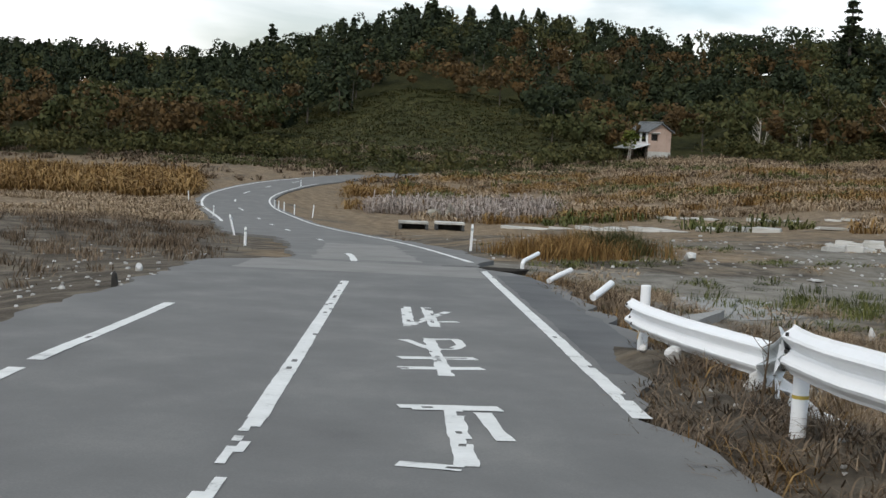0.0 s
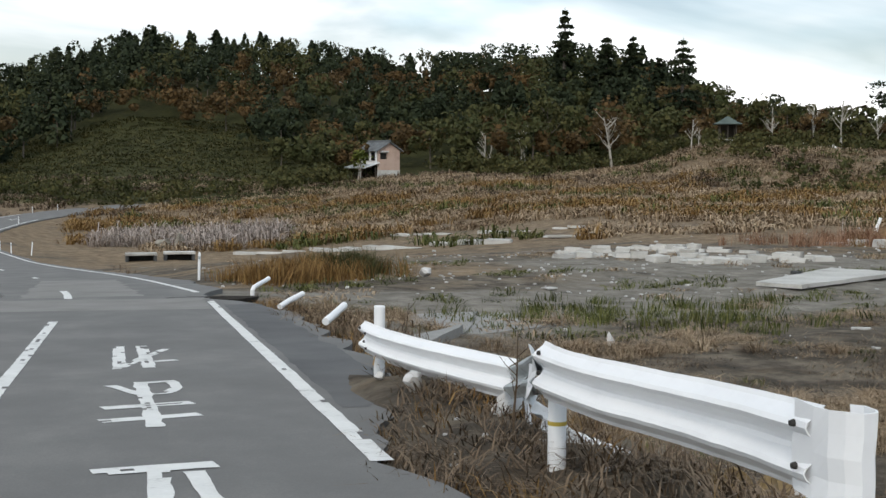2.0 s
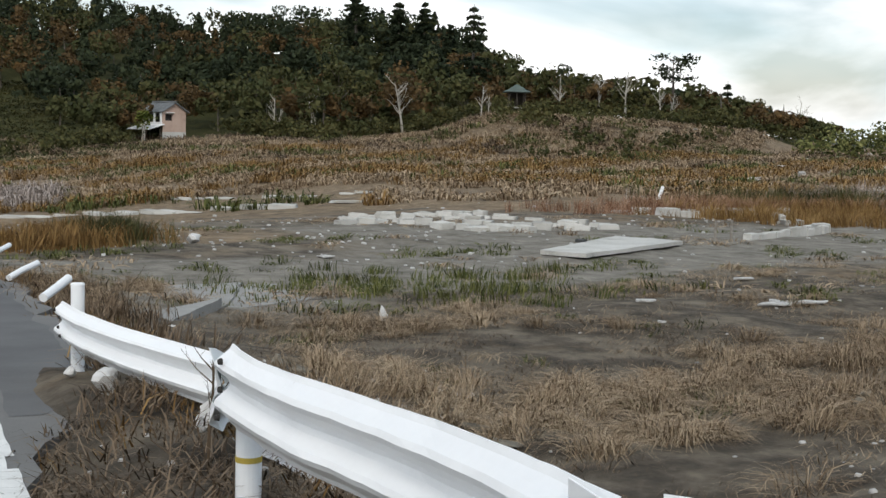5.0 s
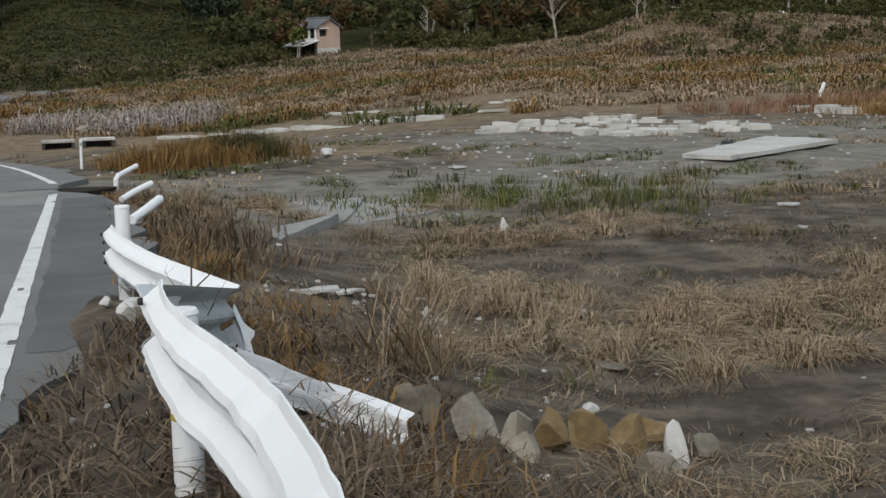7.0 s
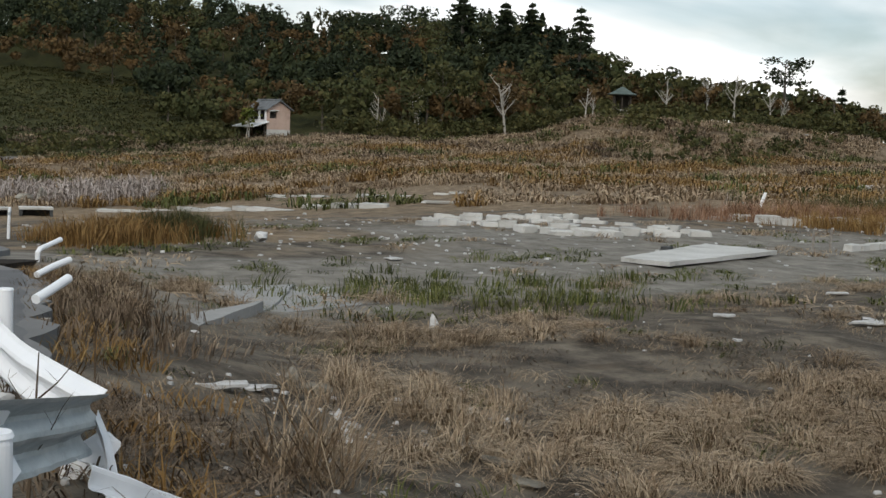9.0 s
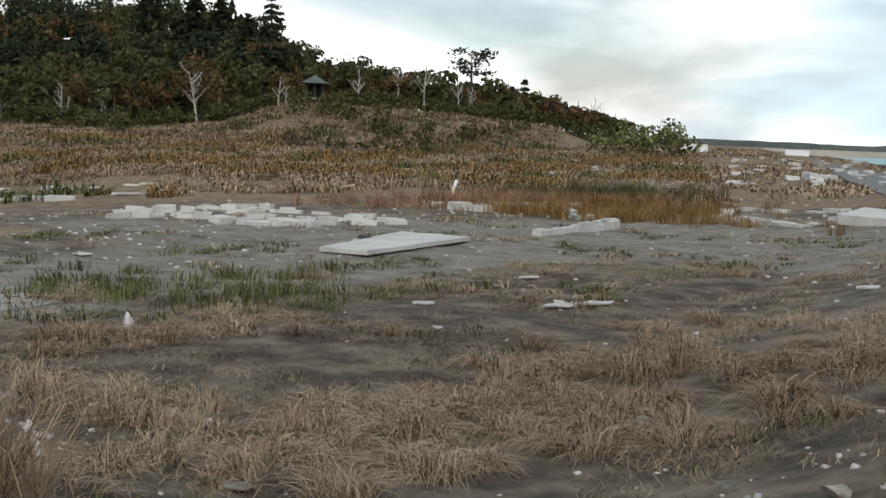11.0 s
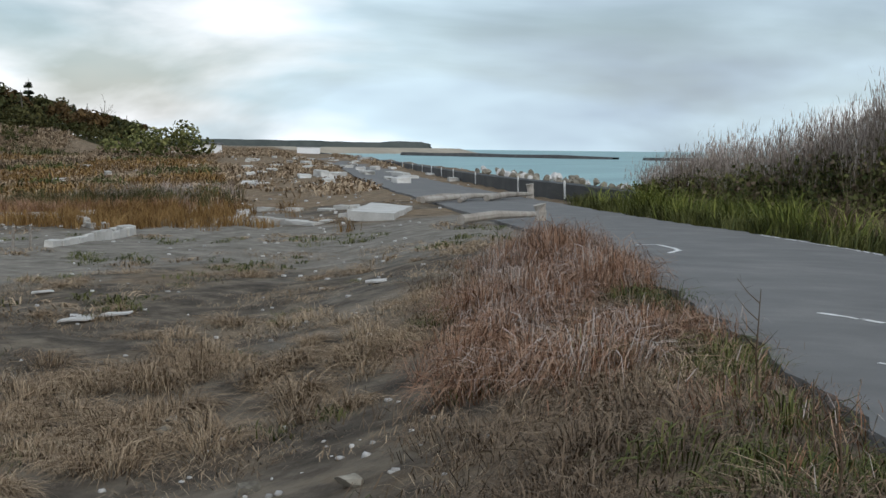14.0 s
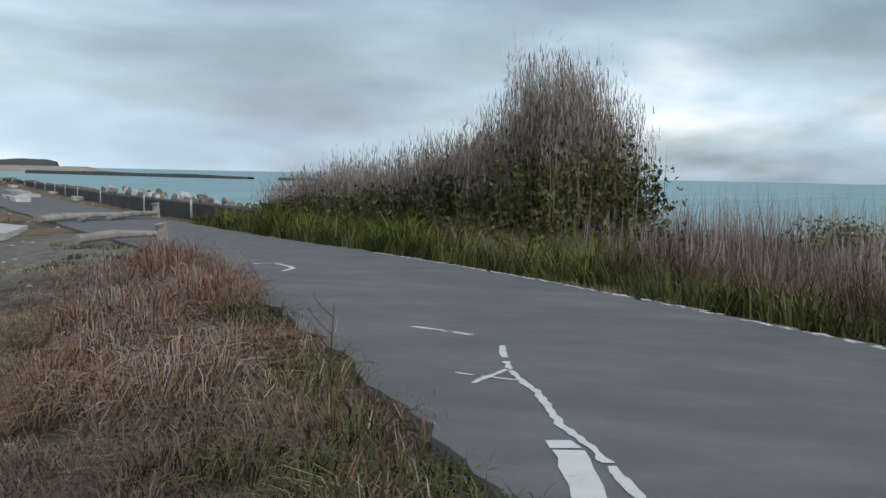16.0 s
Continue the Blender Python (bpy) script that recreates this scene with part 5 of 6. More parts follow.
slab("concrete_slab", [(19.6, 35.7), (25.0, 40.2), (26.1, 38.0), (20.4, 34.5)], -1.74, 0.12, "pale flat concrete slab left on the ground")
slab("slab_lid", [(22.2, 38.1), (22.5, 38.35), (22.65, 38.2), (22.35, 37.95)], -1.66, 0.10, "small dark plate lying on the concrete slab", "plate", CONCRETE_DARK)
for k, (a, b, c, d) in enumerate((((5.5, 22.2), (6.4, 25.4), (8.2, 27.0), (7.0, 25.0)), ((6.4, 25.4), (7.9, 30.6), (9.6, 30.8), (8.2, 27.0)), ((8.2, 27.0), (9.6, 30.8), (13.5, 31.2), (11.0, 28.6)))):
    z = sum(lie1(*p) for p in (a, b, c, d)) / 4
    slab("concrete_pad", [a, b, c, d], z + 0.0, 0.4, "dusty grey concrete pad flush with the ground", "concrete pad", stuff_mat("dusty_concrete", [(0.25, (0.20, 0.195, 0.185)), (0.55, (0.29, 0.285, 0.27)), (0.8, (0.36, 0.355, 0.34))], scale=0.6, fine=14, bump=0.15) if k == 0 else bpy.data.materials["dusty_concrete"])


def block_mesh(seed):
    r = random.Random(seed)
    bm = bmesh.new()
    bmesh.ops.create_cube(bm, size=1.0)
    bmesh.ops.bevel(bm, geom=bm.edges[:], offset=0.09, segments=1, affect="EDGES")
    for v in bm.verts:
        v.co += Vector((r.uniform(-1, 1), r.uniform(-1, 1), r.uniform(-1, 1))) * 0.06
    me = bpy.data.meshes.new("block")
    bm.to_mesh(me)
    bm.free()
    return me


BLOCKS = []
for s in range(6):
    me = block_mesh(s)
    me.materials.append(CONCRETE)
    BLOCKS.append(me)


def block_row(name, line, size, label, category="foundation wall", gap=0.15, jitter=0.12, skip=0.12, tall=1.0):
    """A broken row of cast blocks along a line on the ground; every block a part."""
    a0 = Vector((*line[0], lie1(*line[0])))
    t = empty(name, Matrix.Translation(a0), label, category)
    zs = {}
    for a, b in zip(line, line[1:]):
        a, b = Vector(a), Vector(b)
        ln = (b - a).length
        k = max(1, int(ln / (size[0] * 0.72 * (1 + gap))))
        ang = math.atan2((b - a).y, (b - a).x)
        for j in range(k):
            if random.random() < skip:
                continue
            q = a.lerp(b, (j + 0.5) / k) + Vector((random.uniform(-1, 1), random.uniform(-1, 1))) * jitter
            h = size[2] * random.uniform(0.35, 0.85) * tall
            ob = new("block", random.choice(BLOCKS))
            ob.parent = t
            ob.matrix_basis = Matrix.Translation(Vector((q.x, q.y, lie1(q.x, q.y) + h * 0.32)) - a0) @ Matrix.Rotation(ang + random.uniform(-0.15, 0.15), 4, "Z") @ Matrix.Rotation(random.uniform(-0.08, 0.08), 4, "X") @ Matrix.Diagonal((ln / k * random.uniform(0.8, 1.02), size[1] * random.uniform(0.5, 1.05), h, 1))
    return t


block_row("block_wall", [(29.8, 39.6), (36.6, 43.4)], (1.0, 0.3, 0.55), "low grey block wall round a vanished house plot", gap=0.0, jitter=0.02, skip=0.0)
block_row("block_wall", [(36.6, 43.4), (44.5, 58.5), (38.5, 62.5)], (1.3, 0.5, 0.55), "broken pale foundation wall of a vanished house", skip=0.12)
block_row("foundation_row", [(38.2, 57.5), (47.5, 58.6)], (1.5, 0.55, 0.6), "broken pale concrete footing in the silt")
block_row("foundation_row", [(12.5, 106), (18, 102), (23, 92.5), (29.5, 87.5), (36.0, 85.5)], (2.4, 1.2, 0.5), "long pale concrete footing beside the silted field", gap=0.05, jitter=0.3, skip=0.06)
block_row("foundation_row", [(26, 110), (33, 98), (40, 95)], (1.8, 0.6, 0.35), "thin pale kerb of concrete at the field's edge", jitter=0.3, skip=0.3)
for p in ([(19.8, 51.5), (25, 50.5), (28.5, 46.8)], [(21.5, 58), (26.5, 56.5), (31, 52)], [(20.5, 54), (24, 54.5)], [(28, 66), (31, 60)], [(24, 62), (30, 58)], [(22.6, 48.8), (24.2, 44.6)], [(23, 47.2), (28.0, 45.0)]):
    block_row("rubble_row", p, (0.9, 0.7, 0.42), "scattered pale rubble of a broken foundation", "rubble", jitter=0.4, skip=0.1)
block_row("foundation_row", [(45.4, 41.5), (46.5, 47.5), (55.0, 55.5), (54, 47), (50, 43.0), (45.4, 41.5)], (1.3, 0.6, 0.42), "white concrete footing of a vanished house", jitter=0.15)
slab("concrete_slab", [(45.2, 39.9), (52.5, 44.6), (51, 41.0), (45.0, 37.4)], -1.22, 0.4, "white cracked concrete floor slab on the plain")
block_row("far_rubble", [(62, 72), (80, 88), (98, 97), (120, 120), (150, 146)], (2.6, 1.2, 0.7), "pale rubble scattered over the far plain", "rubble", gap=1.2, jitter=5, skip=0.2)
block_row("far_rubble", [(80, 78), (108, 98), (150, 134), (210, 182), (270, 236)], (3.4, 1.4, 0.9), "pale rubble scattered over the far plain", "rubble", gap=1.6, jitter=8, skip=0.2)
block_row("far_rubble", [(74, 92), (100, 122), (130, 150), (170, 190)], (3.0, 1.0, 0.6), "pale rubble scattered over the far plain", "rubble", gap=1.4, jitter=5, skip=0.2)
block_row("far_rubble", [(88, 68), (120, 96), (160, 132)], (2.2, 1.4, 0.8), "pale rubble near the sea wall", "rubble", gap=1.8, jitter=4, skip=0.2)

# driftwood beside the coast road
for a, b, r in (((55, 43.4), (64.5, 44.2), 0.16), ((56.5, 44.8), (62, 45.6), 0.14), ((57, 42.6), (63, 45.3), 0.12), ((60, 43), (66, 44), 0.18), ((39.2, 30.0), (43.2, 29.6), 0.17), ((40.0, 30.6), (42.5, 31.0), 0.10)):
    bm = bmesh.new()
    za, zb = lie1(*a) + r + 0.1, lie1(*b) + r + 0.18
    m = ((a[0] + b[0]) / 2, (a[1] + b[1]) / 2 + 0.15, (za + zb) / 2 + 0.06)
    tube(bm, [(a[0], a[1], za), m, (b[0], b[1], zb)], [r, r * 0.95, r * 0.6], 9)
    tagged(part("driftwood_log", bm, DRIFTWOOD), "bleached grey driftwood log by the roadside", "log", "driftwood logs")
for p, h in (((66.5, 44.4), 0.9), ((43.6, 29.6), 0.7)):
    bm = bmesh.new()
    z = lie1(*p)
    tube(bm, [(p[0], p[1], z - 0.2), (p[0] + 0.05, p[1], z + h * 0.6), (p[0], p[1] + 0.04, z + h)], [0.3, 0.2, 0.24], 9)
    tagged(part("stump", bm, DRIFTWOOD), "weathered upright stump beside the logs", "stump")

# stake, pipes and a thin upright
bm = bmesh.new()
z = lie1(47.5, 71.2)
tube(bm, [(47.3, 71.2, z - 0.3), (47.9, 71.3, z + 1.05)], [0.11, 0.10], 10)
tagged(part("leaning_stake", bm, STEEL), "leaning white stake on the plain", "stake")
for x, y in ((28.2, 39.2), (29.0, 39.4)):
    bm = bmesh.new()
    z = lie1(x, y)
    tube(bm, [(x, y, z - 0.3), (x + 0.03, y, z + 0.75)], [0.05, 0.04], 8)
    tagged(part("pipe_stub", bm, PIPE), "thin rusty pipe standing in the silt", "pipe", "pipe stubs")

# culvert mouths beside the bend
for x0, x1 in ((4.4, 6.2), (7.2, 9.0)):
    y = 101.5
    z = lie1(x0, y)
    t = empty("culvert", Matrix.Translation((0, 0, 0)), "concrete culvert with a near-black panel for the shade in its opening", "culvert", "culverts")
    # the opening's inner shade is a near-black panel set between the sides
    for nm, sx, sy, sz, m, mat in (("top", x1 - x0 + 0.5, 1.2, 0.18, pose((x0 + x1) / 2, y, z + 0.55), CONCRETE), ("side", 0.22, 1.2, 0.6, pose(x0 - 0.12, y, z + 0.17), CONCRETE_DARK), ("side", 0.22, 1.2, 0.6, pose(x1 + 0.12, y, z + 0.17), CONCRETE_DARK), ("mouth", x1 - x0, 0.1, 0.55, pose((x0 + x1) / 2, y + 0.4, z + 0.22), GRIME_SHADE)):
        bm = bmesh.new()
        box(bm, sx, sy, sz, m, 0.02)
        part(nm, bm, mat, t)


# ---- stones ----
def stone(x, y, sx, sy, sz, mat, label, category="stone", seed=0, sink=0.25, z=None, turn=0.0, group=""):
    r = random.Random(seed)
    bm = bmesh.new()
    bmesh.ops.create_icosphere(bm, subdivisions=2, radius=1.0)
    cuts = [(Vector((r.gauss(0, 1), r.gauss(0, 1), r.gauss(0, 0.8))).normalized(), r.uniform(0.38, 0.72)) for _ in range(12)]
    for v in bm.verts:
        for n, d in cuts:
            k = v.co.dot(n)
            if k > d:
                v.co -= n * (k - d)
    for v in bm.verts:
        v.co += Vector((r.uniform(-1, 1), r.uniform(-1, 1), r.uniform(-1, 1))) * 0.03
        v.co = Vector((v.co.x * sx, v.co.y * sy, v.co.z * sz))
    ob = part("stone", bm, mat)
    zz = lie1(x, y) if z is None else z
    ob.matrix_basis = Matrix.Translation((x, y, zz + sz * (0.72 - sink))) @ Matrix.Rotation(turn, 4, "Z")
    return tagged(ob, label, category, group)


for i, (x, y, sx, sy, sz, mat, lab) in enumerate((
        (5.12, 11.95, 0.24, 0.20, 0.28, ROCK, "grey angular broken rock on the bank"), (5.42, 11.7, 0.30, 0.26, 0.34, ROCK, "grey angular broken rock on the bank"), (5.74, 11.75, 0.16, 0.22, 0.40, ROCK, "tall grey split rock on the bank"),
        (6.50, 12.43, 0.34, 0.28, 0.30, ROCK_OCHRE, "ochre-stained broken rock on the bank"), (6.89, 12.58, 0.30, 0.26, 0.28, ROCK_OCHRE, "ochre-stained broken rock on the bank"), (7.3, 12.9, 0.26, 0.24, 0.24, ROCK_OCHRE, "yellow-brown sandstone lump on the bank"),
        (7.17, 12.35, 0.20, 0.14, 0.34, DEBRIS, "white split stone set on edge"), (7.52, 12.57, 0.20, 0.18, 0.18, ROCK, "grey broken rock on the bank"), (6.10, 12.12, 0.30, 0.26, 0.30, ROCK_OCHRE, "ochre-stained broken rock on the bank"), (5.7, 11.7, 0.24, 0.22, 0.26, ROCK, "grey angular broken rock on the bank"), (6.6, 11.5, 0.28, 0.24, 0.22, ROCK, "grey angular broken rock on the bank"), (5.2, 12.6, 0.2, 0.18, 0.16, ROCK, "grey angular broken rock on the bank"),
        (7.0, 13.55, 0.11, 0.08, 0.07, DEBRIS, "pale flat stone on dark earth"), (3.42, 12.75, 0.20, 0.15, 0.13, DEBRIS, "pale stone beside the rail"), (3.3, 13.6, 0.07, 0.06, 0.06, DEBRIS, "small white stone at the post"),
        (13.7, 16.25, 0.30, 0.16, 0.11, ROCK, "pale yellowish flat rock in dry grass"), (13.3, 15.9, 0.2, 0.14, 0.1, ROCK, "pale flat rock in dry grass"), (11.2, 12.6, 0.17, 0.12, 0.10, ROCK, "pale rock half sunk in weeds"), (11.05, 11.3, 0.19, 0.12, 0.10, ROCK, "pale rock half sunk in weeds"),
        (7.05, 19.2, 0.24, 0.18, 0.15, ROCK, "pale lump of stone on dark soil"), (6.9, 19.7, 0.18, 0.12, 0.14, ROCK, "grey stone on dark soil"), (8.2, 16.3, 0.42, 0.22, 0.07, ROCK, "flat grey stone slab in the grass"), (10.8, 25.6, 0.12, 0.12, 0.24, DEBRIS, "upright whitish lump in the grass"), (8.1, 15.6, 0.36, 0.2, 0.06, ROCK, "flat grey stone slab in the grass"),
        (25.9, 19.6, 0.2, 0.2, 0.2, DEBRIS, "white boulder on bare ground"), (9.4, 117, 1.6, 1.0, 1.1, ROCK, "heap of grey boulders beside the bend"), (11, 118, 1.3, 1.0, 0.9, ROCK, "heap of grey boulders beside the bend"), (8.2, 119, 1.1, 0.9, 0.8, ROCK, "heap of grey boulders beside the bend"), (11.2, 41.5, 0.35, 0.3, 0.3, DEBRIS, "pale boulder in the washed-out hollow"), (-4.1, 27.2, 0.16, 0.14, 0.12, DEBRIS, "pale stone at the torn road edge"), (-3.6, 21.4, 0.12, 0.12, 0.22, GRIME_SHADE, "dark stub of concrete at the road edge"))):
    big = 0.85 if 5 < x < 7.6 and 11 < y < 13 else 1.0
    stone(x, y, sx * big, sy * big, sz * big, mat, lab, "stone" if "rock" not in lab else "rock", seed=i + 3, turn=i * 1.3, sink=0.38 if big < 1 else 0.25)

# small debris
deb = []
for cx, cy, sp, n in ((7.2, 17.8, 1.4, 60), (12.6, 13.2, 1.0, 26), (11.3, 11.6, 0.8, 18), (14, 38, 3, 60), (22, 52, 8, 200), (-6, 24, 3, 140), (-6, 34, 3, 70), (45, 45, 10, 160), (4.2, 10.6, 0.8, 50), (18, 24, 5, 60), (30, 28, 8, 60), (55, 62, 14, 160), (110, 110, 30, 260), (12, 46, 5, 120), (3.9, 8.3, 0.6, 40), (5.6, 14.6, 1.2, 50), (90, 72, 12, 120)):
    deb.append(np.stack([rng.normal(cx, sp, n), rng.normal(cy, sp, n)], -1))
deb = np.concatenate(deb)
deb = deb[off_roads(deb[:, 0], deb[:, 1], 0.1)]
r = np.hypot(deb[:, 0], deb[:, 1])
bmv, bmf = [], []
cube = np.array([(-1, -1, -1), (1, -1, -1), (1, 1, -1), (-1, 1, -1), (-0.7, -0.8, 1), (0.8, -0.7, 1), (0.7, 0.8, 1), (-0.8, 0.6, 1)])
cf = np.array([(0, 3, 2, 1), (4, 5, 6, 7), (0, 1, 5, 4), (1, 2, 6, 5), (2, 3, 7, 6), (3, 0, 4, 7)])
dz = lie(deb[:, 0], deb[:, 1])
for i, (x, y) in enumerate(deb):
    s = rng.uniform(0.008, 0.024) * (1 + r[i] / 22)
    v = cube * np.array([s, s * rng.uniform(0.5, 1), s * rng.uniform(0.3, 0.7)]) * rng.uniform(0.8, 1.2, (8, 3))
    a = rng.uniform(0, 6.3)
    v = v @ np.array([[math.cos(a), math.sin(a), 0], [-math.sin(a), math.cos(a), 0], [0, 0, 1]])
    bmv.append(v + [x, y, dz[i] + s * 0.2])
    bmf.append(cf + 8 * i)
bmv, bmf = np.concatenate(bmv), np.concatenate(bmf)
tagged(new("rubble_bits", raw_mesh("rubble_bits", bmv, bmf.ravel(), np.full(len(bmf), 4), DEBRIS)), "small pale bits of rubble strewn over the ground", "debris", kind="stuff")
# white scraps lying on the mud
for x, y, sx, sy in ((19.2, 24.9, 0.55, 0.2), (20.1, 25.0, 0.7, 0.16), (19.6, 25.25, 0.16, 0.4), (16.5, 25.6, 0.35, 0.12), (21.7, 29.2, 0.4, 0.14), (25.2, 22.4, 0.35, 0.2), (15.2, 23.1, 0.12, 0.1), (6.2, 18.5, 0.25, 0.14), (5.75, 18.0, 0.35, 0.16), (13.7, 36.9, 0.3, 0.2)):
    bm = bmesh.new()
    vs = [bm.verts.new((sx * math.cos(a) * random.uniform(0.6, 1), sy * math.sin(a) * random.uniform(0.6, 1), random.uniform(0.02, 0.06))) for a in np.linspace(0, 6.2, 10)[:-1]]
    bm.faces.new(vs)
    ext = bmesh.ops.extrude_face_region(bm, geom=bm.faces[:])
    for v in [g for g in ext["geom"] if isinstance(g, bmesh.types.BMVert)]:
        v.co.z += 0.03
    bmesh.ops.recalc_face_normals(bm, faces=bm.faces)
    ob = tagged(part("scrap_sheet", bm, DEBRIS), "white flat scrap lying on dark mud", "debris", "white scraps")
    ob.location = (x, y, lie1(x, y))
bm = bmesh.new()
for k in range(9):
    box(bm, random.uniform(0.05, 0.14), random.uniform(0.04, 0.1), 0.008, pose(random.gauss(0, 0.05), random.gauss(0, 0.05), 0.05 + 0.03 * k, random.uniform(-60, 60), random.uniform(-60, 60), random.uniform(0, 180)))
ob = tagged(part("crumpled_bag", bm, DEBRIS), "crumpled white plastic bag caught in weeds", "bag")
ob.location = (6.75, 16.85, lie1(6.75, 16.85))

# ---- sea wall, breakwater, far coast ----
t = empty("sea_wall", Matrix(), "low dark concrete sea wall along the shore", "sea wall")
verts, faces = [], []
prof = ((0.0, -1.2), (0.0, 0.55), (0.5, 0.6), (0.6, 0.6), (1.6, -1.5))
for i, p in enumerate(SEAWALL):
    a, c = Vector(SEAWALL[max(i - 1, 0)]), Vector(SEAWALL[min(i + 1, len(SEAWALL) - 1)])
    s = Vector(((c - a).y, -(c - a).x, 0)).normalized()
    for o, h in prof:
        q = Vector(p) + s * o
        verts.append((q.x, q.y, p[2] - 0.25 + h))
    if i:
        for k in range(4):
            b = (i - 1) * 5
            faces.append((b + k, b + 5 + k, b + 6 + k, b + k + 1))
w = mesh_from("parapet", verts, faces, CONCRETE_DARK, t)
bmn = bmesh.new()
bmn.from_mesh(w.data)
bmesh.ops.recalc_face_normals(bmn, faces=bmn.faces)
bmn.to_mesh(w.data)
bmn.free()
for i in range(6, len(SEAWALL) - 1, 4):
    p = Vector(SEAWALL[i])
    if p.x > 62 and p.x < 330:
        bm = bmesh.new()
        d = (Vector(SEAWALL[i + 1]) - p).normalized()
        m = Matrix.Translation((p.x, p.y, p.z)) @ Matrix.Rotation(math.atan2(d.y, d.x), 4, "Z")
        box(bm, 0.25, 0.06, 1.0, m @ pose(0, 0.04, 0.0, 0, 12, 0))
        part("white_mark", bm, PAINT, t)
for i in range(60):
    k = rng.uniform(0, 1)
    p = Vector((66, 40.5, 0)).lerp(Vector((108, 80, 0)), k)
    u = rng.uniform(1.8, 4)
    stone(p.x + u * 0.68, p.y - u * 0.73, 0.42, 0.36, 0.42, ROCK if i % 3 else DEBRIS, "pale rock armour block outside the sea wall", "rock", seed=i % 7 + 50, z=-0.95 + rng.normal(0, 0.1), turn=i, group="rock armour")


def far_bar(name, line, h, w, mat, label, category, bumps=0.0, z0=None):
    verts, faces = [], []
    pts = smooth_line(line, 25)
    n = len(pts)
    for i, p in enumerate(pts):
        a, c = Vector(pts[max(i - 1, 0)]), Vector(pts[min(i + 1, n - 1)])
        s = Vector((-(c - a).y, (c - a).x, 0)).normalized()
        f = p[2] + bumps * (noise.noise((p[0] * 0.01, p[1] * 0.01, 0)) + 0.6 * noise.noise((p[0] * 0.04, p[1] * 0.04, 3)) + 0.35 * noise.noise((p[0] * 0.13, p[1] * 0.13, 3)))
        for o, zz in ((-w, SEA_Z - 2), (-w * 0.7, max(f * h, -5)), (0, max(f * h * 1.04, -5)), (w * 0.7, max(f * h, -5)), (w, SEA_Z - 2)):
            q = Vector(p) + s * o
            verts.append((q.x, q.y, zz))
        if i:
            for k in range(4):
                b = (i - 1) * 5
                faces.append((b + k, b + k + 1, b + 6 + k, b + 5 + k))
    return tagged(mesh_from(name, verts, faces, mat, smooth=True), label, category, kind="structure")


def dirline(pts):
    return [(3.2 + r * math.sin(radians(b)), 4.8 + r * math.cos(radians(b)), h) for b, r, h in pts]


FAR = stuff_mat("far_wooded_coast", [(0.3, (0.05, 0.06, 0.055)), (0.7, (0.10, 0.11, 0.10))], scale=0.01, fine=0.1, bump=0)
BEACH = stuff_mat("far_beach", [(0.3, (0.30, 0.26, 0.20)), (0.7, (0.42, 0.37, 0.29))], scale=0.02, fine=0.2, bump=0)
far_bar("far_headland", dirline([(38, 2500, 0.7), (42, 2600, 0.85), (45, 2700, 1.0), (48, 2800, 0.9), (50.5, 2850, 0.85), (52.6, 2900, 1.05), (53.45, 2900, 0.75), (53.55, 2900, 0.0)]), 13, 60, FAR, "low wooded headland far along the coast", "headland", 0.3)
far_bar("far_beach", dirline([(44, 1500, 1), (47, 1550, 1), (50, 1650, 1), (51.5, 1750, 0.6), (52, 1800, 0)]), 0.2, 130, BEACH, "pale sandy beach below the far headland", "beach")
far_bar("breakwater", dirline([(52.5, 1250, 1), (56, 1150, 1), (59, 1080, 1), (61.6, 1050, 1)]), -4.0, 7, CONCRETE_DARK, "long dark breakwater out in the bay", "breakwater", 0.3)
far_bar("breakwater", dirline([(62.9, 1000, 1), (68, 960, 1), (72, 940, 1)]), -4.2, 7, CONCRETE_DARK, "long dark breakwater out in the bay", "breakwater", 0.3)
for b, r, ln in ((52.5, 330, 60), (55, 260, 50), (54, 420, 90), (57.5, 300, 40), (60, 210, 30), (58, 180, 30), (50.5, 620, 90)):
    p0 = dirline([(b, r, 0)])[0]
    vs, fs = [], []
    for i in range(30):
        k = i / 29
        x, y = p0[0] + (k - 0.5) * ln * 0.73, p0[1] + (k - 0.5) * ln * 0.68
        wv = (1.6 + 1.2 * noise.noise((x * 0.08, y * 0.08, 1))) * math.sin(k * math.pi) + 0.05
        vs += [(x - wv * 0.68, y + wv * 0.73, SEA_Z + 0.06), (x + wv * 0.68, y - wv * 0.73, SEA_Z + 0.06)]
        if i:
            fs.append((2 * i - 2, 2 * i - 1, 2 * i + 1, 2 * i))
    tagged(mesh_from("surf", vs, fs, FOAM), "white line of breaking surf on the bay", "surf", kind="structure")

# far white houses on the plain
for b, r, w_, h_ in ((44.0, 215, 4.5, 1.6), (48.3, 520, 9, 3.0)):
    p = dirline([(b, r, 0)])[0]
    z = lie1(p[0], p[1])
    t = empty("white_shed", Matrix.Translation((p[0], p[1], z)) @ Matrix.Rotation(radians(-b), 4, "Z"), "small white shed far off on the plain", "shed", "far sheds")
    bm = bmesh.new()
    box(bm, w_, w_ * 0.6, h_, pose(0, 0, h_ / 2), 0.03)
    part("wall", bm, STEEL, t)
    bm = bmesh.new()
    box(bm, w_ + 0.5, w_ * 0.6 + 0.5, 0.25, pose(0, 0, h_ + 0.1), 0.05)
    part("roof", bm, ROOF_TILE, t)


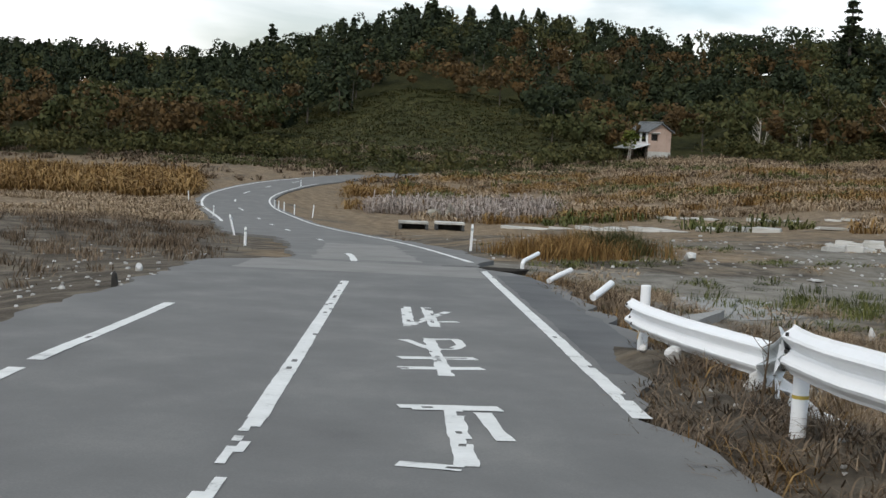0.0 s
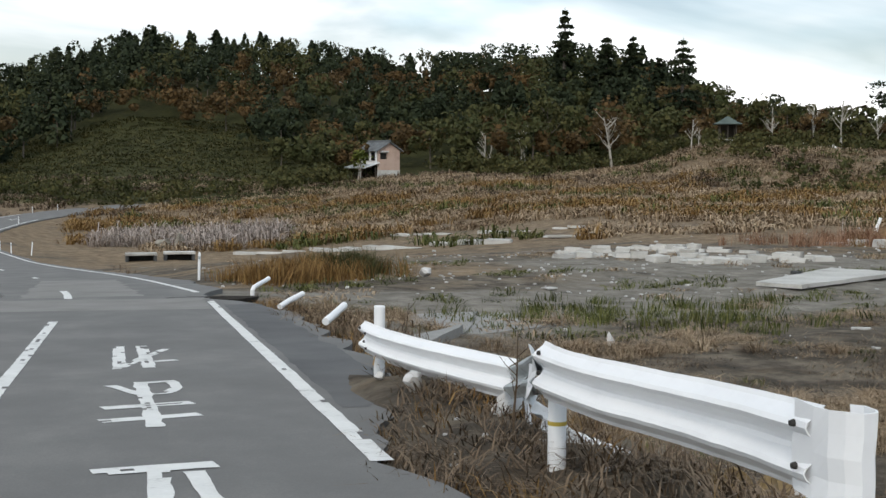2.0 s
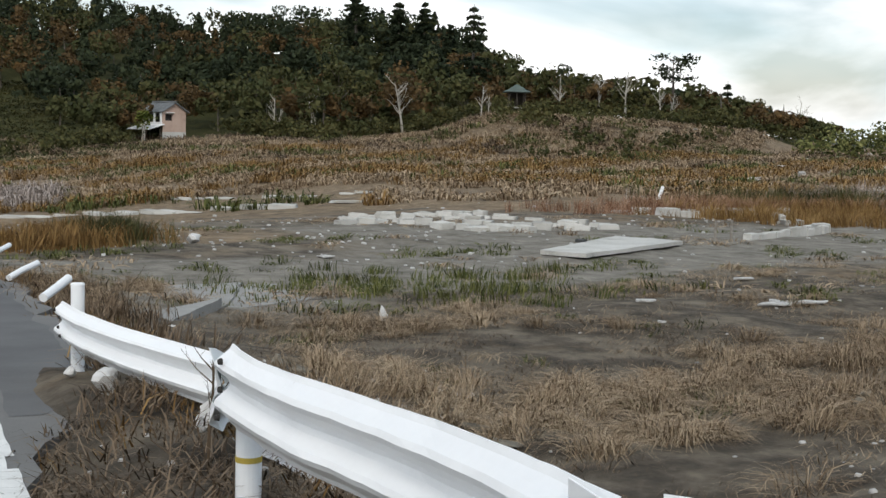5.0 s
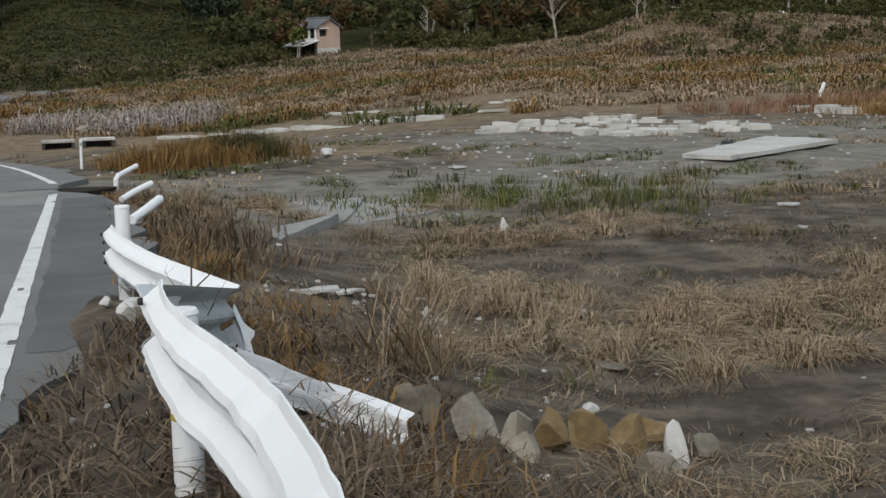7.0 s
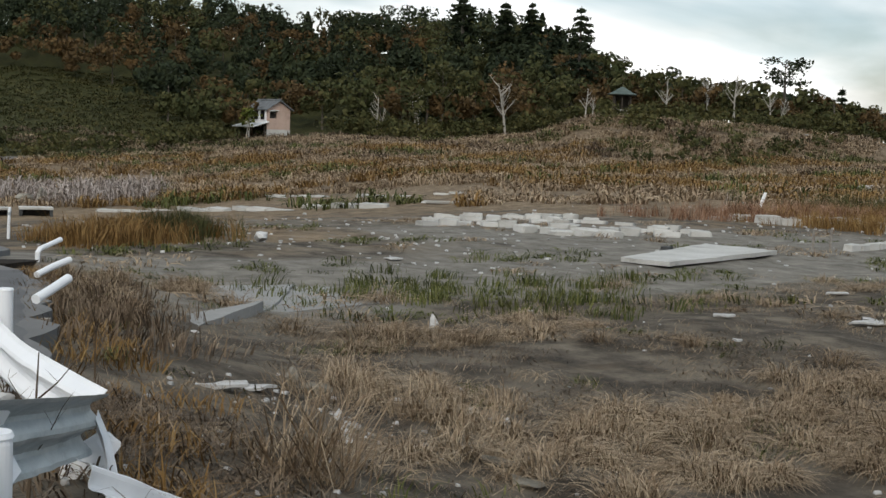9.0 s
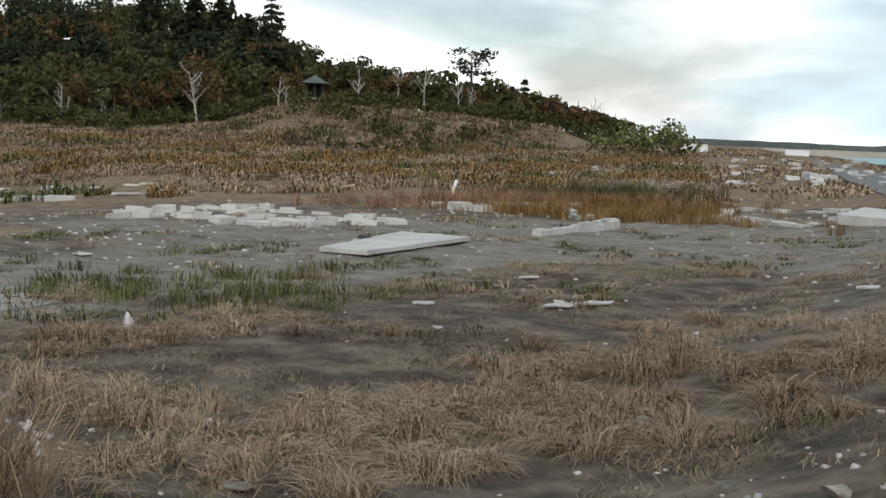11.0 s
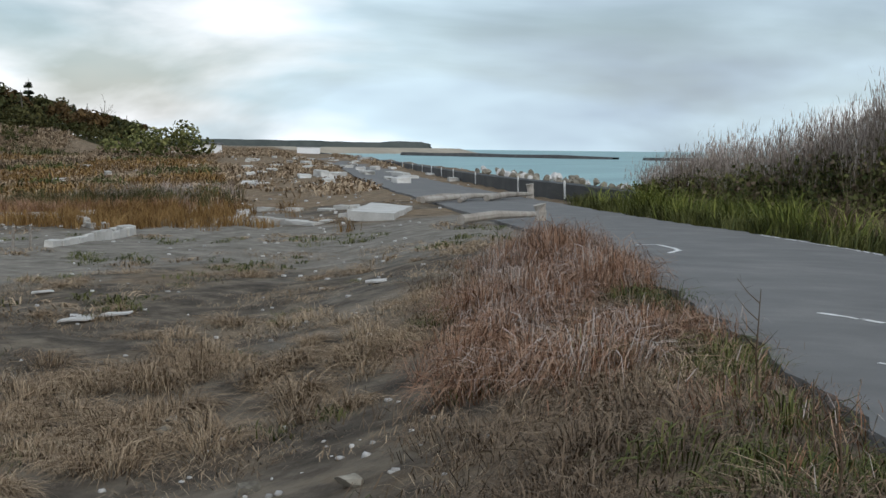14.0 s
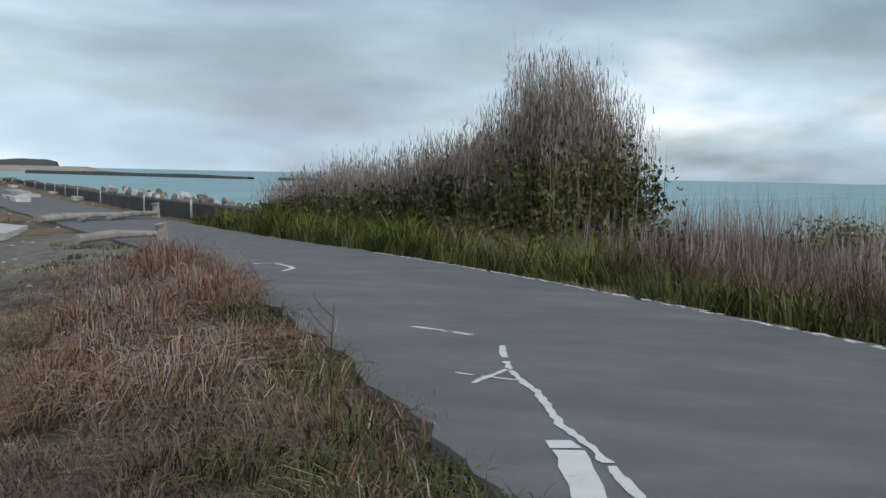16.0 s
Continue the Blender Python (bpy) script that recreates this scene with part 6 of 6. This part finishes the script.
# ---- grasses ----
def near_field(x, y):
    return off_roads(x, y, 0.15) * (patchy(x, y, 4.6, 1.0, -0.25, 0.35) * 0.9 + 0.03) * (1 - 0.75 * np.exp(-((x - 8) ** 2 + (y - 18.5) ** 2) / 14)) * sstep(34, 27, y - 0.25 * x + 4) * (y > 2)


t1 = scatter(5200, (4, 34, 3, 34), near_field)
grass("dry_grass", "matted straw-coloured dry grass over the old field", t1, 22, 0.2, 0.15, 0.0042, 2.4, DRY, bend=0.95)
t1 = scatter(900, (5, 32, 4, 32), lambda x, y: near_field(x, y) * (patchy(x, y, 6.3, 2.4, -0.1, 0.4)))
mounds("straw_mat", "matted pale straw tussocks combed flat over the field", t1, 130, 0.34, 0.26, 0.52, 0.0038, DRY)
for mx, my, sx, sy, n in ((9.5, 17.6, 0.9, 0.7, 14), (11.2, 17.9, 1.1, 0.6, 12), (10.9, 16.4, 1.0, 0.6, 10), (14.9, 19.1, 1.7, 1.0, 30), (13.2, 17.0, 1.6, 0.9, 18), (8.5, 19.4, 0.7, 0.5, 8), (12.2, 14.9, 1.2, 0.7, 10), (16.8, 17.0, 1.5, 0.9, 12), (9.9, 15.4, 0.7, 0.5, 6), (5.3, 27.0, 0.4, 2.4, 10), (6.9, 29.6, 0.9, 0.8, 10), (10.6, 24.8, 1.9, 0.8, 18)):
    p = np.stack([rng.normal(mx, sx, n), rng.normal(my, sy, n)], -1)
    mounds("straw_mound", "pale straw tussock with long blades fallen outwards", np.concatenate([p, lie(p[:, 0], p[:, 1])[:, None]], 1), 190, 0.30, 0.36, 0.6, 0.0036, DRY)
t1 = scatter(2600, (4, 22, 3, 24), lambda x, y: off_roads(x, y, 0.15) * (patchy(x, y, 4.2, 4.0, -0.1, 0.5) * 0.9) * (y > 2))
grass("brown_brush", "low dead brown brush between the grass tufts", t1, 16, 0.2, 0.13, 0.0045, 2.4, BRUSH, bend=0.95)
t1 = scatter(1500, (4, 30, 6, 34), lambda x, y: off_roads(x, y, 0.15) * patchy(x, y, 5.0, 8.0, 0.25, 0.7))
grass("green_tufts", "low olive-green tufts in the field", t1, 26, 0.14, 0.17, 0.007, 1.2, GREEN_GRASS)
# taller straw heads
for cx, cy, sp, n, h in ((5.75, 14.2, 0.22, 9, 1.05), (8.1, 18.6, 0.7, 22, 0.5)):
    p = np.stack([rng.normal(cx, sp, n), rng.normal(cy, sp * 0.8, n)], -1)
    grass("straw_tussock", "tall pale straw tussock leaning in the field", np.concatenate([p, lie(p[:, 0], p[:, 1])[:, None]], 1), 34, 0.12, h, 0.005, 1.0, DRY, "grass tussock")
# red-brown grass bank along the coast road
def red_bank(x, y):
    d, s, _, al = seg_dist(x, y, COAST_ROAD)
    return (s > 0) * sstep(6.4, 4.6, d) * (d > 3.15) * (x > 8.5) * sstep(29, 26, x) * (0.08 + 0.92 * patchy(x, y, 4.4, 2.0, -0.25, 0.35)) * (0.25 + 0.75 * sstep(11.5, 15, x))


t1 = scatter(3600, (8, 29, 4, 24), red_bank)
grass("red_grass", "reddish-brown tall dry grass on the road bank", t1, 20, 0.17, 0.40, 0.0045, 1.1, RED_GRASS, bend=0.8)
for mx, my, sx, sy, n, h in ((25.4, 17.3, 1.0, 0.7, 20, 0.85), (27.6, 18.3, 0.8, 0.6, 12, 0.8), (18.3, 14.4, 0.6, 0.5, 9, 0.66), (16.4, 13.4, 0.5, 0.4, 6, 0.55), (14.6, 11.2, 0.5, 0.5, 7, 0.55), (22.3, 14.3, 0.9, 0.5, 12, 0.75), (20.6, 14.6, 0.8, 0.6, 9, 0.7), (23.6, 16.2, 0.9, 0.6, 10, 0.75)):
    p = np.stack([rng.normal(mx, sx, n), rng.normal(my, sy, n)], -1)
    p = p[off_roads(p[:, 0], p[:, 1], 0.2)]
    if not len(p):
        continue
    p = np.concatenate([p, lie(p[:, 0], p[:, 1])[:, None]], 1)
    mounds("red_mound", "feathery russet grass mound on the road bank", p, 330, 0.5, h, 0.62, 0.0034, RED_GRASS)
    mounds("pale_plumes", "pale feathery seed heads over the russet grass", p, 70, 0.5, h * 1.1, 0.6, 0.0042, PAMPAS)
t1 = t1[rng.uniform(0, 1, len(t1)) < 0.35]
grass("pale_grass_heads", "pale feathery heads over the red grass", t1 + [0, 0, 0.18], 7, 0.16, 0.28, 0.004, 1.0, PAMPAS, bend=0.9)
def low_bank(x, y):
    d, s, _, al = seg_dist(x, y, COAST_ROAD)
    return (s > 0) * sstep(7.0, 5.0, d) * (d > 3.1) * (x > 7) * sstep(30, 26, x)


t1 = scatter(3200, (7, 28, 3, 24), lambda x, y: low_bank(x, y) * (0.3 + 0.7 * patchy(x, y, 3.3, 5, -0.3, 0.4)))
grass("bank_brush", "dull brown brush under the red grass", t1, 30, 0.2, 0.26, 0.0045, 1.6, BRUSH, bend=0.9)
t1 = scatter(1500, (8, 24, 4, 20), lambda x, y: low_bank(x, y) * (0.25 + 0.5 * patchy(x, y, 3.0, 6, -0.3, 0.4)))
mounds("bank_mat", "dark brown matted grass over the road bank", t1, 90, 0.36, 0.30, 0.42, 0.0036, BRUSH)
t1 = scatter(700, (8, 22, 4, 18), lambda x, y: low_bank(x, y) * patchy(x, y, 4.3, 11, 0.0, 0.5))
mounds("bank_green_mat", "dull green weed mats on the road bank", t1, 80, 0.34, 0.34, 0.34, 0.005, GREEN_GRASS)
t1 = scatter(1500, (8, 26, 4, 24), lambda x, y: low_bank(x, y) * patchy(x, y, 4.3, 11, 0.1, 0.6))
grass("bank_greens", "green weeds showing through the bank grass", t1, 30, 0.16, 0.30, 0.006, 0.9, GREEN_GRASS)
t1 = scatter(1100, (3.6, 10, 3.2, 9), lambda x, y: off_roads(x, y, 0.05) * 0.5)
grass("verge_grass", "rough mixed brown grass on the verge", t1, 26, 0.14, 0.26, 0.006, 1.2, BRUSH)
# tangle below the rail
t1 = scatter(1500, (2.3, 5.6, 6.5, 16), lambda x, y: off_roads(x, y, -0.12) * (0.25 + 0.6 * patchy(x, y, 1.9, 3, -0.3, 0.4)))
grass("rail_brush", "tangled dead brush and roots under the guardrail", t1, 18, 0.12, 0.17, 0.006, 1.8, BRUSH)
t1 = scatter(700, (2.5, 5.6, 6.5, 30), lambda x, y: off_roads(x, y, -0.05) * patchy(x, y, 2.6, 9, -0.1, 0.5) * sstep(5.6, 4.4, x))
grass("rail_grass", "yellowish grass along the road's edge", t1, 24, 0.14, 0.26, 0.007, 1.0, ORANGE_GRASS)
# mid-field: sparse green-brown growth and the orange clump by the wash-out
t1 = scatter(1600, (5, 40, 24, 50), lambda x, y: off_roads(x, y, 0.3) * patchy(x, y, 8, 6.0, 0.15, 0.6) * 0.6)
mounds("field_weeds", "patches of dull green weeds on the silt", t1, 26, 0.4, 0.22, 0.26, 0.011, GREEN_GRASS)
t1 = scatter(1800, (5, 60, 24, 62), lambda x, y: off_roads(x, y, 0.3) * patchy(x, y, 9, 9.0, 0.1, 0.6) * 0.7)
mounds("field_straw", "patches of straw grass on the silt", t1, 26, 0.45, 0.2, 0.4, 0.012, DRY)
for cx, cy, sx, sy, n, h, mat, lab in ((7.2, 42.2, 1.0, 1.2, 100, 0.75, ORANGE_GRASS, "orange-brown grass clump at the wash-out"), (9.2, 43.5, 0.8, 0.8, 70, 0.8, OLIVE, "dark olive clump at the wash-out"), (5.0, 24.5, 0.6, 2.5, 90, 0.30, BRUSH, "dull brown grass below the road bank"), (13, 29.5, 2.6, 1.6, 80, 0.30, GREEN_GRASS, "dark green weeds beside the pad"), (45, 62, 5, 2.0, 260, 1.0, RED_GRASS, "reddish grass beside the plot wall"), (48, 57, 3, 4, 200, 1.0, ORANGE_GRASS, "orange grass beside the plot wall"), (54, 67, 4, 2.2, 150, 1.4, OLIVE, "dark green bush with pale plumes"), (41.5, 50.5, 1.6, 3.4, 150, 0.8, ORANGE_GRASS, "orange-brown grass by the block wall"), (-9.5, 56, 5, 7, 200, 0.32, BRUSH, "low brown grass beside the road's torn edge"), (-6.5, 40, 2.5, 6, 150, 0.28, BRUSH, "low brown grass beside the road's torn edge"), (62, 71, 3.5, 1.5, 70, 1.5, PAMPAS, "white pampas plumes over dark scrub")):
    p = np.stack([rng.normal(cx, sx, n), rng.normal(cy, sy, n)], -1)
    p = p[off_roads(p[:, 0], p[:, 1], 0.1)]
    grass("grass_clump", lab, np.concatenate([p, lie(p[:, 0], p[:, 1])[:, None]], 1), 36, 0.22, h, 0.012, 0.55, mat, "grass")


# far reed and grass belts
def belt(name, label, b0, b1, r0, r1, n, per, h, width, mat, seed, cut=(-0.1, 0.4), lean=0.5, wave=26):
    b, r = rng.uniform(b0, b1, n), np.sqrt(rng.uniform(r0 ** 2, r1 ** 2, n))
    p = polar(b, r)
    k = (rng.uniform(0, 1, n) < patchy(p[:, 0], p[:, 1], wave, seed, *cut)) & off_roads(p[:, 0], p[:, 1], 0.6)
    ds, ss, _, _ = seg_dist(p[:, 0], p[:, 1], SEAWALL)
    p = p[k & (ss > 0)]
    q = np.concatenate([p, lie(p[:, 0], p[:, 1])[:, None]], 1)
    mounds(name, label, q, per + 2, 1.0, h * 1.05, h * (0.5 + 0.6 * lean), width, mat, "grass")


belt("reeds", "pale straw reeds across the far field", 3, 22, 112, 225, 5200, 12, 0.75, 0.045, DRY, 1.0, (-0.5, 0.2), 1.1, 18)
belt("reeds", "pale straw reeds across the far field", 22, 44, 88, 225, 6000, 12, 0.75, 0.045, DRY, 1.0, (-0.5, 0.2), 1.1, 18)
belt("reeds", "pale straw grass left of the valley road", -30, -5, 92, 140, 4200, 12, 0.45, 0.035, DRY, 1.0, (-0.5, 0.2), 1.2, 18)
belt("orange_reeds", "orange-brown reeds across the far field", 0, 22, 112, 190, 4200, 14, 1.0, 0.045, ORANGE_GRASS, 4.0, (0.0, 0.35), 0.8, 30)
belt("orange_reeds", "orange-brown reeds across the far field", 22, 44, 88, 190, 5000, 14, 1.0, 0.045, ORANGE_GRASS, 4.0, (0.0, 0.35), 0.8, 30)
belt("green_scrub", "olive-green tall weeds in the far field", 2, 44, 92, 215, 4200, 14, 1.1, 0.05, GREEN_GRASS, 7.0, (0.15, 0.5), 0.6, 24)
belt("pale_reeds", "pale reed heads beside the bend in the road", 1, 9, 114, 135, 1400, 10, 1.5, 0.035, PAMPAS, 2.0, (-0.4, 0.2), 0.4)
belt("brown_scrub", "dull brown scrub at the hill's foot", -30, 42, 165, 238, 4200, 11, 0.9, 0.07, BRUSH, 3.0, (-0.3, 0.4), 0.9, 20)
belt("bank_grass", "tan grass on the bank below the shrine", 20, 41, 165, 240, 4200, 11, 0.6, 0.06, DRY, 9.0, (-0.5, 0.3), 1.2, 20)
belt("far_plain_grass", "tan grass over the far plain", 40, 52, 90, 420, 6000, 10, 0.6, 0.07, DRY, 5.0, (-0.5, 0.3), 1.1, 40)
belt("meadow_grass", "dark green grass on the meadow slope", -8, 11, 190, 300, 6000, 8, 0.6, 0.10, OLIVE, 5.0, (-1.2, -0.6), 1.2)
belt("left_mounds", "orange grass mound left of the bend", -26, -6.5, 128, 165, 5200, 12, 1.8, 0.05, ORANGE_GRASS, 6.0, (-0.7, 0.0), 0.7)
# the round scrub on the far plain
for b, r, s, h in ((41.9, 198, 5.0, 6.2), (42.8, 196, 4.2, 5.4), (41.0, 200, 4.2, 5.2)):
    p = dirline([(b, r, 0)])[0]
    v = crown(np.array([p[0], p[1], lie1(p[0], p[1]) - 1.0]), crown_points(700, h, s), 0.3)
    tagged(new("dark_shrub", leaf_mesh("dark_shrub", v, BAMBOO)), "dark rounded shrub on the far plain", "shrub")


# ---- thicket beside the coast road ----
TH = [(62.0, 35.0), (57.0, 29.5), (52.0, 24.0), (49.5, 20.8), (47.4, 18.3), (46.3, 16.9), (45.5, 15.6), (44.6, 14.2)]
TH_H = [1.6, 3.0, 3.9, 4.5, 4.9, 7.3, 7.2, 5.9]


def thicket():
    n = 900
    k = rng.uniform(0, 1, n) * (len(TH) - 1)
    x = np.interp(k, range(len(TH)), [p[0] for p in TH]) + rng.normal(0.9, 0.8, n)
    y = np.interp(k, range(len(TH)), [p[1] for p in TH]) + rng.normal(-0.4, 0.6, n)
    h = np.interp(k, range(len(TH)), TH_H) * rng.uniform(0.72, 1.05, n)
    ok = off_roads(x, y, 0.7)
    x, y, h = x[ok], y[ok], h[ok]
    z = np.maximum(lie(x, y), -1.9)
    base = np.stack([x, y, z], -1)
    # canes with plumes
    m = 6
    b = np.repeat(base, m, axis=0) + np.concatenate([rng.normal(0, 0.28, (len(x) * m, 2)), np.zeros((len(x) * m, 1))], 1)
    hh = np.repeat(h, m) * rng.uniform(0.75, 1.08, len(x) * m)
    b = b + np.stack([0 * hh, 0 * hh, hh * 0.3], -1)
    hh = hh * 0.7
    tagged(new("reed_canes", blades("reed_canes", b, hh, 0.012, 0.22, CANE, 0.35, np.full(len(b), 2.6))), "olive and tan tall reed canes with dry plumes", "reeds", kind="stuff")
    top = b + np.stack([-0.12 * hh * 0.9, 0.07 * hh, hh * 0.80], -1)
    q = np.repeat(top, 8, axis=0) + rng.normal(0, 1, (len(top) * 8, 3)) * np.array([0.07, 0.07, 0.34])
    a = rng.uniform(0, 6.3, len(q))
    tagged(new("reed_plumes", blades("reed_plumes", q, np.full(len(q), 0.36), 0.012, 0.5, PAMPAS, 0.6)), "feathery pale plumes over the thicket", "reeds", kind="stuff")
    # leafy dark body
    f = rng.uniform(0, 1, len(x) * 150)
    body = np.repeat(base, 150, axis=0) + rng.normal(0, 1, (len(x) * 150, 3)) * np.array([0.40, 0.40, 0.0])
    body[:, 2] += np.repeat(h, 150) * 0.68 * f * np.repeat(rng.uniform(0.6, 1.1, len(x)), 150)
    dark = rng.uniform(0, 1, len(body)) < 0.74 + 0.22 * waves(body[:, 0], body[:, 1], 4.0, 1.0)
    tagged(new("bamboo_leaves", leaf_mesh("bamboo_leaves", leaf_quads(body[dark], 0.105), BAMBOO)), "dark green dwarf bamboo inside the thicket", "bamboo", kind="stuff")
    tagged(new("dry_leaves", leaf_mesh("dry_leaves", leaf_quads(body[~dark], 0.10), BRUSH)), "dry brown leaves inside the thicket", "dry leaves", kind="stuff")


thicket()


def sea_verge(lo, hi):
    def f(x, y):
        d, s, _, _ = seg_dist(x, y, COAST_ROAD)
        return (s < 0) * (d > 3.75) * (d > lo) * (d < hi) * (x > 14)
    return f


t1 = scatter(9000, (16, 62, -8, 40), lambda x, y: sea_verge(3.8, 6.2)(x, y) * 0.85)
grass("verge_greens", "dark green weeds along the coast road's edge", t1, 26, 0.2, 0.80, 0.014, 0.9, GREEN_GRASS)
t1 = scatter(5000, (30, 60, 8, 36), lambda x, y: sea_verge(4.4, 8.0)(x, y) * 0.9)
t1 = t1[patchy(t1[:, 0], t1[:, 1], 5.0, 2.0, -0.2, 0.3) > rng.uniform(0, 1, len(t1))]
grass("bright_weeds", "fresh yellow-green weeds before the thicket", t1, 22, 0.3, 1.5, 0.020, 0.9, GREEN_WEED)
t1 = scatter(10000, (16, 50, -10, 20), lambda x, y: sea_verge(5.2, 20)(x, y) * (0.35 + 0.6 * patchy(x, y, 6, 3, -0.3, 0.4)))
grass("verge_straw", "tan and brown tall grass towards the sea", t1, 18, 0.25, 1.15, 0.012, 0.9, DRY)
t1 = scatter(12000, (18, 50, -10, 18), lambda x, y: sea_verge(5.4, 20)(x, y) * patchy(x, y, 7, 8, -0.4, 0.3) * 0.9)
grass("verge_brush", "reddish brown brush towards the sea", t1, 24, 0.25, 1.6, 0.013, 0.7, BRUSH)
t1 = scatter(2200, (22, 56, -10, 15), lambda x, y: sea_verge(9, 24)(x, y) * 0.6)
grass("tall_stalks", "tall thin dry stalks against the sea", t1, 12, 0.45, 2.6, 0.013, 0.25, PAMPAS)
for k in range(26):
    x, y = rng.uniform(36, 50), rng.uniform(-6, 11.5)
    if sea_verge(9, 40)(np.array([x]), np.array([y]))[0]:
        v = crown(np.array([x, y, lie1(x, y)]), crown_points(420, rng.uniform(1.2, 2.0), rng.uniform(1.1, 2.0)), 0.09)
        tagged(new("shore_shrub", leaf_mesh("shore_shrub", v, BAMBOO if k % 3 else BRUSH)), "dark scrubby shrub between the road and the sea", "shrub", "shore shrubs")

# weeds standing alone
for x, y, h in ((12.5, 8.5, 0.95), (9.6, 6.9, 0.6), (3.45, 10.1, 0.75), (11.2, 7.6, 0.5), (4.35, 16.8, 0.9)):
    bm = bmesh.new()
    limbs(bm, Vector((0, 0, 0)), h, (0.05, 0.03), 6, 0.012, 3)
    ob = tagged(part("dry_weed", bm, BRUSH), "dry branching weed stalk at the road's edge", "weed", "dry weeds")
    ob.location = (x, y, lie1(x, y))
